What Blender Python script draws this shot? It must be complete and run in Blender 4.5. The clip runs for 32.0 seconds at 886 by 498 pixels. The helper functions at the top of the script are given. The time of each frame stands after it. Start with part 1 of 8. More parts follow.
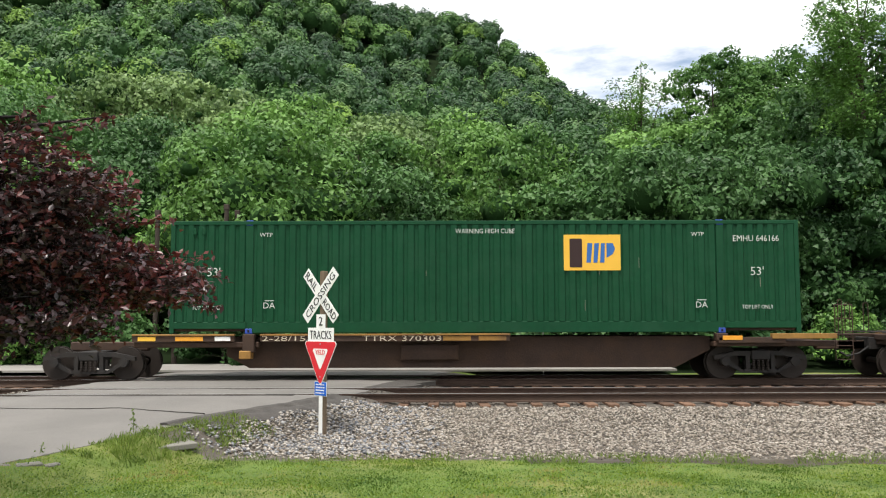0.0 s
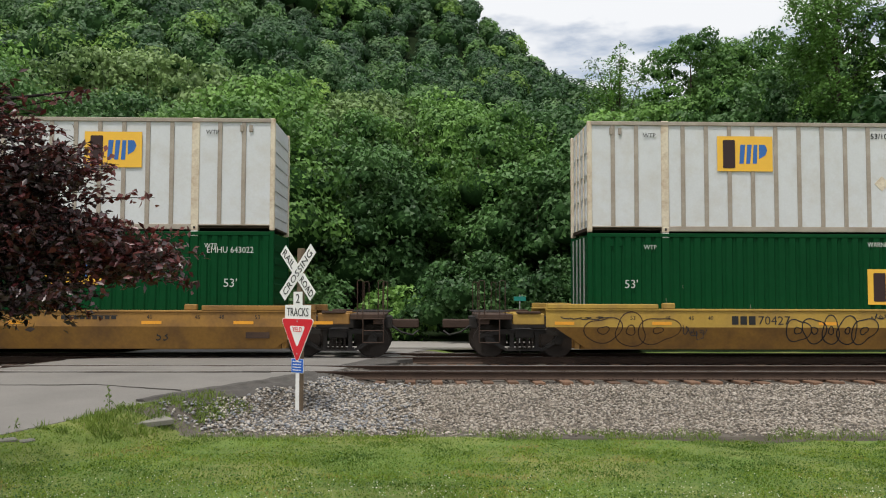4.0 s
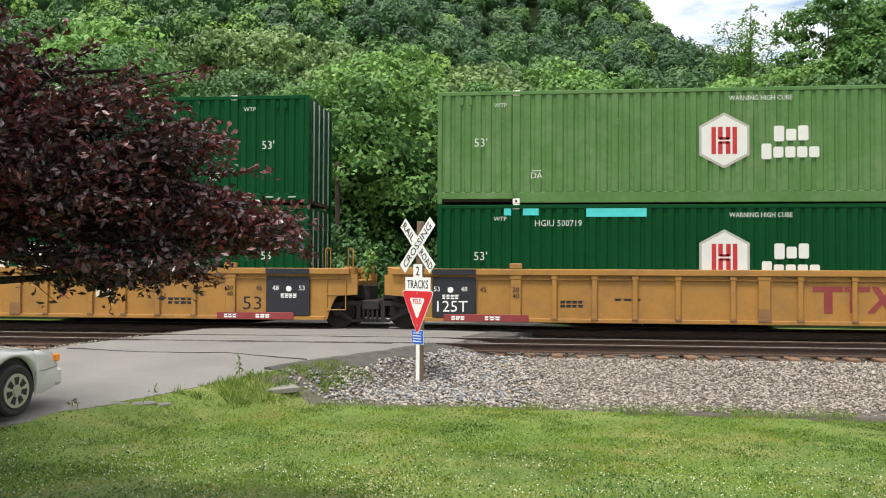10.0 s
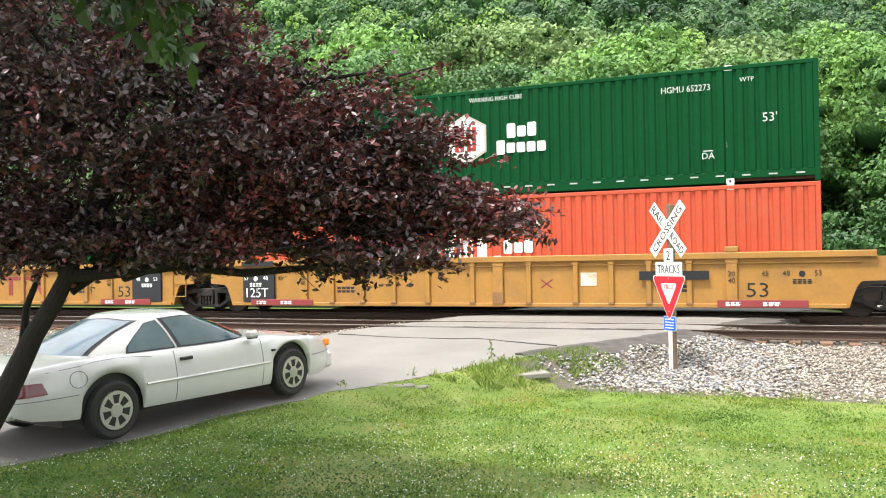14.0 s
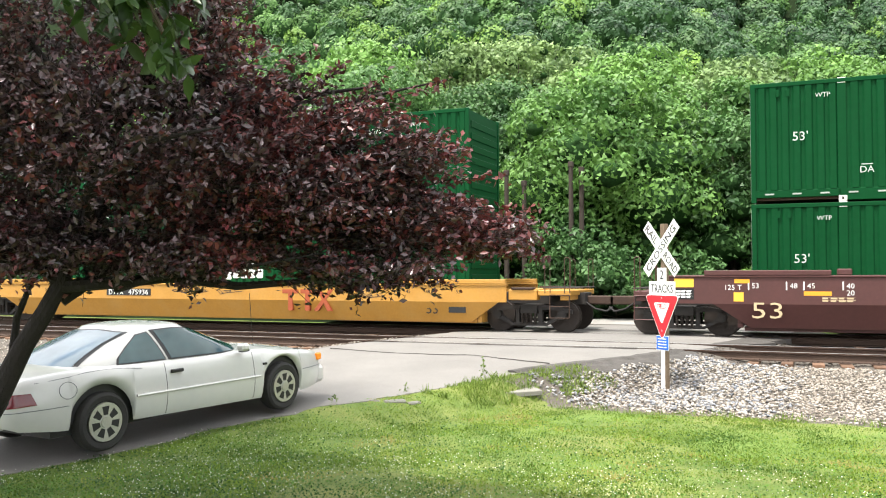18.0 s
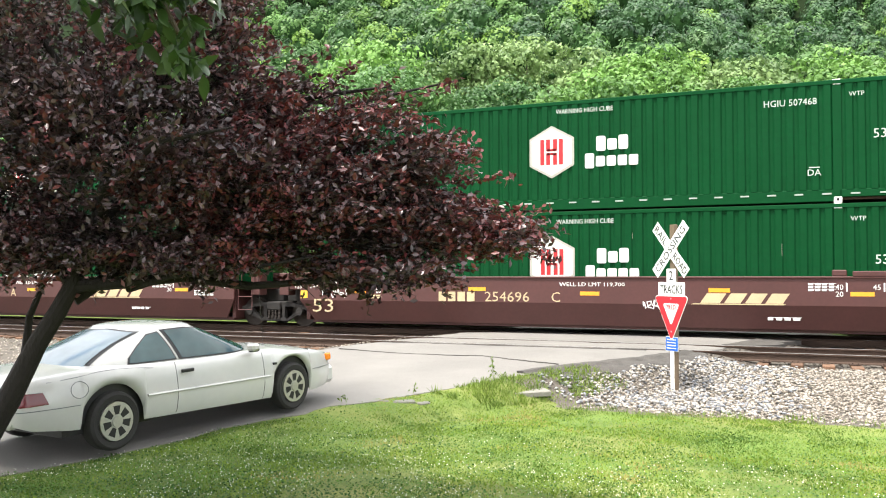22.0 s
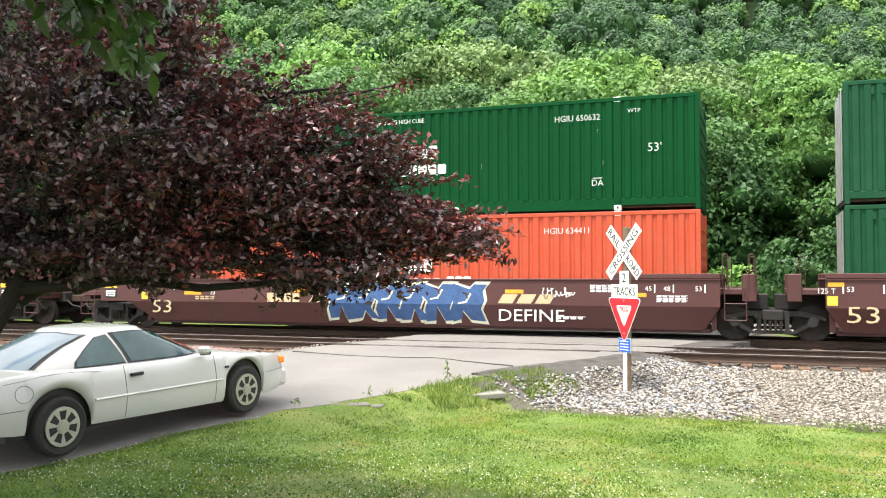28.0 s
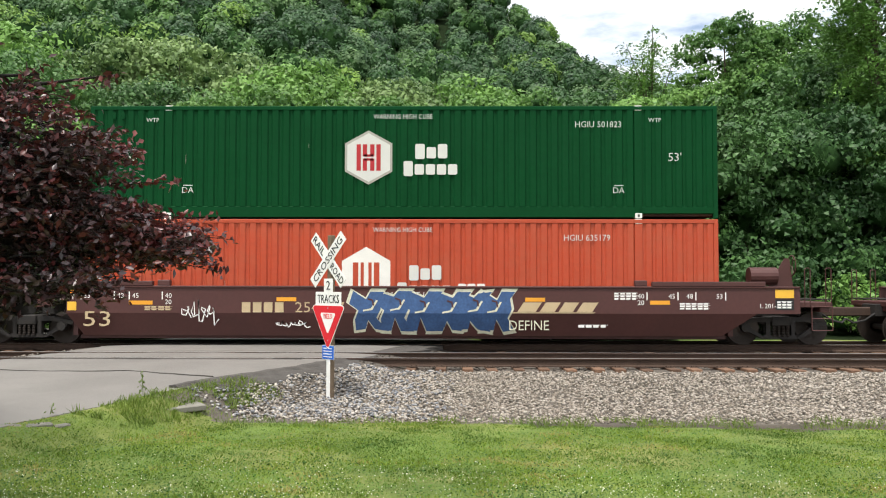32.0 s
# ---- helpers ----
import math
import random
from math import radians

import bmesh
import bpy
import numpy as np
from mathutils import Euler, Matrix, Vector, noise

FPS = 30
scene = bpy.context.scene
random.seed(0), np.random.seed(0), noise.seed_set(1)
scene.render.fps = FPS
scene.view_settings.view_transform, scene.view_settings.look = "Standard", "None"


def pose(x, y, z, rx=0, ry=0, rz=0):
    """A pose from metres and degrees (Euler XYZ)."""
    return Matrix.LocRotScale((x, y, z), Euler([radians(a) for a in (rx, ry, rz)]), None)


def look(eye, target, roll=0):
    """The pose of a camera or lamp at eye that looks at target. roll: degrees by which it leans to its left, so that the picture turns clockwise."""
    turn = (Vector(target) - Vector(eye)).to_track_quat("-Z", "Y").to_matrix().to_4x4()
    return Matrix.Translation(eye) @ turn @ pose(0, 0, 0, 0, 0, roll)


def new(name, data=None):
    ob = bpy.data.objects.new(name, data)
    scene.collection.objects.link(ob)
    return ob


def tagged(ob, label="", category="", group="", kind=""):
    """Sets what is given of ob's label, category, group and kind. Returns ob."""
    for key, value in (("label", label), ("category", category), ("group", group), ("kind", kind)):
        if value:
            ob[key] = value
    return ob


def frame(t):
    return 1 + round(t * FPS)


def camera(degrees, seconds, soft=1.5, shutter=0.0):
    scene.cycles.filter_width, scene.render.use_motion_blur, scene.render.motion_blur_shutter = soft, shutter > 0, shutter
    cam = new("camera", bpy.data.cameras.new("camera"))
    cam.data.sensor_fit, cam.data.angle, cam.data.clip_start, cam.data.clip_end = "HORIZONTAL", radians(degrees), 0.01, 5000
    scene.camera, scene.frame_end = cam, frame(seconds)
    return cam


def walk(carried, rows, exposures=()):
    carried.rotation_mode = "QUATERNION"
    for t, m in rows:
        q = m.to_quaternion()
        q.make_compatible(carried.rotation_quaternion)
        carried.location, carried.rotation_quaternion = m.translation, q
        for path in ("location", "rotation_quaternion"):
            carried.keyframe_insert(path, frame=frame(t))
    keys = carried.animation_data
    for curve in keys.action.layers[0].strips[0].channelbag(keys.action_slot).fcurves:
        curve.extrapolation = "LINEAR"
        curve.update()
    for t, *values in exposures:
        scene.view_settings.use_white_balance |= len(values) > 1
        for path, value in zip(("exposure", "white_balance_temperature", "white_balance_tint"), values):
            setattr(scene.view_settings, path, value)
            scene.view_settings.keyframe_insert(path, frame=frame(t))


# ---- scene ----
# x runs along the railway to the right, y away from the viewer, z up; z = 0 is the top of the rails.
cam = camera(53.44, 32.0, 1.1)
# seconds, eye (x, y, z), turn to the left, tilt, roll
TURNS = [
    (0, -0.111, 0.003, 1.613, -0.09, 4.40, -0.13), (0.5, -0.111, -0.001, 1.612, -0.29, 4.24, 0.10), (1, -0.110, -0.009, 1.608, -0.70, 3.74, 0.03),
    (1.5, -0.105, -0.009, 1.604, -1.03, 3.55, -0.04), (2, -0.097, -0.021, 1.602, -1.08, 3.47, -0.15), (2.5, -0.092, -0.034, 1.605, -1.12, 3.31, -0.16),
    (4.5, -0.101, -0.034, 1.601, -1.57, 2.99, 0.21), (5, -0.104, -0.030, 1.602, -1.35, 2.95, 0.20), (5.5, -0.103, -0.017, 1.602, -0.97, 2.70, 0.15),
    (6, -0.109, -0.003, 1.601, -0.75, 2.41, 0.03), (6.5, -0.109, 0.004, 1.599, -0.84, 2.44, -0.43), (7, -0.110, 0.011, 1.600, -0.65, 2.53, -0.73),
    (7.5, -0.110, 0.009, 1.597, -0.36, 2.32, -0.91), (8, -0.103, -0.001, 1.594, -0.38, 1.95, -0.86), (8.5, -0.085, -0.010, 1.595, -0.16, 1.80, -0.78),
    (9, -0.082, -0.014, 1.594, -0.26, 2.02, -0.58), (9.5, -0.095, 0.005, 1.591, -0.35, 1.71, -0.58), (10, -0.053, 0.016, 1.583, 6.37, 1.27, 0.26),
    (10.5, 0.054, 0.013, 1.572, 17.17, 0.93, 0.72), (11, 0.099, -0.006, 1.568, 22.32, 1.14, -0.48), (11.5, 0.090, -0.011, 1.566, 23.64, 1.03, -1.08),
    (12, 0.078, -0.007, 1.562, 23.66, 0.94, -1.04), (12.5, 0.084, -0.008, 1.561, 23.34, 1.03, -1.12), (13, 0.086, -0.006, 1.559, 23.03, 0.77, -1.23),
    (13.5, 0.086, -0.005, 1.557, 22.86, 0.53, -1.20), (14, 0.086, -0.002, 1.561, 22.84, 0.60, -1.04), (14.5, 0.088, -0.002, 1.559, 22.65, 1.04, -0.91),
    (16.5, 0.085, -0.000, 1.564, 22.94, 2.22, -0.40), (17, 0.082, -0.003, 1.569, 22.86, 2.14, -0.34), (17.5, 0.088, -0.001, 1.566, 22.64, 1.90, -0.36),
    (18, 0.088, 0.003, 1.563, 22.45, 1.62, -0.15), (18.5, 0.085, 0.004, 1.561, 21.93, 1.63, 0.10), (19, 0.081, 0.001, 1.562, 22.07, 1.83, 0.04),
    (19.5, 0.076, 0.001, 1.561, 22.72, 1.90, 0.05), (20, 0.077, -0.008, 1.560, 23.06, 1.99, -0.04), (20.5, 0.075, -0.006, 1.561, 23.22, 2.01, -0.13),
    (21, 0.073, -0.012, 1.563, 23.24, 2.15, -0.09), (21.5, 0.067, -0.017, 1.567, 23.11, 1.96, -0.01), (22, 0.069, -0.016, 1.557, 22.95, 1.68, -0.07),
    (22.5, 0.063, -0.007, 1.555, 23.03, 1.47, -0.01), (23, 0.059, -0.009, 1.558, 23.51, 1.42, 0.16), (23.5, 0.051, -0.008, 1.555, 23.66, 1.35, 0.14),
    (24, 0.045, -0.005, 1.558, 23.47, 1.30, -0.08), (24.5, 0.058, -0.000, 1.560, 23.37, 1.30, -0.28), (25, 0.066, -0.000, 1.559, 23.17, 1.35, -0.41),
    (25.5, 0.073, -0.002, 1.558, 23.00, 1.55, -0.50), (27.5, 0.065, 0.008, 1.553, 22.08, 1.33, 0.11), (28, 0.055, 0.013, 1.557, 20.01, 1.81, -0.04),
    (28.5, 0.013, 0.033, 1.568, 13.90, 3.00, -0.46), (29, -0.042, 0.040, 1.575, 8.49, 3.47, -0.87), (29.5, -0.085, 0.048, 1.571, 5.02, 3.09, -0.73),
    (30, -0.098, 0.049, 1.577, 2.27, 2.33, -0.21), (30.5, -0.087, 0.048, 1.579, 1.04, 1.80, -0.29), (31, -0.081, 0.043, 1.579, 0.64, 1.88, -0.70),
    (31.5, -0.082, 0.043, 1.575, 0.35, 2.20, -0.33), (32, -0.087, 0.043, 1.573, 0.49, 2.25, 0.09)]


def view(x, y, z, yaw, pitch, roll):
    a, b = radians(yaw), radians(pitch)
    ahead = Vector((-math.sin(a) * math.cos(b), math.cos(a) * math.cos(b), math.sin(b)))
    return look((x, y, z), Vector((x, y, z)) + ahead, roll)


walk(cam, [(t, view(*turn)) for t, *turn in TURNS],
     exposures=[(0, 0.02), (1.0, -0.25), (2.0, -0.50), (4.5, -0.44), (6.0, -0.38), (7.1, -0.32), (8.0, 0.02), (9.3, 0.16), (10.0, 0.14), (11.0, 0.74), (12.5, 1.0), (14.2, 0.92), (18, 1.0), (20.5, 1.0), (22, 1.08), (24, 1.14), (27.6, 1.08), (29.2, 0.36), (31, 0.15), (32, 0.14)])

# ---- world and sun ----
SUN_HEIGHT, SUN_TURN = 68.0, 208.0
world = bpy.data.worlds.new("sky")
scene.world = world
world.use_nodes = True
wn, wl = world.node_tree.nodes, world.node_tree.links
wn.clear()
sky = wn.new("ShaderNodeTexSky")
sky.sky_type, sky.sun_disc = "NISHITA", False
sky.sun_elevation, sky.sun_rotation = radians(SUN_HEIGHT), radians(SUN_TURN)
coord = wn.new("ShaderNodeTexCoord")
stretch = wn.new("ShaderNodeMapping")
stretch.inputs["Scale"].default_value = (1.6, 1.6, 5.0)
stretch.inputs["Location"].default_value = (0.35, 0.2, 0.1)
cloud = wn.new("ShaderNodeTexNoise")
cloud.inputs["Scale"].default_value, cloud.inputs["Detail"].default_value, cloud.inputs["Roughness"].default_value = 2.2, 8.0, 0.55
edge = wn.new("ShaderNodeValToRGB")
edge.color_ramp.elements[0].position, edge.color_ramp.elements[1].position = 0.31, 0.44
white = wn.new("ShaderNodeMixRGB")
white.inputs["Color2"].default_value = (8.4, 8.55, 8.8, 1)
ground_glow = wn.new("ShaderNodeBackground")
ground_glow.inputs["Strength"].default_value = 0.15
out = wn.new("ShaderNodeOutputWorld")
for a, b in ((coord.outputs["Generated"], stretch.inputs["Vector"]), (stretch.outputs["Vector"], cloud.inputs["Vector"]),
             (cloud.outputs["Fac"], edge.inputs["Fac"]), (edge.outputs["Color"], white.inputs["Fac"]), (sky.outputs["Color"], white.inputs["Color1"]),
             (white.outputs["Color"], ground_glow.inputs["Color"]), (ground_glow.outputs["Background"], out.inputs["Surface"])):
    wl.new(a, b)
sun = new("sun", bpy.data.lights.new("sun", "SUN"))
sun.data.energy, sun.data.angle, sun.data.color = 4.3, radians(7), (1.0, 0.95, 0.87)
sa, se = radians(SUN_TURN), radians(SUN_HEIGHT)
sun.matrix_world = look((0, 0, 60), Vector((0, 0, 60)) - Vector((math.sin(sa) * math.cos(se), math.cos(sa) * math.cos(se), math.sin(se))))

# ---- materials ----


def material(name, color, rough=0.7, metal=0.0, vary=0.25, scale=3.0, fine=40.0, bump=0.15, dirt=None, dirt_amount=0.0, dirt_scale=1.2, spec=0.4, stretch=(1, 1, 1), by_object=0.0, coat=0.0):
    """A surface with a slow and a fine change of tone, fine relief, and dirt in patches."""
    m = bpy.data.materials.new(name)
    m.use_nodes = True
    n, l = m.node_tree.nodes, m.node_tree.links
    b = n["Principled BSDF"]
    b.inputs["Roughness"].default_value, b.inputs["Metallic"].default_value = rough, metal
    b.inputs["Specular IOR Level"].default_value = spec
    b.inputs["Coat Weight"].default_value = coat
    co = n.new("ShaderNodeTexCoord")
    mp = n.new("ShaderNodeMapping")
    mp.inputs["Scale"].default_value = stretch
    l.new(co.outputs["Object"], mp.inputs["Vector"])
    slow, quick = n.new("ShaderNodeTexNoise"), n.new("ShaderNodeTexNoise")
    slow.inputs["Scale"].default_value, slow.inputs["Detail"].default_value = scale, 4
    quick.inputs["Scale"].default_value, quick.inputs["Detail"].default_value = fine, 3
    l.new(mp.outputs["Vector"], slow.inputs["Vector"])
    l.new(mp.outputs["Vector"], quick.inputs["Vector"])
    add = n.new("ShaderNodeMath")
    add.operation = "ADD"
    l.new(slow.outputs["Fac"], add.inputs[0])
    l.new(quick.outputs["Fac"], add.inputs[1])
    tone = n.new("ShaderNodeMapRange")
    tone.inputs["From Min"].default_value, tone.inputs["From Max"].default_value = 0.6, 1.4
    tone.inputs["To Min"].default_value, tone.inputs["To Max"].default_value = 1 - vary, 1 + vary
    l.new(add.outputs[0], tone.inputs["Value"])
    last = tone.outputs["Result"]
    if by_object:
        info = n.new("ShaderNodeObjectInfo")
        each = n.new("ShaderNodeMapRange")
        each.inputs["To Min"].default_value, each.inputs["To Max"].default_value = 1 - by_object, 1 + by_object
        l.new(info.outputs["Random"], each.inputs["Value"])
        mul = n.new("ShaderNodeMath")
        mul.operation = "MULTIPLY"
        l.new(last, mul.inputs[0])
        l.new(each.outputs["Result"], mul.inputs[1])
        last = mul.outputs[0]
    times = n.new("ShaderNodeVectorMath")
    times.operation = "SCALE"
    times.inputs[0].default_value = color
    l.new(last, times.inputs["Scale"])
    final = times.outputs["Vector"]
    if dirt:
        patch = n.new("ShaderNodeTexNoise")
        patch.inputs["Scale"].default_value, patch.inputs["Detail"].default_value, patch.inputs["Roughness"].default_value = dirt_scale, 7, 0.65
        l.new(mp.outputs["Vector"], patch.inputs["Vector"])
        where = n.new("ShaderNodeMapRange")
        where.inputs["From Min"].default_value, where.inputs["From Max"].default_value = 0.45, 0.75
        where.inputs["To Max"].default_value = dirt_amount
        l.new(patch.outputs["Fac"], where.inputs["Value"])
        mix = n.new("ShaderNodeMixRGB")
        mix.inputs["Color2"].default_value = (*dirt, 1)
        l.new(where.outputs["Result"], mix.inputs["Fac"])
        l.new(final, mix.inputs["Color1"])
        final = mix.outputs["Color"]
    l.new(final, b.inputs["Base Color"])
    if bump:
        bp = n.new("ShaderNodeBump")
        bp.inputs["Strength"].default_value, bp.inputs["Distance"].default_value = bump, 0.02
        l.new(quick.outputs["Fac"], bp.inputs["Height"])
        l.new(bp.outputs["Normal"], b.inputs["Normal"])
    return m


def foliage(name, dark, light, through_light=0.3, scale=0.25, rough=0.5, warm=None, island=0.5, spec=0.3, cell=0.0, gaps=0.20, turn=0.45):
    """Leaves: tone changes from clump to clump and from leaf to leaf, and some light comes through; with cell each spray breaks up into that many leaves a metre."""
    m = bpy.data.materials.new(name)
    m.use_nodes = True
    n, l = m.node_tree.nodes, m.node_tree.links
    b, o = n["Principled BSDF"], n["Material Output"]
    b.inputs["Roughness"].default_value, b.inputs["Specular IOR Level"].default_value = rough, spec
    co, geo, info = n.new("ShaderNodeTexCoord"), n.new("ShaderNodeNewGeometry"), n.new("ShaderNodeObjectInfo")
    clump = n.new("ShaderNodeTexNoise")
    clump.inputs["Scale"].default_value, clump.inputs["Detail"].default_value = scale, 3
    l.new(co.outputs["Object"], clump.inputs["Vector"])
    stretchv = n.new("ShaderNodeMapRange")
    stretchv.inputs["From Min"].default_value, stretchv.inputs["From Max"].default_value = 0.32, 0.68
    l.new(clump.outputs["Fac"], stretchv.inputs["Value"])
    each = n.new("ShaderNodeMath")
    each.operation = "MULTIPLY_ADD"
    each.inputs[1].default_value, each.inputs[2].default_value = island, -island / 2
    l.new(geo.outputs["Random Per Island"], each.inputs[0])
    tree = n.new("ShaderNodeMath")
    tree.operation = "MULTIPLY_ADD"
    tree.inputs[1].default_value, tree.inputs[2].default_value = 0.5, -0.25
    l.new(info.outputs["Random"], tree.inputs[0])
    s1, s2 = n.new("ShaderNodeMath"), n.new("ShaderNodeMath")
    l.new(stretchv.outputs["Result"], s1.inputs[0])
    l.new(each.outputs[0], s1.inputs[1])
    l.new(s1.outputs[0], s2.inputs[0])
    l.new(tree.outputs[0], s2.inputs[1])
    ramp = n.new("ShaderNodeValToRGB")
    ramp.color_ramp.elements[0].color, ramp.color_ramp.elements[1].color = (*dark, 1), (*light, 1)
    if warm:
        e = ramp.color_ramp.elements.new(0.93)
        e.color = (*light, 1)
        ramp.color_ramp.elements[2].color = (*warm, 1)
    if cell:
        vor = n.new("ShaderNodeTexVoronoi")
        vor.inputs["Scale"].default_value = cell
        l.new(co.outputs["Object"], vor.inputs["Vector"])
        split = n.new("ShaderNodeSeparateColor")
        l.new(vor.outputs["Color"], split.inputs["Color"])
        leaf_tone = n.new("ShaderNodeMath")
        leaf_tone.operation = "MULTIPLY_ADD"
        leaf_tone.inputs[1].default_value, leaf_tone.inputs[2].default_value = 0.20, -0.10
        l.new(split.outputs[1], leaf_tone.inputs[0])
        s3 = n.new("ShaderNodeMath")
        l.new(s2.outputs[0], s3.inputs[0])
        l.new(leaf_tone.outputs[0], s3.inputs[1])
        l.new(s3.outputs[0], ramp.inputs["Fac"])
        lean = n.new("ShaderNodeVectorMath")
        lean.operation = "MULTIPLY_ADD"
        lean.inputs[1].default_value, lean.inputs[2].default_value = (turn,) * 3, (-turn / 2,) * 3
        l.new(vor.outputs["Color"], lean.inputs[0])
        tilt = n.new("ShaderNodeVectorMath")
        l.new(geo.outputs["Normal"], tilt.inputs[0])
        l.new(lean.outputs[0], tilt.inputs[1])
        unit = n.new("ShaderNodeVectorMath")
        unit.operation = "NORMALIZE"
        l.new(tilt.outputs[0], unit.inputs[0])
        l.new(unit.outputs[0], b.inputs["Normal"])
    else:
        l.new(s2.outputs[0], ramp.inputs["Fac"])
    l.new(ramp.outputs["Color"], b.inputs["Base Color"])
    t = n.new("ShaderNodeBsdfTranslucent")
    l.new(ramp.outputs["Color"], t.inputs["Color"])
    mix = n.new("ShaderNodeMixShader")
    mix.inputs["Fac"].default_value = through_light
    l.new(b.outputs["BSDF"], mix.inputs[1])
    l.new(t.outputs["BSDF"], mix.inputs[2])
    last = mix.outputs["Shader"]
    if cell and gaps:
        hole = n.new("ShaderNodeMath")
        hole.operation = "LESS_THAN"
        hole.inputs[1].default_value = gaps
        l.new(split.outputs[0], hole.inputs[0])
        clear, both = n.new("ShaderNodeBsdfTransparent"), n.new("ShaderNodeMixShader")
        l.new(hole.outputs[0], both.inputs["Fac"])
        l.new(last, both.inputs[1])
        l.new(clear.outputs["BSDF"], both.inputs[2])
        last = both.outputs["Shader"]
    l.new(last, o.inputs["Surface"])
    return m


GREEN = material("container_green", (0.0027, 0.049, 0.0145), 0.5, vary=0.12, scale=0.6, fine=9, bump=0.05, dirt=(0.006, 0.058, 0.020), dirt_amount=0.35, dirt_scale=0.9, spec=0.07)
GREEN_WORN = material("container_green_worn", (0.005, 0.054, 0.022), 0.55, vary=0.16, scale=0.8, fine=9, bump=0.06, dirt=(0.022, 0.075, 0.04), dirt_amount=0.4, dirt_scale=1.5, spec=0.18)
GREEN_PALE = material("container_green_faded", (0.062, 0.150, 0.034), 0.55, vary=0.15, scale=0.7, fine=9, bump=0.06, dirt=(0.16, 0.24, 0.11), dirt_amount=0.5)
ORANGE = material("container_orange", (0.42, 0.058, 0.022), 0.5, vary=0.10, scale=0.8, fine=9, bump=0.06, dirt=(0.38, 0.10, 0.05), dirt_amount=0.5)
WHITE_BOX = material("container_white", (0.58, 0.60, 0.615), 0.45, vary=0.06, scale=1.2, fine=20, bump=0.04, dirt=(0.48, 0.45, 0.40), dirt_amount=0.5, dirt_scale=2.0)
RIB_GREY = material("rib_grey", (0.35, 0.31, 0.26), 0.55, metal=0.2, vary=0.2, scale=2, bump=0.06, dirt=(0.22, 0.15, 0.10), dirt_amount=0.6)
POST_CREAM = material("post_cream", (0.62, 0.55, 0.43), 0.6, vary=0.15, scale=2, fine=30, bump=0.1, dirt=(0.25, 0.12, 0.05), dirt_amount=0.8, dirt_scale=3)
CASTING = material("casting_white", (0.75, 0.74, 0.70), 0.5, vary=0.1, bump=0.05)
CASTING_BLUE = material("casting_blue", (0.03, 0.07, 0.35), 0.5, vary=0.1, bump=0.05)
DARK_HOLE = material("opening_black", (0.006, 0.006, 0.006), 0.9, vary=0.1, bump=0)
YELLOW = material("car_yellow", (0.33, 0.165, 0.034), 0.55, vary=0.12, scale=1.2, fine=14, bump=0.06, dirt=(0.19, 0.105, 0.040), dirt_amount=0.6, dirt_scale=1.6)
YELLOW_BRIGHT = material("car_yellow_clean", (0.41, 0.205, 0.036), 0.5, vary=0.10, scale=1.2, fine=14, bump=0.05, dirt=(0.42, 0.25, 0.08), dirt_amount=0.45, dirt_scale=1.6)
YELLOW_FADED = material("car_yellow_faded", (0.40, 0.255, 0.045), 0.6, vary=0.14, scale=1.2, fine=14, bump=0.06, dirt=(0.20, 0.12, 0.045), dirt_amount=0.7, dirt_scale=1.6)
YELLOW_DIRTY = material("car_yellow_dirty", (0.29, 0.15, 0.032), 0.65, vary=0.18, scale=1.2, fine=14, bump=0.08, dirt=(0.10, 0.055, 0.03), dirt_amount=0.85, dirt_scale=1.1)
MAROON = material("car_maroon", (0.074, 0.0265, 0.024), 0.55, vary=0.14, scale=0.9, fine=12, bump=0.05, dirt=(0.060, 0.024, 0.021), dirt_amount=0.6, dirt_scale=1.3)
RUST_DARK = material("rust_dark", (0.045, 0.026, 0.018), 0.8, vary=0.3, scale=2, fine=25, bump=0.2, dirt=(0.09, 0.045, 0.02), dirt_amount=0.5)
TRUCK = material("truck_grime", (0.017, 0.015, 0.014), 0.75, vary=0.3, scale=4, fine=30, bump=0.2, dirt=(0.035, 0.026, 0.019), dirt_amount=0.6, dirt_scale=4)
WHEEL = material("wheel_steel", (0.028, 0.021, 0.017), 0.6, metal=0.3, vary=0.3, scale=5, bump=0.1)
STEEL = material("rail_top", (0.42, 0.40, 0.38), 0.28, metal=0.9, vary=0.15, scale=6, bump=0.05)
RAIL_RUST = material("rail_rust", (0.052, 0.031, 0.021), 0.8, vary=0.3, scale=3, fine=40, bump=0.2)
TIE = material("tie_timber", (0.145, 0.082, 0.050), 0.85, vary=0.35, scale=3, fine=30, bump=0.4, stretch=(4, 0.7, 4), by_object=0.35)
BLACK_PAINT = material("black_paint", (0.016, 0.017, 0.022), 0.55, vary=0.2, bump=0.04)
WHITE_PAINT = material("white_paint", (0.78, 0.78, 0.76), 0.5, vary=0.08, bump=0.02)
TEXT_WHITE = material("text_white", (0.56, 0.57, 0.54), 0.55, vary=0.14, scale=4, bump=0.02)
REFLECTOR_DULL = material("reflector_dull", (0.36, 0.40, 0.36), 0.45, vary=0.15, bump=0.02)
BADGE_RIM = material("badge_rim", (0.36, 0.35, 0.31), 0.55, vary=0.12, bump=0.02)
BADGE_WHITE = material("badge_white", (0.60, 0.60, 0.57), 0.5, vary=0.08, scale=2, bump=0.02)
CREAM_PAINT = material("cream_paint", (0.50, 0.39, 0.24), 0.5, vary=0.12, bump=0.02)
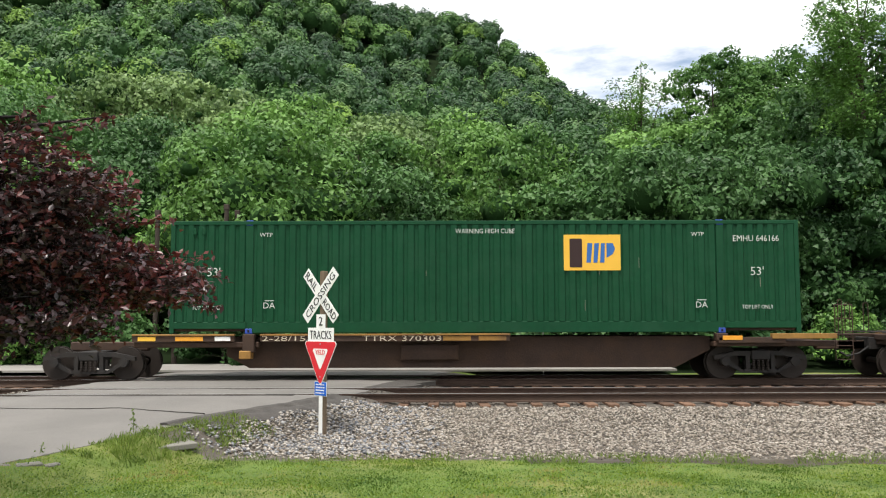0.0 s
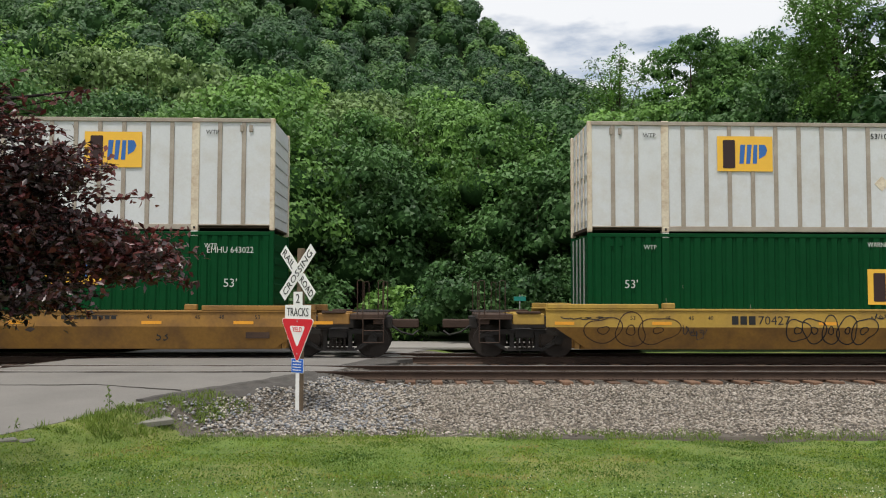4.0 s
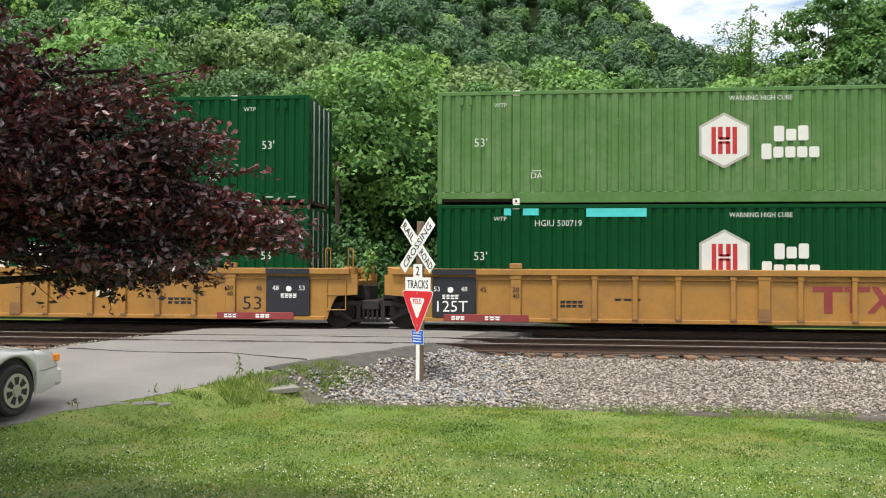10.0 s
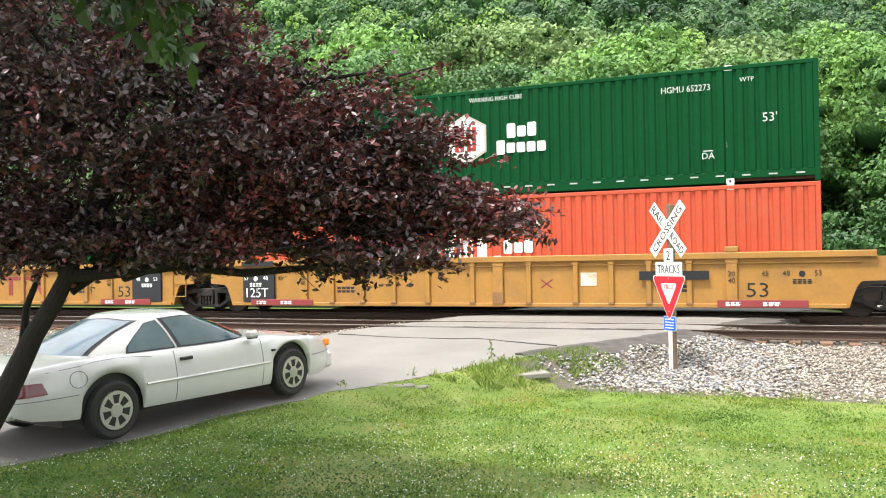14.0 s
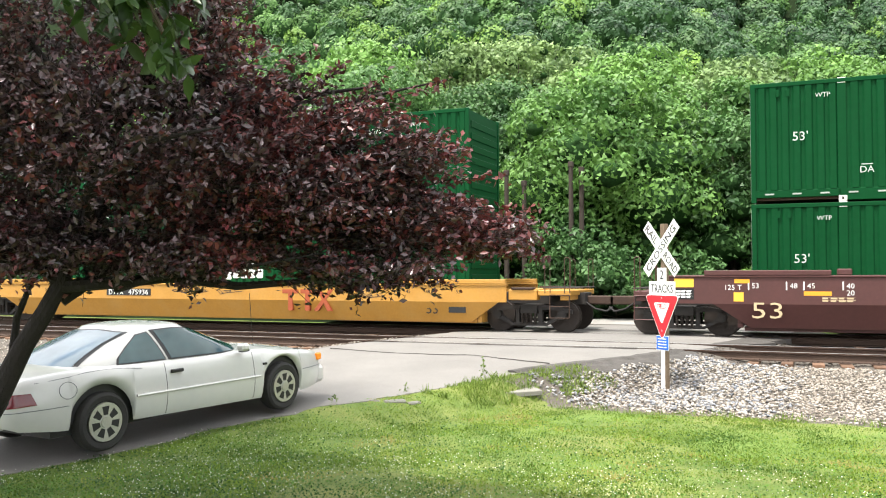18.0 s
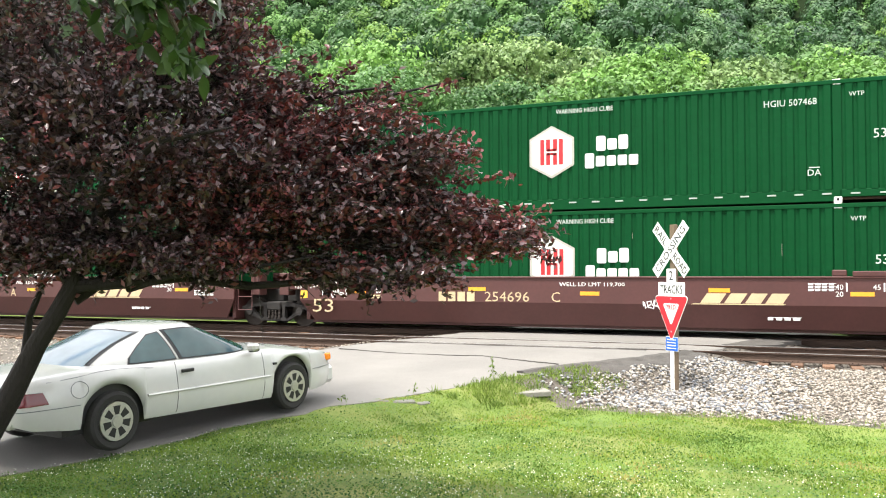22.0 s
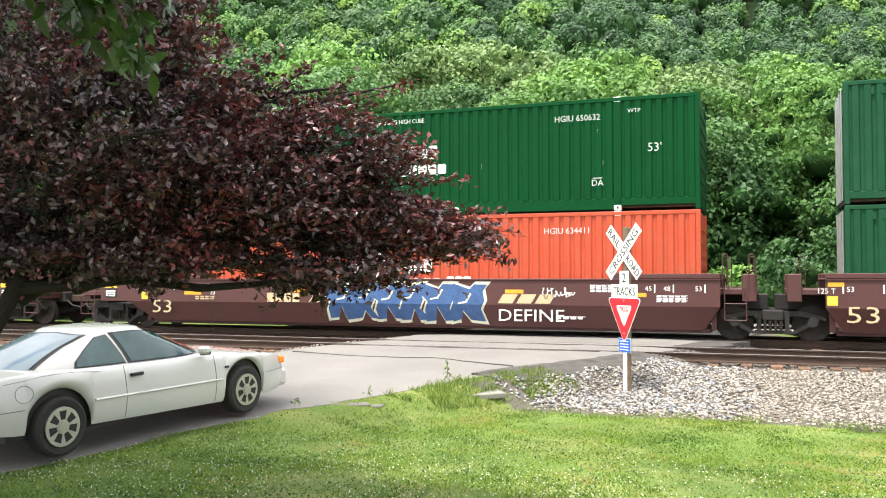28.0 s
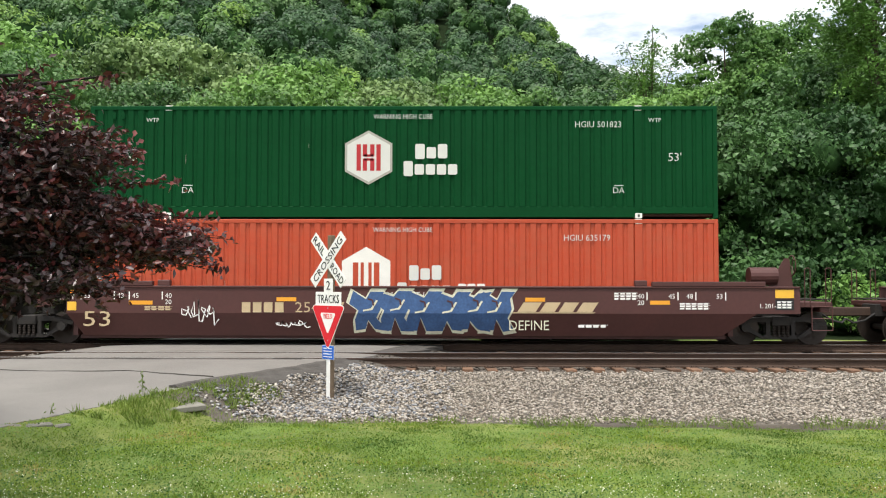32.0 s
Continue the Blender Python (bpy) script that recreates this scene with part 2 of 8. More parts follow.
RED_PAINT = material("red_paint", (0.40, 0.02, 0.025), 0.5, vary=0.1, bump=0.02)
BAND_RED = material("band_red", (0.22, 0.035, 0.035), 0.6, vary=0.15, bump=0.04)
ORANGE_TAPE = material("reflector_orange", (0.75, 0.33, 0.03), 0.4, vary=0.1, bump=0.02)
LOGO_YELLOW = material("logo_yellow", (0.80, 0.46, 0.05), 0.5, vary=0.06, bump=0.02)
LOGO_BLACK = material("logo_black", (0.03, 0.012, 0.012), 0.5, vary=0.1, bump=0)
LOGO_BLUE = material("logo_blue", (0.03, 0.13, 0.40), 0.5, vary=0.1, bump=0)
LOGO_NAVY = material("logo_navy", (0.02, 0.018, 0.14), 0.5, vary=0.1, bump=0)
CYAN_TAPE = material("tape_cyan", (0.06, 0.50, 0.50), 0.4, vary=0.2, scale=5, bump=0.05)
TORN_TAPE = material("tape_torn", (0.02, 0.20, 0.16), 0.5, vary=0.5, scale=6, fine=30, bump=0.05)
BLUE_SPRAY = material("spray_blue", (0.045, 0.100, 0.235), 0.6, vary=0.3, scale=4, fine=18, bump=0)
PALE_SPRAY = material("spray_pale", (0.62, 0.62, 0.48), 0.6, vary=0.25, scale=4, bump=0)
SKY_SPRAY = material("spray_sky", (0.085, 0.22, 0.52), 0.6, vary=0.3, scale=4, fine=15, bump=0)
TEAL_SPRAY = material("spray_teal", (0.13, 0.42, 0.42), 0.6, vary=0.3, scale=4, fine=15, bump=0)
SIGN_WHITE = material("sign_white", (0.82, 0.82, 0.80), 0.4, vary=0.05, bump=0.01, dirt=(0.6, 0.6, 0.56), dirt_amount=0.3, dirt_scale=6)
SIGN_RED = material("sign_red", (0.62, 0.015, 0.025), 0.4, vary=0.08, bump=0.01)
SIGN_BLUE = material("sign_blue", (0.015, 0.12, 0.55), 0.4, vary=0.08, bump=0.01)
GALV = material("galvanised", (0.45, 0.45, 0.44), 0.45, metal=0.7, vary=0.15, bump=0.05)
POST_WOOD = material("post_wood", (0.16, 0.115, 0.075), 0.8, vary=0.35, scale=3, fine=40, bump=0.4, stretch=(6, 6, 0.6))
ASPHALT = material("asphalt", (0.168, 0.158, 0.146), 0.85, vary=0.18, scale=0.7, fine=55, bump=0.35, dirt=(0.225, 0.212, 0.195), dirt_amount=0.8, dirt_scale=0.30)
ASPHALT_DARK = material("asphalt_dark", (0.072, 0.066, 0.060), 0.9, vary=0.35, scale=4, fine=45, bump=0.6)
BALLAST = material("ballast_fines", (0.095, 0.082, 0.068), 0.9, vary=0.4, scale=2.5, fine=28, bump=0.9)
CAR_WHITE = material("car_white", (0.47, 0.47, 0.455), 0.25, vary=0.03, scale=2, fine=12, bump=0.0, dirt=(0.62, 0.58, 0.50), dirt_amount=0.18, spec=0.5, coat=0.6)
TYRE = material("tyre", (0.022, 0.021, 0.02), 0.8, vary=0.2, scale=6, bump=0.15)
ALLOY = material("alloy", (0.50, 0.49, 0.46), 0.38, metal=0.75, vary=0.12, scale=10, bump=0.04)
TRIM_BLACK = material("trim_black", (0.015, 0.015, 0.016), 0.45, vary=0.1, bump=0.02)
LAMP_RED = material("lamp_red", (0.11, 0.005, 0.010), 0.15, vary=0.1, bump=0, spec=0.6)
LAMP_AMBER = material("lamp_amber", (0.85, 0.25, 0.02), 0.2, vary=0.05, bump=0, spec=0.6)
CABIN = material("cabin_grey", (0.10, 0.11, 0.12), 0.8, vary=0.2, bump=0.1)
BARK_DARK = material("bark_dark", (0.011, 0.008, 0.007), 0.9, vary=0.4, scale=5, fine=35, bump=0.9, stretch=(1, 1, 0.4))
BARK = material("bark", (0.085, 0.068, 0.052), 0.9, vary=0.4, scale=4, fine=30, bump=0.8, stretch=(1, 1, 0.3))
POLE = material("pole_timber", (0.05, 0.038, 0.03), 0.9, vary=0.3, scale=4, fine=30, bump=0.4, stretch=(3, 3, 0.4))
STONE = material("ballast_stone", (0.40, 0.375, 0.345), 0.85, vary=0.25, scale=9, fine=60, bump=0.3)
STONE_GREY = material("ballast_stone_grey", (0.36, 0.37, 0.385), 0.85, vary=0.25, scale=9, fine=60, bump=0.3)
# dark brown stone, deepened further: the train's shade is put into the colour
STONE_SHADED = material("ballast_stone_shaded", (0.042, 0.034, 0.028), 0.9, vary=0.4, scale=9, fine=60, bump=0.3)
DIRT = material("dark_soil", (0.055, 0.045, 0.034), 0.95, vary=0.4, scale=2.0, fine=25, bump=0.8, dirt=(0.11, 0.10, 0.06), dirt_amount=0.6)
CONCRETE = material("old_concrete", (0.20, 0.19, 0.165), 0.9, vary=0.2, scale=2, fine=40, bump=0.4)
for m_ in (STONE, STONE_GREY):
    n_, l_ = m_.node_tree.nodes, m_.node_tree.links
    g_, r_ = n_.new("ShaderNodeNewGeometry"), n_.new("ShaderNodeValToRGB")
    r_.color_ramp.elements[0].color, r_.color_ramp.elements[1].color = (0.105, 0.092, 0.078, 1), (0.47, 0.43, 0.375, 1)
    mid_ = r_.color_ramp.elements.new(0.35)
    mid_.color = (0.30, 0.255, 0.205, 1) if m_ is STONE else (0.20, 0.215, 0.24, 1)
    l_.new(g_.outputs["Random Per Island"], r_.inputs["Fac"])
    l_.new(r_.outputs["Color"], n_["Principled BSDF"].inputs["Base Color"])

GRASS = foliage("grass_blades", (0.066, 0.128, 0.017), (0.225, 0.320, 0.040), 0.35, scale=0.9, warm=(0.36, 0.29, 0.10), island=0.40)
LAWN = material("lawn", (0.098, 0.150, 0.024), 0.9, vary=0.45, scale=0.6, fine=30, bump=0.8, dirt=(0.27, 0.25, 0.085), dirt_amount=0.75, dirt_scale=0.5)
CLOVER_LEAF = foliage("clover_leaves", (0.030, 0.088, 0.014), (0.115, 0.232, 0.032), 0.3, scale=1.5, island=0.6)
SIGN_TEAL = material("sign_teal", (0.015, 0.22, 0.18), 0.4, vary=0.08, bump=0.01)
CLOVER = material("clover_white", (0.80, 0.80, 0.72), 0.7, vary=0.1, bump=0)
WEED = foliage("weeds", (0.09, 0.15, 0.025), (0.22, 0.30, 0.06), 0.35, scale=2.0)
# purple leaves; the greyed light end also paints in their sheen
PLUM = foliage("plum_leaves", (0.015, 0.008, 0.010), (0.104, 0.059, 0.064), 0.12, scale=1.4, rough=0.36, warm=(0.12, 0.024, 0.027), island=0.9, spec=0.6)
PLUM_SHOOT = foliage("plum_shoot_leaves", (0.045, 0.014, 0.014), (0.17, 0.042, 0.036), 0.22, scale=1.4, rough=0.4, island=0.9, spec=0.4)
CHERRY = foliage("overhanging_leaves", (0.012, 0.032, 0.007), (0.045, 0.092, 0.020), 0.2, scale=2.0, rough=0.35, spec=0.5)
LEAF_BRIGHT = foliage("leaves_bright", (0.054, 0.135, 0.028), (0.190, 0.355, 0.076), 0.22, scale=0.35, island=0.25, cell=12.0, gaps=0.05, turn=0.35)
# deep green leaves, darkened to carry the shade low in the wood too
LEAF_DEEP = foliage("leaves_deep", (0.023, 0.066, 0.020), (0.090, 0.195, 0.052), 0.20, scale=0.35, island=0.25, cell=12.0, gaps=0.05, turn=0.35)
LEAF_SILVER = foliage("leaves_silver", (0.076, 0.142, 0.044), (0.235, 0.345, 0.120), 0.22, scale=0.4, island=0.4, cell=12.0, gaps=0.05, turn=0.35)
# the greyed dull set also stands in for haze over the hill
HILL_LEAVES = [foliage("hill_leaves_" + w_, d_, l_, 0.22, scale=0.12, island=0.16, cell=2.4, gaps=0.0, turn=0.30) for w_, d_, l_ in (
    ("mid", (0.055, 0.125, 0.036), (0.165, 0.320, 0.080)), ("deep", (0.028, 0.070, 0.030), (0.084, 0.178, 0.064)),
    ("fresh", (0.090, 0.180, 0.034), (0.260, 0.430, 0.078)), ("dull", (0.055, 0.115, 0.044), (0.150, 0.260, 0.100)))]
# near-black green stands in for the dark gaps between the crowns
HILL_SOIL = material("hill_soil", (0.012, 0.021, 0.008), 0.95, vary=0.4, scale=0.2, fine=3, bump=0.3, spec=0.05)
# dark filler added inside the crowns; its colour stands in for inner shade
CORE_SHADE = material("crown_shade", (0.024, 0.058, 0.018), 0.95, vary=0.4, scale=1.5, fine=12, bump=0.3, spec=0.05)
FAR_GRAVEL = material("pale_gravel", (0.27, 0.255, 0.235), 0.9, vary=0.15, scale=0.6, fine=40, bump=0.4)


# ---- mesh helpers ----


def part(name, data, mat, parent=None, label="", m=None):
    """Link a bmesh or a mesh as one object, under parent."""
    if isinstance(data, bmesh.types.BMesh):
        me = bpy.data.meshes.new(name)
        data.normal_update()
        data.to_mesh(me)
        data.free()
    else:
        me = data
    if mat and not me.materials:
        me.materials.append(mat)
    ob = new(name, me)
    if parent:
        ob.parent = parent
    if m is not None:
        ob.matrix_basis = m
    if label:
        ob["label"] = label
    return ob


def thing(name, label, category, group="", m=None):
    ob = new(name)
    ob.empty_display_size = 0.2
    if m is not None:
        ob.matrix_basis = m
    return tagged(ob, label, category, group)


def box(bm, x0, x1, y0, y1, z0, z1, bev=0.0):
    """A block; with bev its upright and level edges are chamfered along x's ends and sides."""
    if bev:
        made = bmesh.ops.create_cube(bm, size=1.0)["verts"]
        for v in made:
            v.co = Vector((x0 + (v.co.x + 0.5) * (x1 - x0), y0 + (v.co.y + 0.5) * (y1 - y0), z0 + (v.co.z + 0.5) * (z1 - z0)))
        edges = list({e for v in made for e in v.link_edges})
        bmesh.ops.bevel(bm, geom=edges, offset=bev, segments=1, affect="EDGES")
        return bm
    v = [bm.verts.new((x, y, z)) for x in (x0, x1) for y in (y0, y1) for z in (z0, z1)]
    for f in ((0, 1, 3, 2), (4, 6, 7, 5), (0, 4, 5, 1), (2, 3, 7, 6), (0, 2, 6, 4), (1, 5, 7, 3)):
        bm.faces.new([v[i] for i in f])
    return bm


def plate(bm, outline, y0, y1):
    """An outline in x and z, given anticlockwise as seen from -y, with thickness from y0 (near) to y1."""
    a = [bm.verts.new((x, y0, z)) for x, z in outline]
    b = [bm.verts.new((x, y1, z)) for x, z in outline]
    bm.faces.new(a)
    bm.faces.new(b[::-1])
    for i in range(len(a)):
        j = (i + 1) % len(a)
        bm.faces.new((a[j], a[i], b[i], b[j]))
    return bm


def tube(bm, points, radii, sides=8):
    """A tapered tube along points."""
    rings = []
    for i, p in enumerate(points):
        p = Vector(p)
        d = Vector(points[min(i + 1, len(points) - 1)]) - Vector(points[max(i - 1, 0)])
        q = d.to_track_quat("Z", "Y").to_matrix()
        r = radii[i] if hasattr(radii, "__len__") else radii
        rings.append([bm.verts.new(p + q @ Vector((math.cos(k * 2 * math.pi / sides) * r, math.sin(k * 2 * math.pi / sides) * r, 0))) for k in range(sides)])
    for a, b in zip(rings, rings[1:]):
        for k in range(sides):
            bm.faces.new((a[k], a[(k + 1) % sides], b[(k + 1) % sides], b[k]))
    bm.faces.new(rings[0][::-1])
    bm.faces.new(rings[-1])
    return bm


def drum(bm, cx, cz, r, y0, y1, sides=24, r2=None):
    """A disc or drum whose axle runs along y."""
    tube(bm, [(cx, y0, cz), (cx, y1, cz)], [r, r if r2 is None else r2], sides)
    return bm


def smooth(ob):
    ob.data.polygons.foreach_set("use_smooth", [True] * len(ob.data.polygons))
    return ob


def quads(name, verts, faces, mat, shade=False):
    """A mesh from arrays; faces all have the same number of corners."""
    verts, faces = np.asarray(verts, np.float32), np.asarray(faces, np.int32)
    me = bpy.data.meshes.new(name)
    me.vertices.add(len(verts))
    me.vertices.foreach_set("co", verts.ravel())
    k = faces.shape[1]
    me.loops.add(faces.size)
    me.loops.foreach_set("vertex_index", faces.ravel())
    me.polygons.add(len(faces))
    me.polygons.foreach_set("loop_start", np.arange(0, faces.size, k, dtype=np.int32))
    if shade:
        me.polygons.foreach_set("use_smooth", np.ones(len(faces), bool))
    me.materials.append(mat)
    me.update()
    me.validate()
    return me


def leaf_mesh(name, centres, normals, size, mat, rng, long=1.7, fold=0.18):
    """One pointed, folded leaf of four corners at each centre."""
    n = len(centres)
    normals = normals / (np.linalg.norm(normals, axis=1, keepdims=True) + 1e-9)
    a = np.cross(normals, rng.normal(size=(n, 3)))
    a /= np.linalg.norm(a, axis=1, keepdims=True) + 1e-9
    b = np.cross(normals, a)
    s = (size if np.ndim(size) else np.full(n, size))[:, None] * rng.uniform(0.7, 1.25, (n, 1))
    v = np.stack([centres - a * s * long / 2, centres - b * s / 2 + normals * s * fold, centres + a * s * long / 2, centres + b * s / 2 + normals * s * fold], 1).reshape(-1, 3)
    i = np.arange(n)[:, None] * 4
    f = np.concatenate([i + [0, 1, 2], i + [0, 2, 3]], 0).reshape(2, n, 3).transpose(1, 0, 2).reshape(-1, 3)
    return quads(name, v, f, mat)


def spray_mesh(name, p, q, size, mat, g):
    """One small three-cornered leaf at each place; size in metres."""
    n = len(p)
    q = q / (np.linalg.norm(q, axis=1, keepdims=True) + 1e-9)
    a = np.cross(q, g.normal(size=(n, 3)))
    a /= np.linalg.norm(a, axis=1, keepdims=True) + 1e-9
    b = np.cross(q, a)
    w = (size if np.ndim(size) else np.full(n, size))[:, None] * g.uniform(0.7, 1.25, (n, 1))
    v = np.stack([p - a * w * 0.75, p + a * w * 0.5 - b * w * 0.62, p + a * w * 0.5 + b * w * 0.62], 1).reshape(-1, 3)
    return quads(name, v, np.arange(3 * n).reshape(-1, 3), mat)


# ---- lettering, made once ----
WORDS = ["WARNING HIGH CUBE", "WTP", "DA", "53'", "53", "TOP LIFT ONLY", "53/102", "EMHU 646166", "EMHU 831223", "EMHU 643022", "EMHU 242480", "EMHU 269861",
         "HGMU 652330", "HGMU 652273", "HGIU 644500", "HGIU 640974", "HGIU 503940", "HGIU 500719", "HGIU 507548", "HGIU 508928", "HGIU 507468", "HGIU 650632", "HGIU 634411", "HGIU 644064", "HGIU 641060",
         "HGIU 501823", "HGIU 635179", "71323", "70427", "254696", "254627", "DTTX", "789292", "475936", "TTRX 370303", "2-28/15", "125T", "125 T", "20", "40", "45", "48",
         "LD LMT", "WELL LD LMT 119,700", "WELL LD LMT 119,600", "DEFINE", "RAIL", "ROAD", "CROSSING", "2", "TRACKS", "YIELD", "A", "B", "C", "L 201-1"]
LETTERS = {}
for w_ in WORDS:
    c_ = bpy.data.curves.new("lettering", "FONT")
    c_.body, c_.size, c_.align_x, c_.align_y, c_.resolution_u = w_, 1.0, "CENTER", "CENTER", 2
    c_.extrude, c_.offset = 0.004, -0.004
    LETTERS[w_] = new("lettering", c_)
bpy.context.view_layer.update()
graph_ = bpy.context.evaluated_depsgraph_get()
for w_, o_ in list(LETTERS.items()):
    LETTERS[w_] = bpy.data.meshes.new_from_object(o_.evaluated_get(graph_))
    c_ = o_.data
    bpy.data.objects.remove(o_)
    bpy.data.curves.remove(c_)
LETTER_MESH = {}


def letters(word, x, y, z, height, mat, parent, width=None, tilt=0.0):
    """A word on a face that looks towards -y, its centre at x, z; width squeezes it to that many metres."""
    key = (word, mat.name)
    if key not in LETTER_MESH:
        me = LETTERS[word].copy()
        me.materials.clear()
        me.materials.append(mat)
        LETTER_MESH[key] = me
    me = LETTER_MESH[key]
    co = np.array([v.co for v in me.vertices])
    lo, hi = co.min(0), co.max(0)
    sy = height / (hi[1] - lo[1])
    sx = width / (hi[0] - lo[0]) if width else sy
    ob = part("lettering", me, None, parent)
    ob.matrix_basis = pose(x, y, z, 90, tilt, 0) @ Matrix.Diagonal((sx, sy, 1, 1)) @ Matrix.Translation((-(lo[0] + hi[0]) / 2, -(lo[1] + hi[1]) / 2, 0))
    return ob


def bars(name, x0, x1, z0, z1, y, mat, parent, count=1, seed=0, lines=1):
    """Marks that stand for writing that cannot be read: a line of short blocks hung from one thin stroke."""
    rng = random.Random(seed * 7 + int(x0 * 100))
    h = (z1 - z0) / lines
    step = (x1 - x0) / count
    for k in range(lines):
        lo, hi = z0 + k * h + h * 0.15, z0 + k * h + h * 0.85
        top = [(x0, hi), (x1, hi)]
        low = []
        for i in range(count):
            w = step * rng.uniform(0.62, 0.84)
            a = x0 + i * step
            b = min(a + w, x1)
            low += [(a, lo), (b, lo), (b, hi - h * 0.12)]
            if i < count - 1:
                low.append((a + step, hi - h * 0.12))
        low[-1] = (x1, hi - h * 0.12)
        low.insert(-1, (low[-2][0], hi - h * 0.12))
        part(name, plate(bmesh.new(), low + top[::-1], y - 0.004, y), mat, parent)

# ---- the large structure: ground, road, railway, hill ----
NEAR_TRACK, FAR_TRACK = 19.51, 23.85
FAR = 2.5


def road_edge(y):
    """x of the road's edge on the lawn's side."""
    return float(np.interp(y, [-6, 6.7, 7.8, 9.1, 10.6, 11.8, 13.6, 15.2, 16.0, 17.0, 18.0, 22.7, 26, 30], [-10.5, -7.35, -7.0, -6.85, -6.4, -5.75, -4.9, -4.1, -3.5, -2.75, -2.35, -1.0, -0.2, 2.0]))


def road_far_edge(y):
    return float(np.interp(y, [-6, 6, 12, 15.5, 18, 22.6, 26, 30], [-15.0, -12.6, -11.2, -9.9, -9.66, -8.9, -8.3, -8.0]))


def road_height(y):
    return float(np.interp(y, [-6, 7.5, 10.35, 14, 17.2, 26.0, 27.5, 60], [-0.62, -0.39, -0.31, -0.14, -0.01, -0.01, -0.03, -0.03]))


def ground_height(x, y):
    z = float(np.interp(y, [-40, 0, 9, 13.4, 14.2, 15.4, 17.6, 18.3, 26.2, 29, 34, 50, 60], [-0.1, -0.28, -0.44, -0.58, -0.62, -0.55, -0.29, -0.235, -0.24, -0.12, 0.3, 3.0, 6.0]))
    if y < 30:
        inside = min((road_edge(y) + 1.25 - x) / 1.2, (x - road_far_edge(y) + 1.25) / 1.2)
        k = max(0.0, min(1.0, inside))
        k = k * k * (3 - 2 * k)
        z = z * (1 - k) + (road_height(y) - 0.045) * k
    if y > 50:
        k = min(1.0, (y - 50) / 75)
        z = 3.0 * (1 - k) + k * (1.576 + FAR * (1.424 + max(hill_height(x / FAR, y / FAR), -1)))
    return z


def hill_height(x, y):
    """The wooded hill behind the railway: it climbs away from the track, and its crest falls to the right."""
    crest = float(np.interp(x, [-200, -90, -40, -5, 7, 18, 26, 45, 90, 200], [98, 84, 64, 43.5, 39.5, 30.5, 25.5, 16, 9, 7]))
    k = (y - 50) / 90
    wave = 2.0 * math.sin(x * 0.11 + y * 0.05) + 1.4 * math.sin(x * 0.05 - y * 0.13)
    return crest * min(k, 1.0) - 6.0 * max(0.0, k - 1.0) + wave * min(1.0, max(k, 0) * 4)


xs = np.unique(np.concatenate([np.linspace(-1500, -520, 6), np.linspace(-520, -14, 60), np.linspace(-14, 14, 141), np.linspace(14, 320, 40), np.linspace(320, 1500, 8)]))
ys = np.unique(np.concatenate([np.linspace(-1500, -30, 8), np.linspace(-30, 4, 12), np.linspace(4, 12, 24), np.linspace(12, 20, 61), np.linspace(20, 34, 44), np.linspace(34, 480, 76), np.linspace(480, 1500, 8)]))
gx, gy = np.meshgrid(xs, ys, indexing="ij")
gz = np.array([[ground_height(x, min(y, 475)) if abs(x) < 560 and y > -60 else (0.0 if y < 60 else 20.0) for y in ys] for x in xs])
bump_ = np.array([[noise.noise((x * 0.9, y * 0.9, 0)) * 0.02 for y in ys] for x in xs])
gz = gz + bump_ * (np.abs(gx) < 40)
nx, ny = len(xs), len(ys)
idx = (np.arange(nx - 1)[:, None] * ny + np.arange(ny - 1)[None, :]).ravel()
ground_me = quads("ground", np.stack([gx, gy, gz], -1).reshape(-1, 3), np.stack([idx, idx + ny, idx + ny + 1, idx + 1], 1), LAWN, True)
ground_me.materials.append(BALLAST)
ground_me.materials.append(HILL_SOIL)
ground_me.materials.append(DIRT)
fx, fy = gx.reshape(-1)[idx], gy.reshape(-1)[idx]
wob = np.array([noise.noise((x * 0.7, y * 0.7, 3)) for x, y in zip(fx, fy)])
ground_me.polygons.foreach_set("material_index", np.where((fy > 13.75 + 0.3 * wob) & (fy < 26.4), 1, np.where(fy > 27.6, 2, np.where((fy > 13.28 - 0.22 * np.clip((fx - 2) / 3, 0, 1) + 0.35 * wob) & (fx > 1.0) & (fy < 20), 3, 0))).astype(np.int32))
ground = part("ground", ground_me, None)
tagged(ground, "mown lawn, gravel bed and wooded slope in one piece of ground", "ground", kind="structure")


def strip(name, rows, mat, thick=0.06):
    """A sheet with an edge, from rows of points across it."""
    bm = bmesh.new()
    grid = [[bm.verts.new(p) for p in row] for row in rows]
    for a, b in zip(grid, grid[1:]):
        for i in range(len(a) - 1):
            bm.faces.new((a[i], a[i + 1], b[i + 1], b[i]))
    bmesh.ops.recalc_face_normals(bm, faces=bm.faces)
    if bm.faces[0].normal.z < 0 if bm.faces else False:
        bmesh.ops.reverse_faces(bm, faces=bm.faces)
    rim = [e for e in bm.edges if e.is_boundary]
    low = bmesh.ops.extrude_edge_only(bm, edges=rim)["geom"]
    for v in low:
        if isinstance(v, bmesh.types.BMVert):
            v.co.z -= thick
    return part(name, bm, mat)


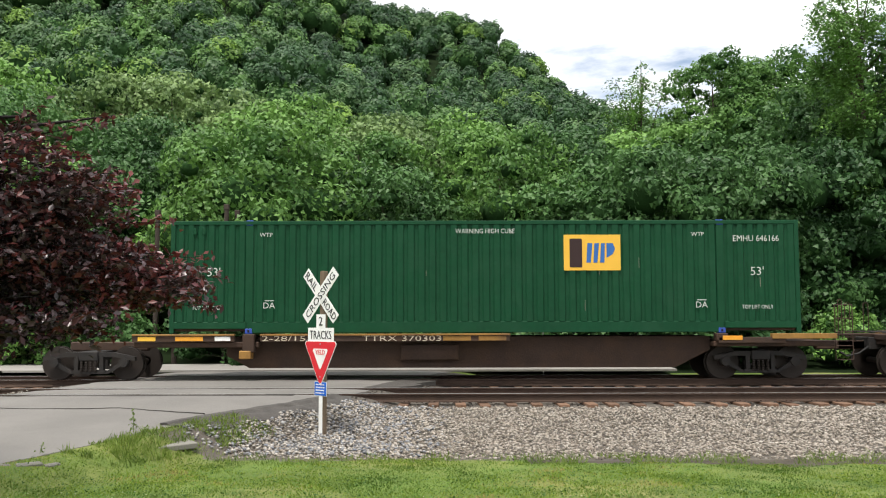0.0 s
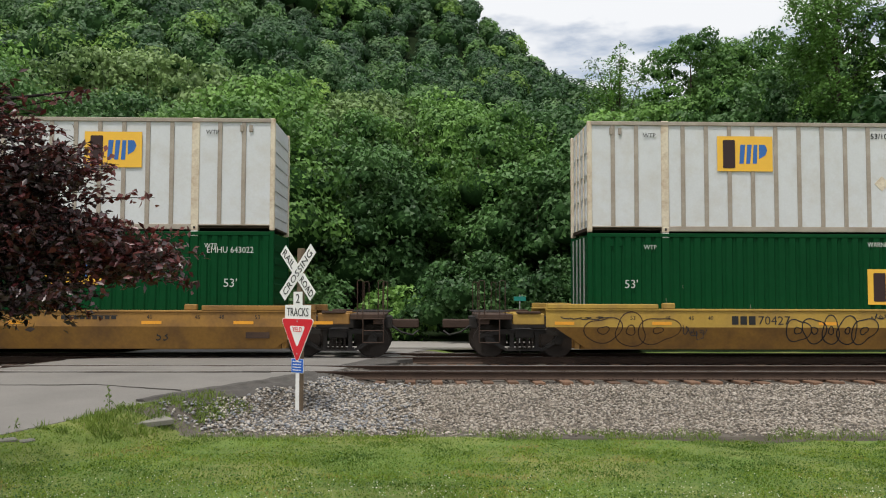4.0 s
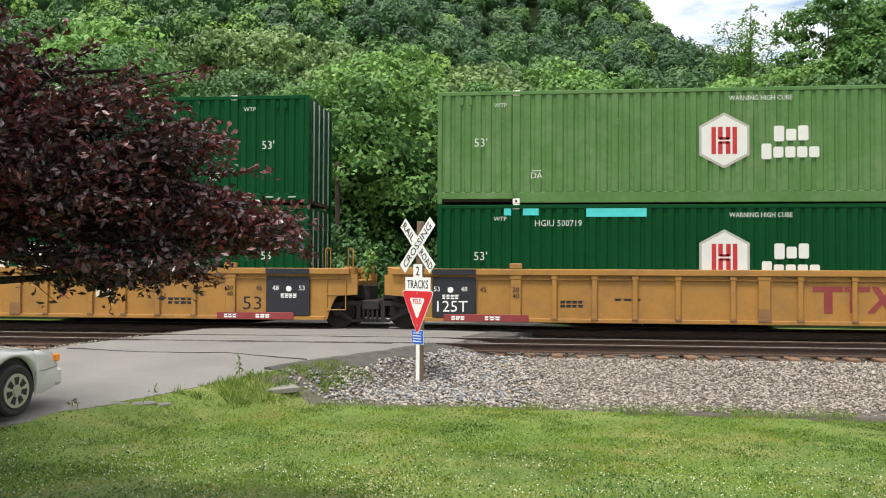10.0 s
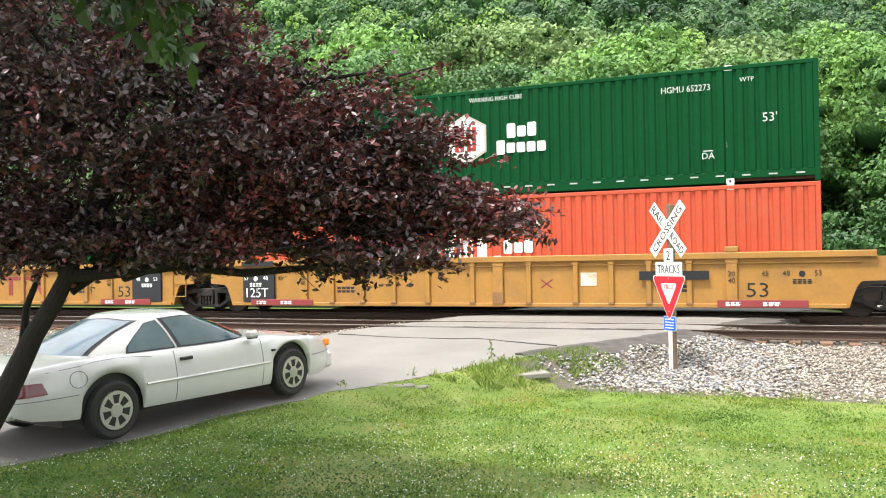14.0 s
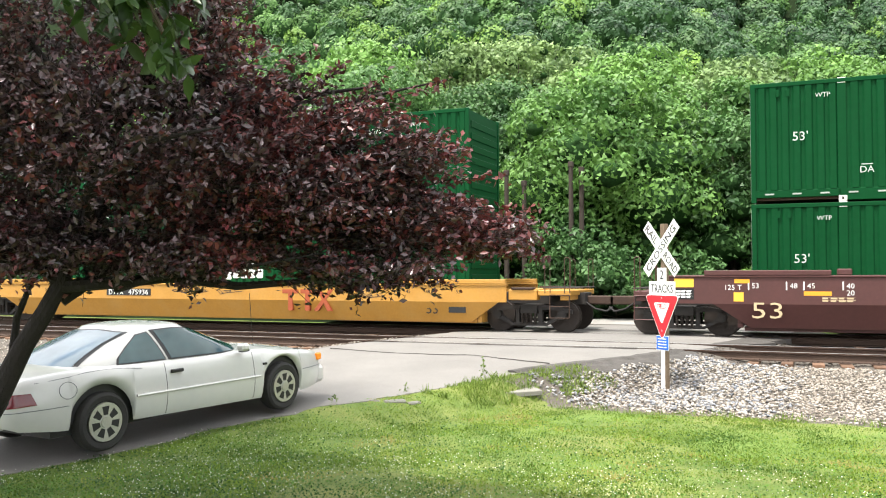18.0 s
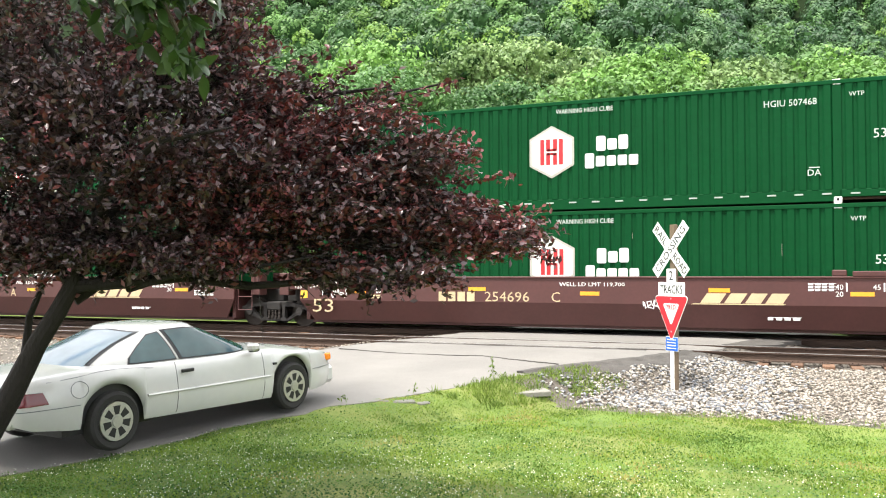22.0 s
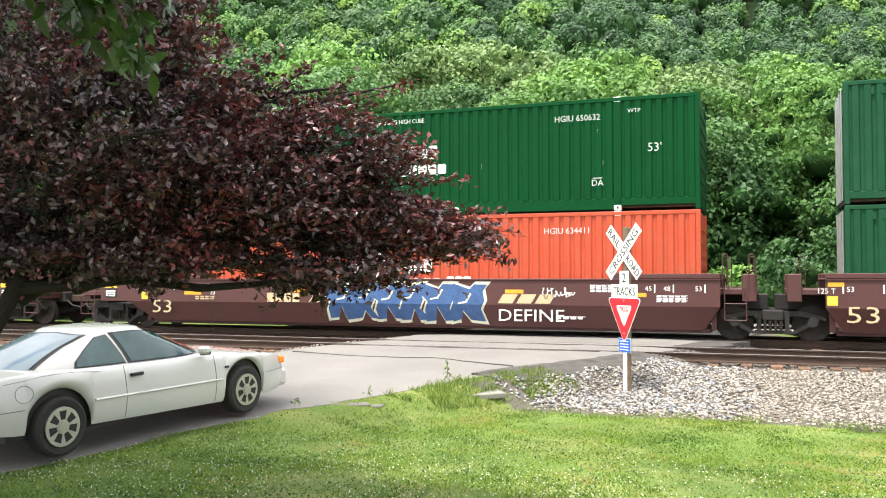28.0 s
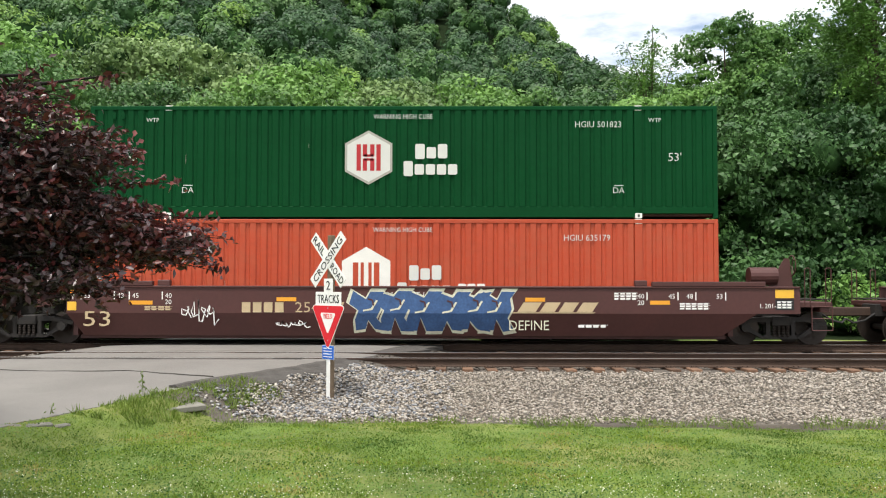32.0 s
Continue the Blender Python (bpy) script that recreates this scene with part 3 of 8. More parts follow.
def road_rows(y0, y1, n, across=18):
    rows = []
    for y in np.linspace(y0, y1, n):
        rag = 0.16 * noise.noise((y * 1.7, 5.0, 0)) + 0.07 * noise.noise((y * 6.0, 9.0, 0))
        a, b = road_far_edge(y) + rag, road_edge(y) - rag
        rows.append([(a + (b - a) * k / across, y, road_height(y) + 0.012 * noise.noise((a + (b - a) * k / across, y * 0.6, 2)) - 0.03 * (abs(k / across - 0.5) * 2) ** 6) for k in range(across + 1)])
    return rows


road_a = tagged(strip("road", road_rows(-6, 18.70, 90), ASPHALT, 0.15), "worn grey asphalt road climbing to the level crossing", "road", kind="structure")
for y0, y1 in ((18.86, 20.16), (20.36, 23.02), (23.20, 24.50), (24.68, 30.0)):
    tagged(strip("road", road_rows(y0, y1, 12), ASPHALT, 0.15), "worn grey asphalt of the level crossing between the rails", "road", kind="structure")
tagged(strip("pavement", [[(x, 26.8 + 0.4 * k, 0.02 + 0.01 * k) for k in range(7)] for x in np.linspace(-16, 7, 30)], FAR_GRAVEL), "pale gravel lane beyond the railway", "lane", kind="structure")
# ragged dark asphalt edge on the crossing's corner, a seam, and a hole by the near rail
fringe = []
for y in np.linspace(14.5, 18.6, 34):
    w_ = (0.44 + 0.32 * noise.noise((y * 1.6, 1, 60)) + 0.15 * noise.noise((y * 6, 2, 60))) * min(1, (y - 14.2) * 1.2) * min(1, (19.0 - y))
    fringe.append([(road_edge(y) - 0.25 + (0.25 + w_) * k / 7, y, max(road_height(y) if k < 3 else -9, ground_height(road_edge(y) - 0.25 + (0.25 + w_) * k / 7, y)) + 0.022 + 0.02 * noise.noise((k * 1.1, y * 4, 61))) for k in range(8)])
tagged(strip("road", fringe, ASPHALT_DARK, 0.05), "broken dark asphalt edge of the crossing", "road", kind="structure")
fringe2 = []
for y in np.linspace(20.45, 23.0, 14):
    w_ = 0.55 + 0.4 * noise.noise((y * 1.6, 4, 60))
    fringe2.append([(road_edge(y) - 0.25 + (0.25 + w_) * k / 5, y, -0.005 - 0.03 * k / 5 + 0.02 * noise.noise((k * 1.1, y * 4, 62))) for k in range(6)])
tagged(strip("road", fringe2, ASPHALT_DARK, 0.25), "broken dark asphalt between the two tracks", "road", kind="structure")
for pts_, wide_ in ((((-9.4, 16.6), (-7.6, 16.2), (-6.0, 16.3), (-4.7, 15.75), (-4.2, 15.6)), 0.006), (((-9.3, 18.45), (-6.0, 18.42), (-2.9, 18.46)), 0.012)):
    rows_ = []
    for (xa, ya), (xb, yb) in zip(pts_, pts_[1:]):
        for k in range(8):
            x_, y_ = xa + (xb - xa) * k / 8, ya + (yb - ya) * k / 8
            y_ += 0.06 * noise.noise((x_ * 2.5, y_ * 2.5, 70))
            w_ = wide_ * (0.7 + 0.6 * abs(noise.noise((x_ * 4, 3, 71))))
            rows_.append([(x_, y_ - w_, road_height(y_) + 0.014), (x_, y_ + w_, road_height(y_) + 0.014)])
    tagged(strip("road", rows_, ASPHALT_DARK, 0.02), "dark crack in the worn asphalt", "road", kind="structure")
pot = [[(-3.5 + 0.30 * (i / 7 - 0.5) * 2 * (1 + 0.2 * noise.noise((i, j, 80))), 18.55 + 0.16 * (j / 4 - 0.5), 0.010) for j in range(5)] for i in range(8)]
tagged(strip("road", pot, ASPHALT_DARK, 0.03), "dark pothole beside the near rail", "road", kind="structure")

RAIL_SHAPE = [(-0.07, -0.18), (0.07, -0.18), (0.07, -0.165), (0.012, -0.14), (0.010, -0.045), (0.035, -0.035), (0.036, -0.004), (0.030, 0.0), (-0.030, 0.0), (-0.036, -0.004), (-0.035, -0.035), (-0.010, -0.045), (-0.012, -0.14), (-0.07, -0.165)]


def rail(y, parent):
    bm = bmesh.new()
    a = [bm.verts.new((-70, y + p, q)) for p, q in RAIL_SHAPE]
    b = [bm.verts.new((80, y + p, q)) for p, q in RAIL_SHAPE]
    n = len(a)
    for i in range(n):
        f = bm.faces.new((a[i], a[(i + 1) % n], b[(i + 1) % n], b[i]))
        f.material_index = 1 if i in (6, 7, 8) else 0
    bmesh.ops.recalc_face_normals(bm, faces=bm.faces)
    ob = part("rail", bm, RAIL_RUST, parent)
    ob.data.materials.append(STEEL)
    return ob


tie_bm = box(bmesh.new(), -0.11, 0.11, -1.3, 1.3, -0.34, -0.185, 0.012)
tie_me = bpy.data.meshes.new("tie")
tie_bm.to_mesh(tie_me)
tie_bm.free()
tie_me.materials.append(TIE)
plate_me = bpy.data.meshes.new("tie_plate")
plate_bm = bmesh.new()
for s_ in (-0.7525, 0.7525):
    box(plate_bm, -0.09, 0.09, s_ - 0.17, s_ + 0.17, -0.184, -0.172)
    for px_ in (-0.05, 0.05):
        for py_ in (-0.10, 0.10):
            box(plate_bm, px_ - 0.012, px_ + 0.012, s_ + py_ - 0.012, s_ + py_ + 0.012, -0.172, -0.145)
plate_bm.to_mesh(plate_me)
plate_bm.free()
plate_me.materials.append(RAIL_RUST)
tie_rng = random.Random(4)
for yc, label in ((NEAR_TRACK, "railway track with rusty rails on timber ties in pale ballast"), (FAR_TRACK, "railway track under the freight train, rusty rails on timber ties")):
    track = tagged(new("railway_track"), label, "track", "tracks", "structure")
    track.location = (0, yc, 0)
    for s_ in (-0.7525, 0.7525):
        rail(s_, track)
    lo_, hi_ = (-26, 26)
    x = lo_
    while x < hi_:
        if not (-9.6 < x < -2.2 and yc < 21) and not (-8.9 < x < -0.8 and yc > 21):
            t = part("tie", tie_me, None, track)
            t.matrix_basis = pose(x + tie_rng.uniform(-0.05, 0.05), tie_rng.uniform(-0.06, 0.06), tie_rng.uniform(-0.015, 0.01), 0, 0, tie_rng.uniform(-2, 2))
            p = part("tie_plate", plate_me, None, track)
            p.matrix_basis = pose(x, 0, 0)
        x += 0.535
rng = np.random.default_rng(11)


def stones(name, count, x0, x1, y0, y1, mat, keep, size=(0.013, 0.038), lift=0.0):
    """Loose ballast: rough eight-sided stones, joined as stuff."""
    x, y = rng.uniform(x0, x1, count), rng.uniform(y0, y1, count)
    ok = np.array([keep(a, b) for a, b in zip(x, y)])
    x, y = x[ok], y[ok]
    n = len(x)
    z = np.array([ground_height(a, b) for a, b in zip(x, y)]) + rng.uniform(-0.005, 0.03, n) + lift
    c = np.stack([x, y, z], 1)
    s = rng.uniform(size[0], size[1], (n, 1)) * rng.uniform(0.7, 1.2, (n, 3))
    base = np.array([(1, 0, 0), (0.2, 1, 0.1), (-1, 0.1, 0), (-0.1, -1, 0), (0.1, 0.1, 0.55), (0, 0, -0.6)])
    ang = rng.uniform(0, 6.28, n)
    v = base[None] * s[:, None] * rng.uniform(0.75, 1.25, (n, 6, 1))
    tilt = rng.normal(0, 0.35, (n, 1))
    vx, vy, vz = v[..., 0], v[..., 1], v[..., 2]
    vx, vz = vx * np.cos(tilt) - vz * np.sin(tilt), vx * np.sin(tilt) + vz * np.cos(tilt)
    ca, sa_ = np.cos(ang)[:, None], np.sin(ang)[:, None]
    v = np.stack([vx * ca - vy * sa_, vx * sa_ + vy * ca, vz], -1) + c[:, None]
    tri = np.array([(0, 1, 4), (1, 2, 4), (2, 3, 4), (3, 0, 4), (1, 0, 5), (2, 1, 5), (3, 2, 5), (0, 3, 5)])
    f = (np.arange(n)[:, None, None] * 6 + tri[None]).reshape(-1, 3)
    return quads(name, v.reshape(-1, 3), f, mat)


def off_road(x, y):
    return x > road_edge(y) + (0.38 + 0.25 * noise.noise((x * 2, y * 2, 50)) if 14.6 < y < 18.2 else 0.1) or x < road_far_edge(y) - 0.1


def ballast_edge(x):
    return 13.75 + 0.30 * noise.noise((x * 0.8, 0, 7)) + 0.12 * noise.noise((x * 3.0, 0, 8))


def in_bed(x, y):
    thin = (y - ballast_edge(x)) / 0.9
    return off_road(x, y) and thin > 0 and (thin > 1 or rng.uniform() < thin)


st1 = part("ballast_stones", stones("ballast_stones", 50000, -3.6, 15.5, 13.4, 18.15, STONE, in_bed), None)
tagged(st1, "loose pale grey and tan crushed stone ballast beside the track", "gravel", kind="stuff")
st2 = part("ballast_stones", stones("ballast_stones", 5200, -4.9, 0.2, 14.2, 18.2, STONE_GREY, lambda x, y: in_bed(x, y) and rng.uniform() < 1.0 - max(0, x + 2.0) / 2.2, (0.024, 0.05), 0.012), None)
tagged(st2, "bluish grey crushed stone heaped round the sign post", "gravel", kind="stuff")
st3 = part("ballast_stones", stones("ballast_stones", 9000, -24, -9.5, 14.5, 22.5, STONE, lambda x, y: off_road(x, y)), None)
tagged(st3, "loose pale crushed stone along the track beyond the parked car", "gravel", kind="stuff")
st4 = part("ballast_stones", stones("ballast_stones", 9000, -2.5, 15.5, 18.4, 22.9, STONE_SHADED, lambda x, y: off_road(x, y) and abs(abs(y - NEAR_TRACK) - 0.75) > 0.1, (0.02, 0.045), -0.02), None)
tagged(st4, "crushed stone between the rails and tracks, coloured dark for shade", "gravel", kind="stuff")

# ---- lawn ----


def blades(name, count, box_, mat, keep, high=(0.010, 0.034), wide=0.0065):
    x, y = rng.uniform(box_[0], box_[1], count), rng.uniform(box_[2], box_[3], count)
    ok = np.array([keep(a, b) for a, b in zip(x, y)])
    x, y = x[ok], y[ok]
    n = len(x)
    z = np.array([ground_height(a, b) for a, b in zip(x, y)]) - 0.005
    ang, h = rng.uniform(0, 6.28, n), rng.uniform(high[0], high[1], n) * np.array([1.0 + 0.75 * noise.noise((a * 2.6, b * 2.6, 33)) for a, b in zip(x, y)])
    lean = rng.normal(0, 0.5, (n, 2)) * h[:, None]
    w = wide * rng.uniform(0.7, 1.6, n)
    dx, dy = np.cos(ang) * w, np.sin(ang) * w
    v = np.stack([np.stack([x - dx, y - dy, z], 1), np.stack([x + dx, y + dy, z], 1), np.stack([x + lean[:, 0], y + lean[:, 1], z + h], 1)], 1)
    return quads(name, v.reshape(-1, 3), np.arange(3 * n).reshape(-1, 3), mat)


def on_lawn(x, y):
    return x > road_edge(y) + 0.05 + 0.25 * noise.noise((y * 1.5, x * 0.3, 4)) and y < ballast_edge(x) + (0.25 if x < 0.8 else -0.30 - 0.30 * min(1.0, max(0.0, (x - 2.0) / 3.0)) + 0.28 * noise.noise((x * 1.3, y, 90))) and noise.noise((x * 0.8, y * 0.8, 12)) > -0.8 + 0.25 * rng.uniform()


grass = part("grass", blades("grass", 330000, (-8.4, 12.0, 4.7, 14.4), GRASS, on_lawn), None)
tagged(grass, "short mown grass with yellowish worn patches", "grass", kind="stuff")


def rough_edge(x, y):
    d = abs(y - (ballast_edge(x) + 0.05))
    return off_road(x, y) and d < 0.55 and noise.noise((x * 1.1, y * 0.8, 30)) > -0.1


tall = part("grass", blades("grass", 10000, (-4.5, 13.0, 13.0, 14.8), WEED, rough_edge, (0.03, 0.11), 0.007), None)
tagged(tall, "taller unmown grass along the foot of the ballast", "grass", kind="stuff")


def verge(x, y):
    return 0.0 < x - road_edge(y) + 0.05 < 0.95 and 12.2 < y < 15.6 and noise.noise((x * 1.3, y * 1.3, 40)) > -0.15


tall2 = part("grass", blades("grass", 11000, (-6.0, -3.0, 12.4, 16.2), WEED, verge, (0.04, 0.13), 0.009), None)
tagged(tall2, "weedy grass tuft at the road's edge by the crossing", "grass", kind="stuff")


def clover():
    n = 7000
    x, y = rng.uniform(-7.5, 9, n), 5.4 + 5.4 * rng.beta(1.2, 2.4, n)
    ok = np.array([on_lawn(a, b) and noise.noise((a * 0.9, b * 0.9, 21)) > -0.28 for a, b in zip(x, y)])
    x, y = x[ok], y[ok]
    n = len(x)
    z = np.array([ground_height(a, b) for a, b in zip(x, y)]) + rng.uniform(0.03, 0.06, n)
    r = rng.uniform(0.004, 0.0078, n)
    base = np.array([(1, 0, 0), (0, 1, 0), (-1, 0, 0), (0, -1, 0), (0, 0, 0.9), (0, 0, -0.6)])
    v = base[None] * r[:, None, None] + np.stack([x, y, z], 1)[:, None]
    tri = np.array([(0, 1, 4), (1, 2, 4), (2, 3, 4), (3, 0, 4), (1, 0, 5), (2, 1, 5), (3, 2, 5), (0, 3, 5)])
    return quads("clover", v.reshape(-1, 3), (np.arange(n)[:, None, None] * 6 + tri[None]).reshape(-1, 3), CLOVER)


def clover_leaves():
    """Low round leaves: thick and dark near the viewer, thinner among the paler grass."""
    n = 105000
    x, y = rng.uniform(-7.5, 7.0, n), 4.7 + 9.0 * rng.beta(1.0, 1.6, n)
    ok = np.array([on_lawn(a, b) and (noise.noise((a * 0.7, b * 0.7, 23)) > (b - 7.6) * 0.35 or rng.uniform() < 0.48) for a, b in zip(x, y)])
    x, y = x[ok], y[ok]
    z = np.array([ground_height(a, b) for a, b in zip(x, y)]) + rng.uniform(0.010, 0.036, len(x))
    return leaf_mesh("clover_leaves", np.stack([x, y, z], 1), rng.normal(0, 0.45, (len(x), 3)) + [0, 0, 1], 0.020, CLOVER_LEAF, rng, 1.2)


tagged(part("clover_leaves", clover_leaves(), None), "low dark green clover leaves in the lawn", "clover", kind="stuff")
tagged(part("clover", clover(), None), "white clover heads scattered through the lawn", "clover", kind="stuff")


def weed_plant(x, y, h, seed):
    r = random.Random(seed)
    w = thing("weed", "spindly green weed at the road's edge", "weed", "weeds by the crossing", pose(x, y, max(ground_height(x, y), road_height(y) if x < road_edge(y) else -9) - 0.01))
    bm = bmesh.new()
    top = (r.uniform(-0.05, 0.05), r.uniform(-0.05, 0.05), h)
    tube(bm, [(0, 0, 0), (top[0] * 0.4, top[1] * 0.4, h * 0.5), top], [0.006, 0.005, 0.002], 5)
    part("stem", bm, WEED, w)
    n = int(40 * h / 0.3)
    g = np.random.default_rng(seed)
    k = g.uniform(0.1, 1, n)
    c = np.stack([top[0] * k + g.normal(0, 0.05, n) * (1.1 - k), top[1] * k + g.normal(0, 0.05, n) * (1.1 - k), h * k], 1)
    part("leaves", leaf_mesh("leaves", c, g.normal(0, 1, (n, 3)) + [0, 0, 0.8], 0.022, WEED, g, 2.4), None, w)


for x, y, h, s_ in ((-4.86, 13.75, 0.36, 1), (-4.7, 13.7, 0.18, 2), (-3.7, 14.8, 0.30, 3), (-3.5, 14.9, 0.22, 4), (-3.95, 14.5, 0.25, 5), (-5.6, 12.2, 0.14, 6), (-6.2, 11.2, 0.12, 7)):
    weed_plant(x, y, h, s_)

# a thin slab stands in for a flat patch of grey asphalt
slab = thing("concrete_slab", "flat grey asphalt patch in the verge grass, built as a slab", "slab", m=pose(-4.35, 13.75, ground_height(-4.35, 13.75) - 0.045, 2, -2, 35))
part("slab", box(bmesh.new(), -0.42, 0.42, -0.20, 0.20, -0.06, 0.028, 0.012), CONCRETE, slab)
for x, y, w in ((-5.55, 11.75, 0.34), (-5.3, 11.9, 0.22), (-5.8, 11.6, 0.18)):
    st_ = thing("stone", "flat pale stone lying in a bare patch of lawn", "stone", "stones in the lawn", pose(x, y, ground_height(x, y) - 0.03, 0, 0, x * 90))
    part("block", box(bmesh.new(), -w / 2, w / 2, -w / 4, w / 4, -0.02, 0.045, 0.02), CONCRETE, st_)

# ---- woods ----


def crown_points(rng_, lobes, per_area, squash=0.75):
    """Points and outward directions on the clumps that cover a set of lobes (x, y, z, r); none deep inside another lobe."""
    pts, nor = [], []
    lobes = np.asarray(lobes, float)
    for x, y, z, r in lobes:
        m = 9
        k = (np.arange(m) + 0.5) / m
        up, a = 1.0 - 1.45 * k, np.arange(m) * 2.399 + rng_.uniform(0, 6.28)
        flat = np.sqrt(np.maximum(0.0, 1 - up ** 2))
        c = np.stack([np.cos(a) * flat, np.sin(a) * flat, up], 1) * r * rng_.uniform(0.45, 0.85, (m, 1))
        rs = r * rng_.uniform(0.30, 0.66, m)
        each = max(4, int(per_area * r * r / m))
        d = rng_.normal(size=(m, each, 3))
        d /= np.linalg.norm(d, axis=2, keepdims=True)
        q = c[:, None] + d * rs[:, None, None] * (0.70 + 0.42 * rng_.uniform(0, 1, (m, each, 1)) ** 0.8) * [1.12, 1.12, 0.85] + rng_.normal(0, 0.045, (m, each, 3)) * r
        out = (q * (c / np.linalg.norm(c, axis=1, keepdims=True))[:, None]).sum(2) > np.linalg.norm(c, axis=1)[:, None] - rs[:, None] * 0.35
        out &= d[:, :, 2] > -0.7
        pts.append(np.array([x, y, z]) + q[out] * [1, 1, squash])
        nor.append(d[out])
    p, q = np.concatenate(pts), np.concatenate(nor)
    deep = np.zeros(len(p), bool)
    for x, y, z, r in lobes:
        e = (p - [x, y, z]) / [1, 1, squash]
        deep |= np.linalg.norm(e, axis=1) < r * 0.58
    return p[~deep], q[~deep]


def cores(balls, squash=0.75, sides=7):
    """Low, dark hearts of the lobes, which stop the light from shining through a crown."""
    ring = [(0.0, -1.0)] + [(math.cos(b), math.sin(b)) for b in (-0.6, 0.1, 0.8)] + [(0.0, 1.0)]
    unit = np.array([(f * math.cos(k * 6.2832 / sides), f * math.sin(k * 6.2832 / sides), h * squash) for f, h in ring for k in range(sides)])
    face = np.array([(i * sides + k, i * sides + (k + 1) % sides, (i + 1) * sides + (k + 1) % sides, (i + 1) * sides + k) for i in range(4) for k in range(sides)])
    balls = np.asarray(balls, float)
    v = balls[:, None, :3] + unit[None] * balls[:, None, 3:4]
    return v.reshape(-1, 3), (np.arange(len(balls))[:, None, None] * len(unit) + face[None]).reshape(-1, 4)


def make_lobes(rng_, h, w, base, n, spread=0.42, top=0.75):
    out = []
    for i in range(n):
        k = (i + 0.5) / n
        z = base + (h - base) * (0.08 + 0.86 * k)
        reach = w / 2 * math.sqrt(max(0.05, 1 - ((k - 0.36) / 0.70) ** 2))
        a = i * 2.399 + rng_.uniform(-0.4, 0.4)
        d = reach * (0.35 + 0.62 * math.sqrt(rng_.uniform()))
        r = w * rng_.uniform(0.12, 0.29) * (1.0 if k < top else 0.85)
        out.append((math.cos(a) * d, math.sin(a) * d, z, r))
    out.append((0, 0, base + (h - base) * 0.5, w * 0.3))
    return out


def tree(name, label, x, y, h, w, mat, seed, base=0.15, leaf=0.17, density=300, lobes=26, group="trees beyond the railway", bark=BARK, z=None, squash=0.75):
    g = np.random.default_rng(seed)
    t = thing(name, label, "tree", group, pose(x, y, ground_height(x, y) - 0.05 if z is None else z, 0, 0, float(g.uniform(0, 360))))
    lb = make_lobes(g, h, w, h * base, lobes)
    bm = bmesh.new()
    tube(bm, [(0, 0, 0), (0.1, 0.05, h * 0.3), (-0.05, 0.1, h * 0.6), (0, 0, h * 0.9)], [h * 0.018, h * 0.014, h * 0.009, h * 0.002], 8)
    for lx, ly, lz, lr in lb[:10]:
        s = lz * 0.55
        tube(bm, [(0, 0, s), (lx * 0.5, ly * 0.5, s + (lz - s) * 0.65), (lx, ly, lz)], [h * 0.007, h * 0.005, h * 0.0015], 6)
    part("trunk", bm, bark, t)
    p, q = crown_points(g, lb, density * 2.3, squash)
    q = q + g.normal(0, 0.38, q.shape) + [0, 0, 0.15]
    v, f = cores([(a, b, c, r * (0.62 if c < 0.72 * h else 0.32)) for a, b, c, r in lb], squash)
    tagged(part("crown_shade", quads("crown_shade", v, f, CORE_SHADE), None, t), kind="stuff")
    part("crown", spray_mesh("crown", p, q, leaf * 0.95, mat, g), None, t)
    return t


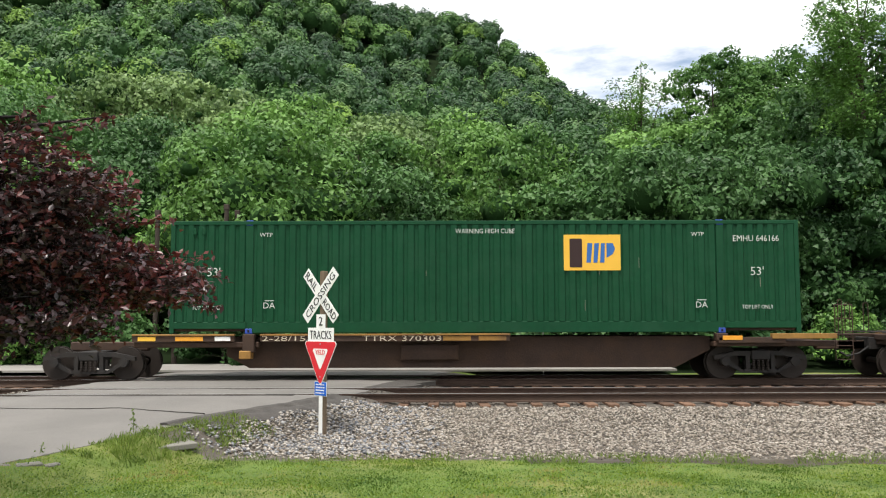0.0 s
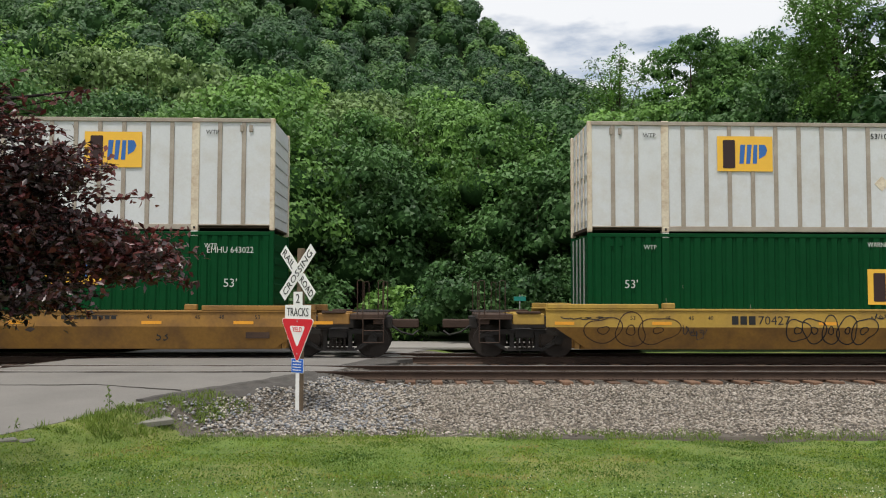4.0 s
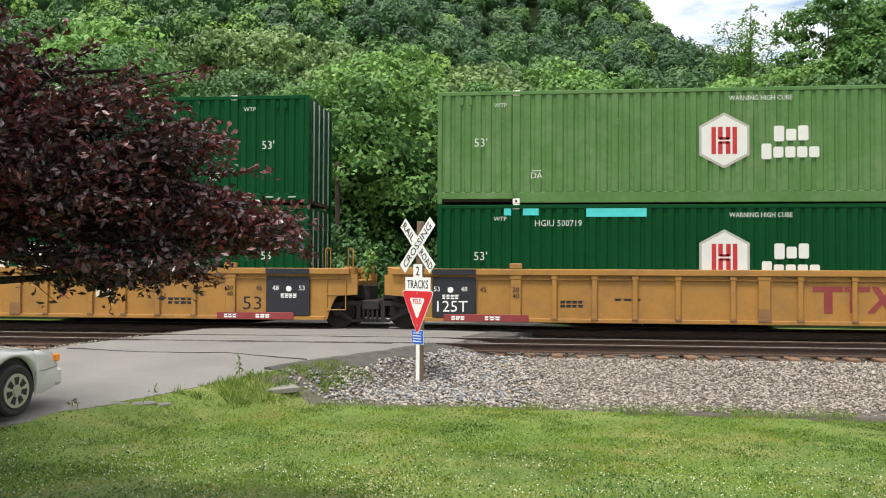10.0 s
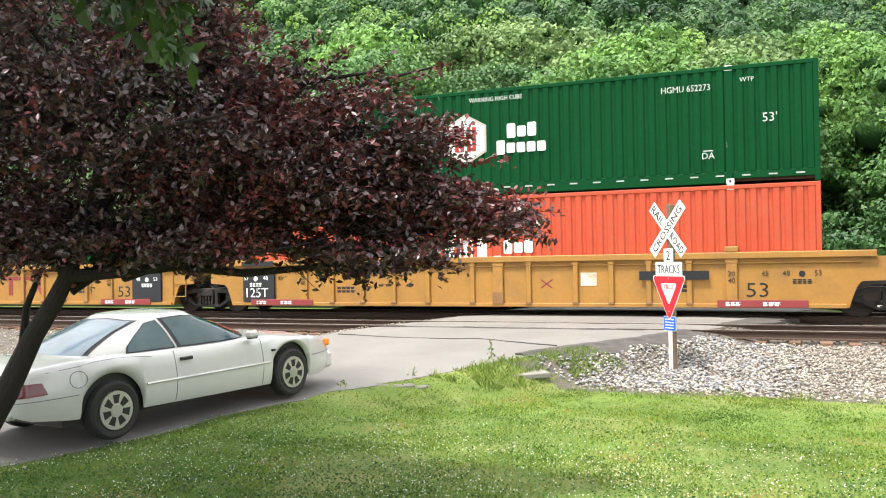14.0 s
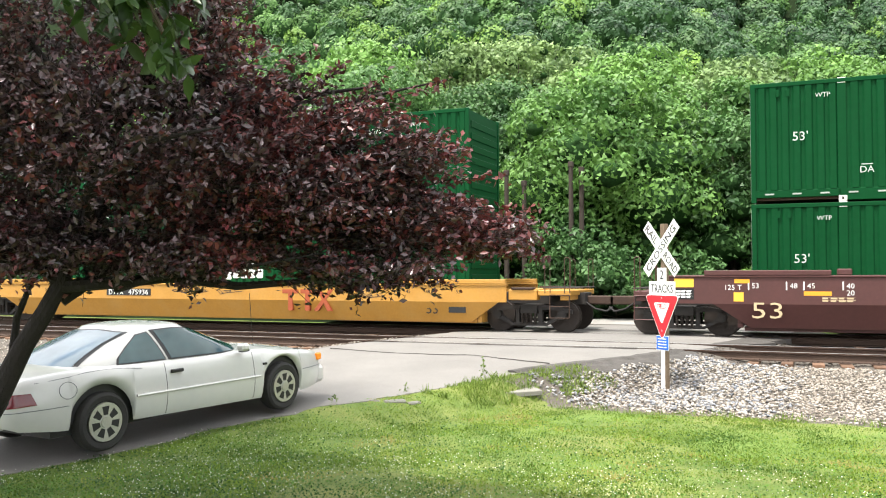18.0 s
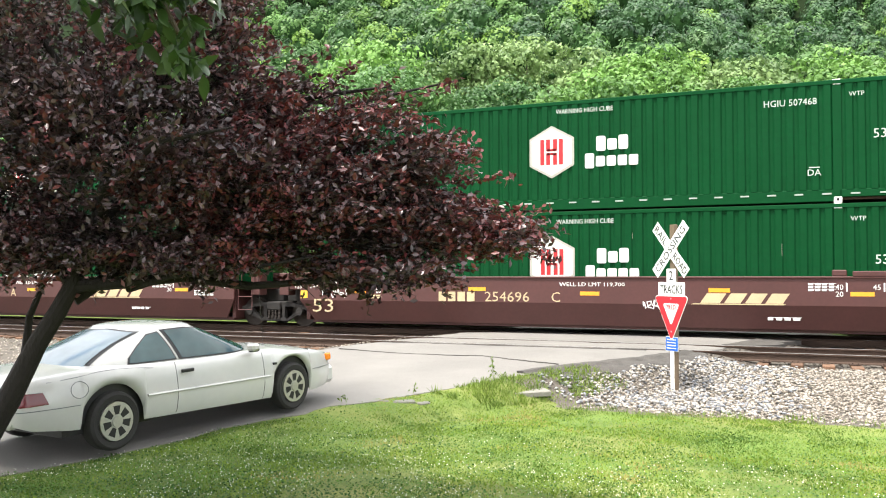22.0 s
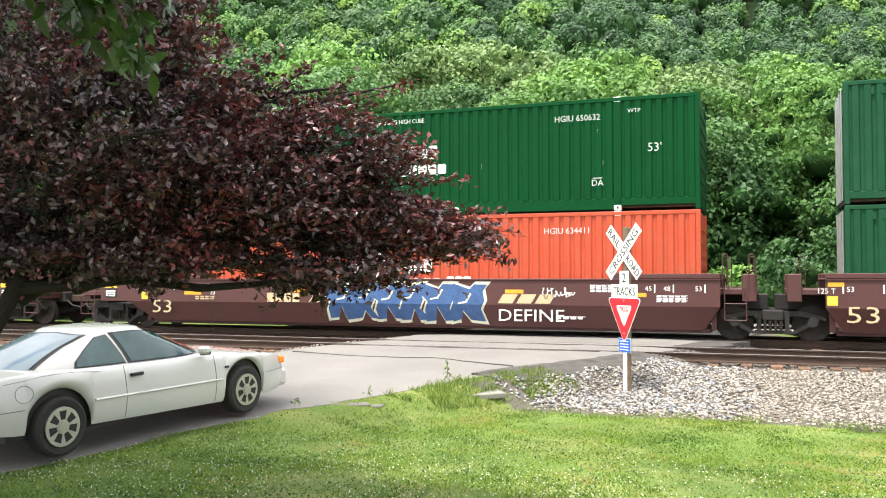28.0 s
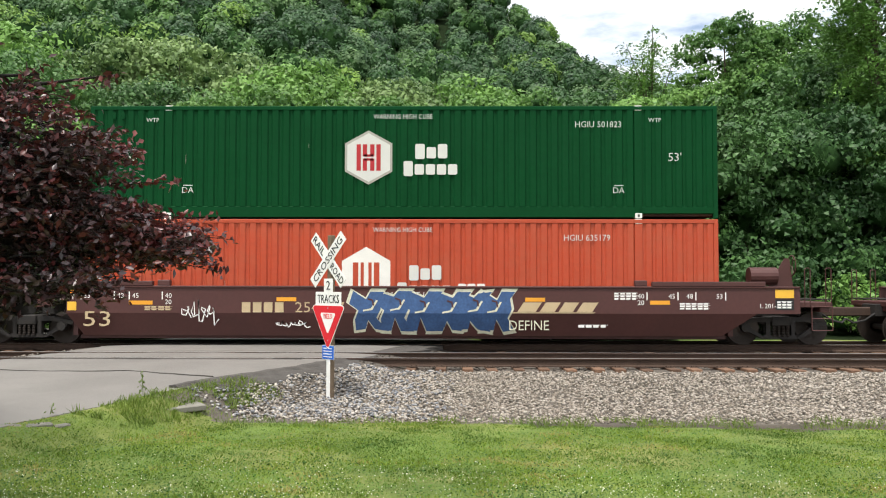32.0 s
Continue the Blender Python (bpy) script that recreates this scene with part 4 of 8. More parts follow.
# (kind, x, y, height, width, leaves, lowest branches as a share of the height)
WOODS = [
    (-25, 35, 9.0, 9.0, LEAF_DEEP, 0.08), (-18, 34.5, 8.4, 8.5, LEAF_BRIGHT, 0.08), (-13, 36, 8.2, 7.0, LEAF_DEEP, 0.08),
    (-7.6, 35, 9.0, 8.6, LEAF_BRIGHT, 0.05), (-2.6, 36.5, 8.0, 6.0, LEAF_DEEP, 0.06), (2.4, 39, 10.2, 6.5, LEAF_BRIGHT, 0.08),
    (4.6, 34.6, 6.6, 4.6, LEAF_DEEP, 0.04), (7.6, 35.5, 8.5, 6.0, LEAF_DEEP, 0.04), (11.4, 34.5, 7.8, 6.0, LEAF_DEEP, 0.04),
    (14.6, 35.0, 8.6, 6.0, LEAF_DEEP, 0.05), (21.5, 36.0, 13.5, 8.0, LEAF_DEEP, 0.05),
    (-32, 36, 9.5, 9, LEAF_BRIGHT, 0.08), (-40, 38, 11, 10, LEAF_DEEP, 0.08),
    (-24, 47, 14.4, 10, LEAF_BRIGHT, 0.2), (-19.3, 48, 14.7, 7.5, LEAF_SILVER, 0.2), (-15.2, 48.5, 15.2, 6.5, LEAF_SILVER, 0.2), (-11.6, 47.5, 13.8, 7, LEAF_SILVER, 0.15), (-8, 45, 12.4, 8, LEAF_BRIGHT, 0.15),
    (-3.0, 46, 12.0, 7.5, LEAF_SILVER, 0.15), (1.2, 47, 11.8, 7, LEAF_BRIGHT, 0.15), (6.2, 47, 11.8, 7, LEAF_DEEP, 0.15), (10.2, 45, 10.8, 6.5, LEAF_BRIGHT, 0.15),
    (-33, 48, 15, 11, LEAF_DEEP, 0.2), (-45, 47, 16, 12, LEAF_BRIGHT, 0.2), (14.3, 46, 15.7, 6.0, LEAF_BRIGHT, 0.12), (17.3, 47, 15.9, 6.5, LEAF_BRIGHT, 0.12), (22.5, 48, 15.5, 8, LEAF_DEEP, 0.12),
    (-55, 42, 13, 12, LEAF_BRIGHT, 0.1), (-14.5, 41, 10.6, 8, LEAF_DEEP, 0.1), (-4.0, 41.0, 10.2, 7, LEAF_BRIGHT, 0.1), (12.5, 40.5, 10.2, 7, LEAF_DEEP, 0.1),
    (-21, 41, 11.5, 9, LEAF_DEEP, 0.1), (-29, 42, 12.5, 9, LEAF_BRIGHT, 0.1), (6.6, 41, 9.8, 6, LEAF_DEEP, 0.1), (17.5, 40.5, 11.6, 7, LEAF_DEEP, 0.1)]
WORD = {LEAF_BRIGHT.name: "fresh green", LEAF_DEEP.name: "deep green", LEAF_SILVER.name: "pale silvery green"}
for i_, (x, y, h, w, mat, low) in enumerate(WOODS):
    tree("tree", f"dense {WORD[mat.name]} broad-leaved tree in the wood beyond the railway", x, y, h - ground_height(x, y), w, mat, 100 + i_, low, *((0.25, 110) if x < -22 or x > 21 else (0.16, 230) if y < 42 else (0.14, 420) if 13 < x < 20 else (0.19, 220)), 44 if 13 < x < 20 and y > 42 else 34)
# most shrubs take the deep leaf colour for shade at the wood's foot
for i_ in range(30):
    x = -40 + i_ * 2.65 + rng.uniform(-1, 1)
    y = 29.9 + rng.uniform(-0.4, 1.2)
    h = rng.uniform(1.6, 3.4)
    tree("shrub", "leafy shrub at the foot of the wood beside the track", x, y, h, h * 1.25, LEAF_DEEP if i_ % 5 else LEAF_BRIGHT, 300 + i_, 0.04, 0.13, 330, 14, "shrubs along the railway")


def locust():
    """A thin, feathery tree that stands above the rest against the sky."""
    g = np.random.default_rng(77)
    x, y = 10.8, 48.0
    z = ground_height(x, y)
    t = thing("tree", "slender feathery tree rising above the wood against the sky", "tree", "trees beyond the railway", pose(x, y, z))
    bm = bmesh.new()
    pts, nor = [], []
    for s, (tx, ty, tz, b) in enumerate(((0.2, 0, 15.8 - z, 0), (-1.2, 0.3, 14.8 - z, 4), (1.4, -0.4, 14.2 - z, 5), (-1.7, 0.4, 13.0 - z, 5), (1.8, 0.2, 12.8 - z, 6), (0.6, 0.8, 15.2 - z, 3), (-0.6, -0.8, 14.0 - z, 4), (1.0, 0.5, 12.0 - z, 4))):
        start = Vector((0, 0, (tz - b) if s else 0))
        end = Vector((tx, ty, tz))
        line = [start.lerp(end, k / 6) + Vector((0, 0, (0.25 if s else 0) * math.sin(k / 6 * math.pi))) for k in range(7)]
        tube(bm, line, [0.16 - 0.024 * k if s == 0 else 0.06 - 0.008 * k for k in range(7)], 6)
        for k in range(48 if s else 60):
            f = g.uniform(0.55 if s == 0 else 0.25, 1.0)
            p = start.lerp(end, f)
            d = Vector(g.normal(size=3) * [1, 1, 0.45]).normalized()
            for j in range(9):
                pts.append(p + d * (0.12 + 0.13 * j) + Vector((0, 0, -0.012 * j * j)))
                nor.append((g.normal(0, 0.5), g.normal(0, 0.5), 1))
    part("trunk", bm, BARK, t)
    part("crown", spray_mesh("crown", np.repeat(np.array([tuple(p) for p in pts]), 2, 0) + g.normal(0, 0.05, (2 * len(pts), 3)), np.repeat(np.array(nor), 2, 0), 0.105, LEAF_BRIGHT, g), None, t)


locust()


def sumac():
    """The tall tree at the right-hand end, whose feathery outer boughs show against the sky."""
    g = np.random.default_rng(78)
    x, y = 17.6, 36.5
    z = ground_height(x, y)
    t = thing("tree", "tall dark tree with feathery drooping leaf sprays", "tree", "trees beyond the railway", pose(x, y, z))
    bm = bmesh.new()
    pts, nor = [], []
    tube(bm, [(0, 0, 0), (0.1, 0, 6), (0, 0, 14.4)], [0.22, 0.15, 0.03], 8)
    for s in range(44):
        a = g.uniform(0, 6.28)
        h = 3.5 + 10.6 * (s / 44) ** 0.9
        reach = (1.4 + 1.5 * math.sin(min(1, (h - 4) / 12) * 2.6)) * g.uniform(0.6, 1.0)
        start, end = Vector((0, 0, h - 1.0)), Vector((math.cos(a) * reach, math.sin(a) * reach, h + 0.9))
        tube(bm, [start, start.lerp(end, 0.5) + Vector((0, 0, 0.2)), end], [0.05, 0.03, 0.01], 5)
        for k in range(34):
            p = start.lerp(end, g.uniform(0.2, 1.05))
            d = Vector(g.normal(size=3) * [1, 1, 0.4]).normalized()
            for j in range(8):
                pts.append(p + d * (0.08 + 0.11 * j) + Vector((0, 0, -0.016 * j * j)))
                nor.append((g.normal(0, 0.6), g.normal(0, 0.6), 1))
    part("trunk", bm, BARK, t)
    part("crown", spray_mesh("crown", np.repeat(np.array([tuple(p) for p in pts]), 3, 0) + g.normal(0, 0.07, (3 * len(pts), 3)), np.repeat(np.array(nor), 3, 0) + g.normal(0, 0.4, (3 * len(pts), 3)), 0.10, LEAF_BRIGHT, g), None, t)


sumac()


def hill_woods():
    """All the crowns of the hillside, as one mass: each crown is a dome of clumps of leaves."""
    g = np.random.default_rng(5)
    pts, nor, siz, kind, hearts = [], [], [], [], []
    for iy, y in enumerate(np.arange(150, 398, 7.4)):
        step = 7.0 + (y - 158) * 0.008
        for x in np.arange(-y * 0.80 - 12, y * 0.50 + 20, step):
            cx, cy = x + g.uniform(-2.4, 2.4) + (iy % 2) * step / 2, y + g.uniform(-2.4, 2.4)
            w = g.uniform(2.8, 5.6)
            h = 8.0 + g.uniform(-1.5, 3.5) + (w - 4) * 0.8
            base = np.array([cx, cy, ground_height(cx, cy) + h * 0.52])
            tall = h * 0.50
            # paler leaf mix left of this line, deeper mix to the right
            of = int(g.choice(4, p=(0.42, 0.24, 0.18, 0.16) if cx < -0.30 * cy else (0.28, 0.52, 0.05, 0.15)))
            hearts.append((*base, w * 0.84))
            m = 15
            k = (np.arange(m) + g.uniform(0.2, 0.8)) / m
            up, a = 1.0 - 1.15 * k, np.arange(m) * 2.399 + g.uniform(0, 6.28)
            flat = np.sqrt(np.maximum(0.0, 1 - up ** 2))
            d0 = np.stack([np.cos(a) * flat, np.sin(a) * flat, up], 1)
            d0 = d0[d0[:, 1] < 0.45]
            c = d0 * [w, w, tall] * g.uniform(0.62, 0.80, (len(d0), 1))
            r = w * g.uniform(0.22, 0.46, len(d0))
            n = 35
            d = g.normal(size=(len(d0), n, 3)) + d0[:, None] * 0.9 + [0, -0.25, 0.2]
            d /= np.linalg.norm(d, axis=2, keepdims=True)
            q = (base + c[:, None] + d * r[:, None, None] * g.uniform(0.55, 1.20, (len(d0), n, 1)) + g.normal(0, 0.22, d.shape)).reshape(-1, 3)
            pts.append(q)
            nor.append((d * 0.7 + d0[:, None] * 0.5 + g.normal(0, 0.30, d.shape)).reshape(-1, 3))
            siz.append(np.full(len(q), 0.58 + 0.0010 * (y - 158)))
            kind.append(np.full(len(q), of))
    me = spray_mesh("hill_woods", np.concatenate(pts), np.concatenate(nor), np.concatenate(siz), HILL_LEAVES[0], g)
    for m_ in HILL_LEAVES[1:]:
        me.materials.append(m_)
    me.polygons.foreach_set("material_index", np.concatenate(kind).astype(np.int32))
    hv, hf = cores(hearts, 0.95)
    tagged(part("forest_shade", quads("forest_shade", hv, hf, CORE_SHADE), None), "dark light-blocking cores added inside the crowns of the hillside forest", "forest", kind="stuff")
    return me


tagged(part("hill_woods", hill_woods(), None), "dense green broad-leaved forest covering the steep hillside", "forest", kind="stuff")

# ---- the plum tree beside the road ----


def plum():
    g = np.random.default_rng(21)
    t = thing("plum_tree", "spreading purple-leaved plum tree with a leaning dark trunk on the lawn", "tree")
    base = Vector((-6.28, 4.9, -0.45))
    t.location = base
    def loc(p):
        return Vector(p) - base
    bm = bmesh.new()
    tube(bm, [loc(p) for p in ((-6.28, 4.90, -0.50), (-6.03, 5.00, 0.21), (-5.79, 5.10, 0.65), (-5.61, 5.15, 1.00), (-5.43, 5.20, 1.28), (-5.33, 5.25, 1.50), (-5.28, 5.30, 1.72), (-5.24, 5.40, 2.04), (-5.25, 5.60, 2.60), (-5.20, 5.70, 3.60))],
         [0.14, 0.115, 0.092, 0.078, 0.07, 0.065, 0.055, 0.05, 0.045, 0.02], 12)
    part("trunk", bm, BARK_DARK, t)
    limbs = [
        ((-5.34, 5.25, 1.47), (-4.94, 5.40, 1.50), (-4.56, 5.60, 1.54), (-4.06, 5.80, 1.47), (-3.67, 6.00, 1.50), (-3.32, 6.10, 1.56), (-2.97, 6.30, 1.63)),
        ((-5.42, 5.34, 1.36), (-5.1, 5.8, 1.75), (-4.6, 6.2, 2.0), (-3.9, 6.5, 2.15), (-3.1, 6.7, 2.2), (-2.1, 6.9, 1.95)),
        ((-5.3, 5.5, 1.9), (-4.9, 5.5, 2.4), (-4.3, 5.8, 2.8), (-3.6, 6.1, 3.0), (-3.0, 6.2, 3.05)),
        ((-5.3, 5.5, 1.9), (-4.8, 5.0, 2.2), (-4.2, 4.9, 2.5), (-3.7, 5.1, 2.6)),
        ((-5.33, 5.25, 1.5), (-5.8, 5.3, 1.75), (-6.4, 5.5, 2.1), (-7.0, 5.7, 2.6), (-7.4, 5.9, 3.0)),
        ((-7.3, 5.9, -0.4), (-6.68, 5.9, 0.4), (-6.58, 5.90, 0.77), (-6.52, 5.90, 1.18), (-6.35, 5.90, 1.49), (-6.23, 6.00, 1.79), (-6.0, 6.2, 3.0)),
        ((-5.25, 5.6, 2.6), (-4.8, 5.7, 3.2), (-4.3, 5.9, 3.7), (-4.0, 6.0, 4.2)),
        ((-5.25, 5.6, 2.6), (-5.5, 5.2, 3.3), (-5.9, 4.9, 4.0), (-6.1, 4.8, 4.6)),
        ((-5.2, 5.7, 3.4), (-4.9, 6.2, 3.9), (-4.6, 6.6, 4.4)),
        ((-5.0, 5.5, 1.45), (-4.5, 5.4, 1.55), (-3.9, 5.5, 1.6), (-3.2, 5.9, 1.75)),
        ((-4.4, 5.8, 2.7), (-3.9, 6.0, 2.75), (-3.2, 6.35, 3.0), (-2.55, 6.5, 3.12))]
    for li, l_ in enumerate(limbs):
        bm = bmesh.new()
        n = len(l_)
        r0 = 0.055 if li < 6 else 0.035
        tube(bm, [loc(p) for p in l_], [r0 * (1 - 0.85 * k / (n - 1)) for k in range(n)], 8)
        part("limb", bm, BARK_DARK, t)
    # twigs with leaves, filling the crown round the limbs
    lobes = [(-5.95, 5.6, 3.7, 1.62, 1.5, 1.2), (-5.05, 5.7, 2.55, 1.35, 1.3, 0.72), (-4.25, 5.95, 2.28, 0.95, 1.0, 0.56), (-3.45, 6.2, 2.10, 0.72, 0.75, 0.38), (-2.85, 6.4, 1.97, 0.54, 0.55, 0.30),
             (-2.35, 6.6, 1.85, 0.40, 0.36, 0.15), (-6.7, 5.5, 2.8, 1.4, 1.4, 1.0), (-4.75, 5.8, 3.25, 0.55, 0.7, 0.45), (-3.25, 6.1, 1.62, 0.75, 0.5, 0.16), (-3.0, 6.2, 2.45, 0.45, 0.4, 0.16),
             (-3.75, 6.1, 2.62, 0.45, 0.45, 0.20), (-6.3, 5.4, 1.86, 1.1, 1.0, 0.26), (-4.6, 5.7, 1.72, 0.9, 0.7, 0.18), (-5.5, 5.3, 1.80, 0.7, 0.5, 0.20), (-4.2, 5.9, 3.05, 0.42, 0.5, 0.34), (-3.75, 6.0, 2.85, 0.40, 0.45, 0.22), (-4.45, 5.8, 3.6, 0.30, 0.4, 0.35), (-3.15, 6.1, 2.72, 0.36, 0.4, 0.20), (-2.8, 6.15, 2.45, 0.36, 0.35, 0.18)]
    share = [12500, 9800, 7200, 4600, 2000, 650, 7600, 750, 1500, 330, 700, 5200, 2800, 2600, 700, 380, 560, 420, 480]
    young_of = (0.0, 0.06, 0.22, 0.34, 0.42, 0.45, 0.0, 0.4, 0.25, 0.6, 0.5, 0.0, 0.1, 0.0, 0.45, 0.6, 0.25, 0.65, 0.6)
    pts, nor = [], []
    bm = bmesh.new()
    red, redn = [], []
    for li, ((x, y, z, a, b, c), n) in enumerate(zip(lobes, share)):
        for k in range(n // 9):
            d = g.normal(size=3)
            d /= np.linalg.norm(d)
            f = g.uniform(0.15, 1.0) ** 0.5
            p = np.array([x, y, z]) + d * f * [a, b, c]
            away = p - np.array([-5.3, 5.5, 1.9])
            away = away / (np.linalg.norm(away) + 0.01) + g.normal(0, 0.45, 3)
            away[2] *= 0.5
            away /= np.linalg.norm(away)
            long = g.uniform(0.18, 0.38)
            tube(bm, [loc(p), loc(p + away * long * 0.5 + [0, 0, 0.015]), loc(p + away * long)], [0.005, 0.004, 0.0015], 3)
            for j in range(16):
                q = p + away * long * g.uniform(0.1, 1.0) + g.normal(0, 0.028, 3)
                young = g.uniform() < young_of[li] * min(1.0, 1.3 * f ** 3)
                (red if young else pts).append(q - np.array(base))
                (redn if young else nor).append(g.normal(0, 0.7, 3) + [0, -0.15, 0.75])
    tagged(part("twig_mass", bm, BARK_DARK, t), kind="stuff")
    for s_, e_ in (((-3.75, 6.0, 2.62), (-2.36, 6.0, 2.97)), ((-3.6, 6.1, 2.5), (-2.95, 6.2, 3.12)), ((-3.5, 6.2, 2.35), (-2.42, 6.5, 2.62)), ((-3.0, 6.4, 2.2), (-2.12, 6.7, 2.34)), ((-2.9, 6.5, 2.05), (-1.92, 6.8, 2.06)),
                   ((-2.7, 6.5, 1.9), (-1.72, 6.7, 1.90)), ((-2.7, 6.5, 1.75), (-1.86, 6.8, 1.66)), ((-4.4, 5.9, 2.7), (-3.55, 6.1, 3.38)), ((-4.1, 6.0, 2.6), (-3.25, 6.1, 3.22)), ((-4.9, 5.7, 3.2), (-3.95, 5.9, 3.55)),
                   ((-4.8, 5.6, 3.5), (-4.0, 5.8, 3.95)), ((-4.5, 5.8, 2.9), (-3.75, 6.0, 3.12)), ((-3.9, 6.1, 2.55), (-3.3, 6.2, 2.95)), ((-3.3, 6.1, 1.6), (-2.45, 6.4, 1.45)), ((-3.8, 6.0, 1.62), (-3.1, 6.1, 1.36)), ((-5.0, 5.6, 3.8), (-4.2, 5.8, 4.3))):
        s_, e_ = np.array(s_), np.array(e_)
        bm = bmesh.new()
        tube(bm, [loc(s_), loc((s_ + e_) / 2 + [0, 0, 0.05]), loc(e_)], [0.007, 0.005, 0.002], 5)
        part("shoot", bm, BARK_DARK, t)
        for j in range(95):
            k = g.uniform(0.02, 1.02)
            red.append(s_ + (e_ - s_) * k + [0, 0, 0.05 * math.sin(k * math.pi)] + g.normal(0, 0.03, 3) - np.array(base))
            redn.append(g.normal(0, 0.8, 3) + [0, -0.2, 0.6])
    part("crown", leaf_mesh("crown", np.array(pts), np.array(nor), 0.033, PLUM, g, 1.95), None, t, "small dark purple leaves")
    part("young_leaves", leaf_mesh("young_leaves", np.array(red), np.array(redn), 0.034, PLUM_SHOOT, g, 2.0), None, t, "red young leaves on the outer shoots")


plum()


def overhang():
    """The tree that stands beside the viewer; only one drooping bough of it comes into view."""
    g = np.random.default_rng(33)
    t = thing("shade_tree", "large green shade tree with long drooping pointed leaves over the lawn", "tree", m=pose(-4.6, -2.2, -0.35))
    bm = bmesh.new()
    tube(bm, [(0, 0, 0), (0.1, 0.1, 1.6), (0.15, 0.2, 3.2), (0.2, 0.4, 5.5)], [0.3, 0.24, 0.2, 0.1], 12)
    part("trunk", bm, BARK, t)
    o = np.array([-4.6, -2.2, -0.35])
    boughs = [((-4.5, -2.0, 2.9), (-3.6, 0.4, 3.7), (-2.9, 1.9, 3.5), (-2.5, 2.7, 3.0), (-2.32, 2.85, 2.55)), ((-4.5, -2.0, 3.4), (-4.4, 0.5, 4.3), (-3.7, 2.0, 4.1), (-3.35, 2.75, 3.25)),
              ((-4.5, -2.0, 3.6), (-2.5, -0.5, 4.6), (-0.5, 1.0, 4.9), (1.2, 2.2, 4.7)), ((-4.5, -2.0, 4.0), (-5.5, 0.2, 5.8), (-7.0, 2.8, 7.0), (-8.6, 6.0, 8.0)), ((-4.5, -2.0, 4.2), (-3.5, -3.5, 5.2), (-2.5, -5.0, 5.4))]
    for l_ in boughs:
        bm = bmesh.new()
        tube(bm, [Vector(np.array(p) - o) for p in l_], [0.09 * (1 - 0.9 * k / (len(l_) - 1)) for k in range(len(l_))], 8)
        part("limb", bm, BARK, t)
    pts, nor = [], []
    for (x, y, z, r, c, n) in ((-2.40, 2.78, 2.76, 0.34, 0.30, 400), (-2.28, 2.84, 2.42, 0.12, 0.14, 34), (-2.65, 2.65, 3.0, 0.45, 0.22, 160), (-3.25, 2.6, 3.02, 0.34, 0.24, 120), (-2.9, 2.2, 3.45, 0.5, 0.3, 120)):
        d = g.normal(size=(n, 3))
        d /= np.linalg.norm(d, axis=1, keepdims=True)
        pts.append(np.array([x, y, z]) + d * g.uniform(0.2, 1, (n, 1)) * [r, r, c] - o)
        nor.append(g.normal(0, 0.7, (n, 3)) + [0.3, -0.6, 0.3])
    p, q = np.concatenate(pts), np.concatenate(nor)
    # leaves hang: the long way of each points mostly down
    n = len(p)
    q /= np.linalg.norm(q, axis=1, keepdims=True)
    a = np.array([0, 0, -1.0]) + g.normal(0, 0.45, (n, 3))
    a -= q * (a * q).sum(1, keepdims=True)
    a /= np.linalg.norm(a, axis=1, keepdims=True)
    b = np.cross(q, a)
    s = g.uniform(0.07, 0.125, (n, 1))
    ring = [(-0.5, 0, 0), (-0.2, 0.2, 0.04), (0.15, 0.2, 0.05), (0.62, 0, 0), (0.15, -0.2, 0.05), (-0.2, -0.2, 0.04)]
    v = np.stack([p + a * s * u + b * s * w + q * s * h for u, w, h in ring], 1).reshape(-1, 3)
    i = np.arange(n)[:, None] * 6
    f = np.concatenate([i + [0, 1, 2], i + [0, 2, 3], i + [0, 3, 4], i + [0, 4, 5]])
    part("leaves", quads("leaves", v, f, CHERRY), None, t, "long drooping pointed green leaves")
    # unseen upper crown; lobes placed to shade the plum, car and near lawn
    lb = [(-1.2, 1.8, 6.5, 2.0), (-1, -1, 7, 2.4), (1.2, -2.5, 6.8, 2.3), (2.2, 0, 7, 2.0), (-2.5, 2.8, 6.4, 1.7), (-2.2, 5.4, 7.6, 2.4), (-4.4, 6.6, 8.2, 2.3), (-3.2, 3.6, 8.2, 2.2), (-1.0, 3.6, 8.6, 2.2), (-3.9, 8.2, 8.4, 2.4), (-5.2, 9.8, 8.4, 2.2), (-6.0, 7.4, 8.2, 2.2)]
    cp, cn = crown_points(g, lb, 420)
    part("crown", leaf_mesh("crown", cp, cn + g.normal(0, 0.6, cn.shape), 0.15, CHERRY, g, 2.2), None, t)


overhang()

# ---- the freight train ----
LONG, HALF, TALL = 16.154, 1.295, 2.896
MESHES = {}


def shared(key, build, mat):
    """Build a mesh once for a key and a material."""
    k = (key, mat.name)
    if k not in MESHES:
        bm = bmesh.new()
        build(bm)
        bmesh.ops.recalc_face_normals(bm, faces=bm.faces)
        me = bpy.data.meshes.new(key)
        bm.to_mesh(me)
        bm.free()
        me.materials.append(mat)
        MESHES[k] = me
    return MESHES[k]


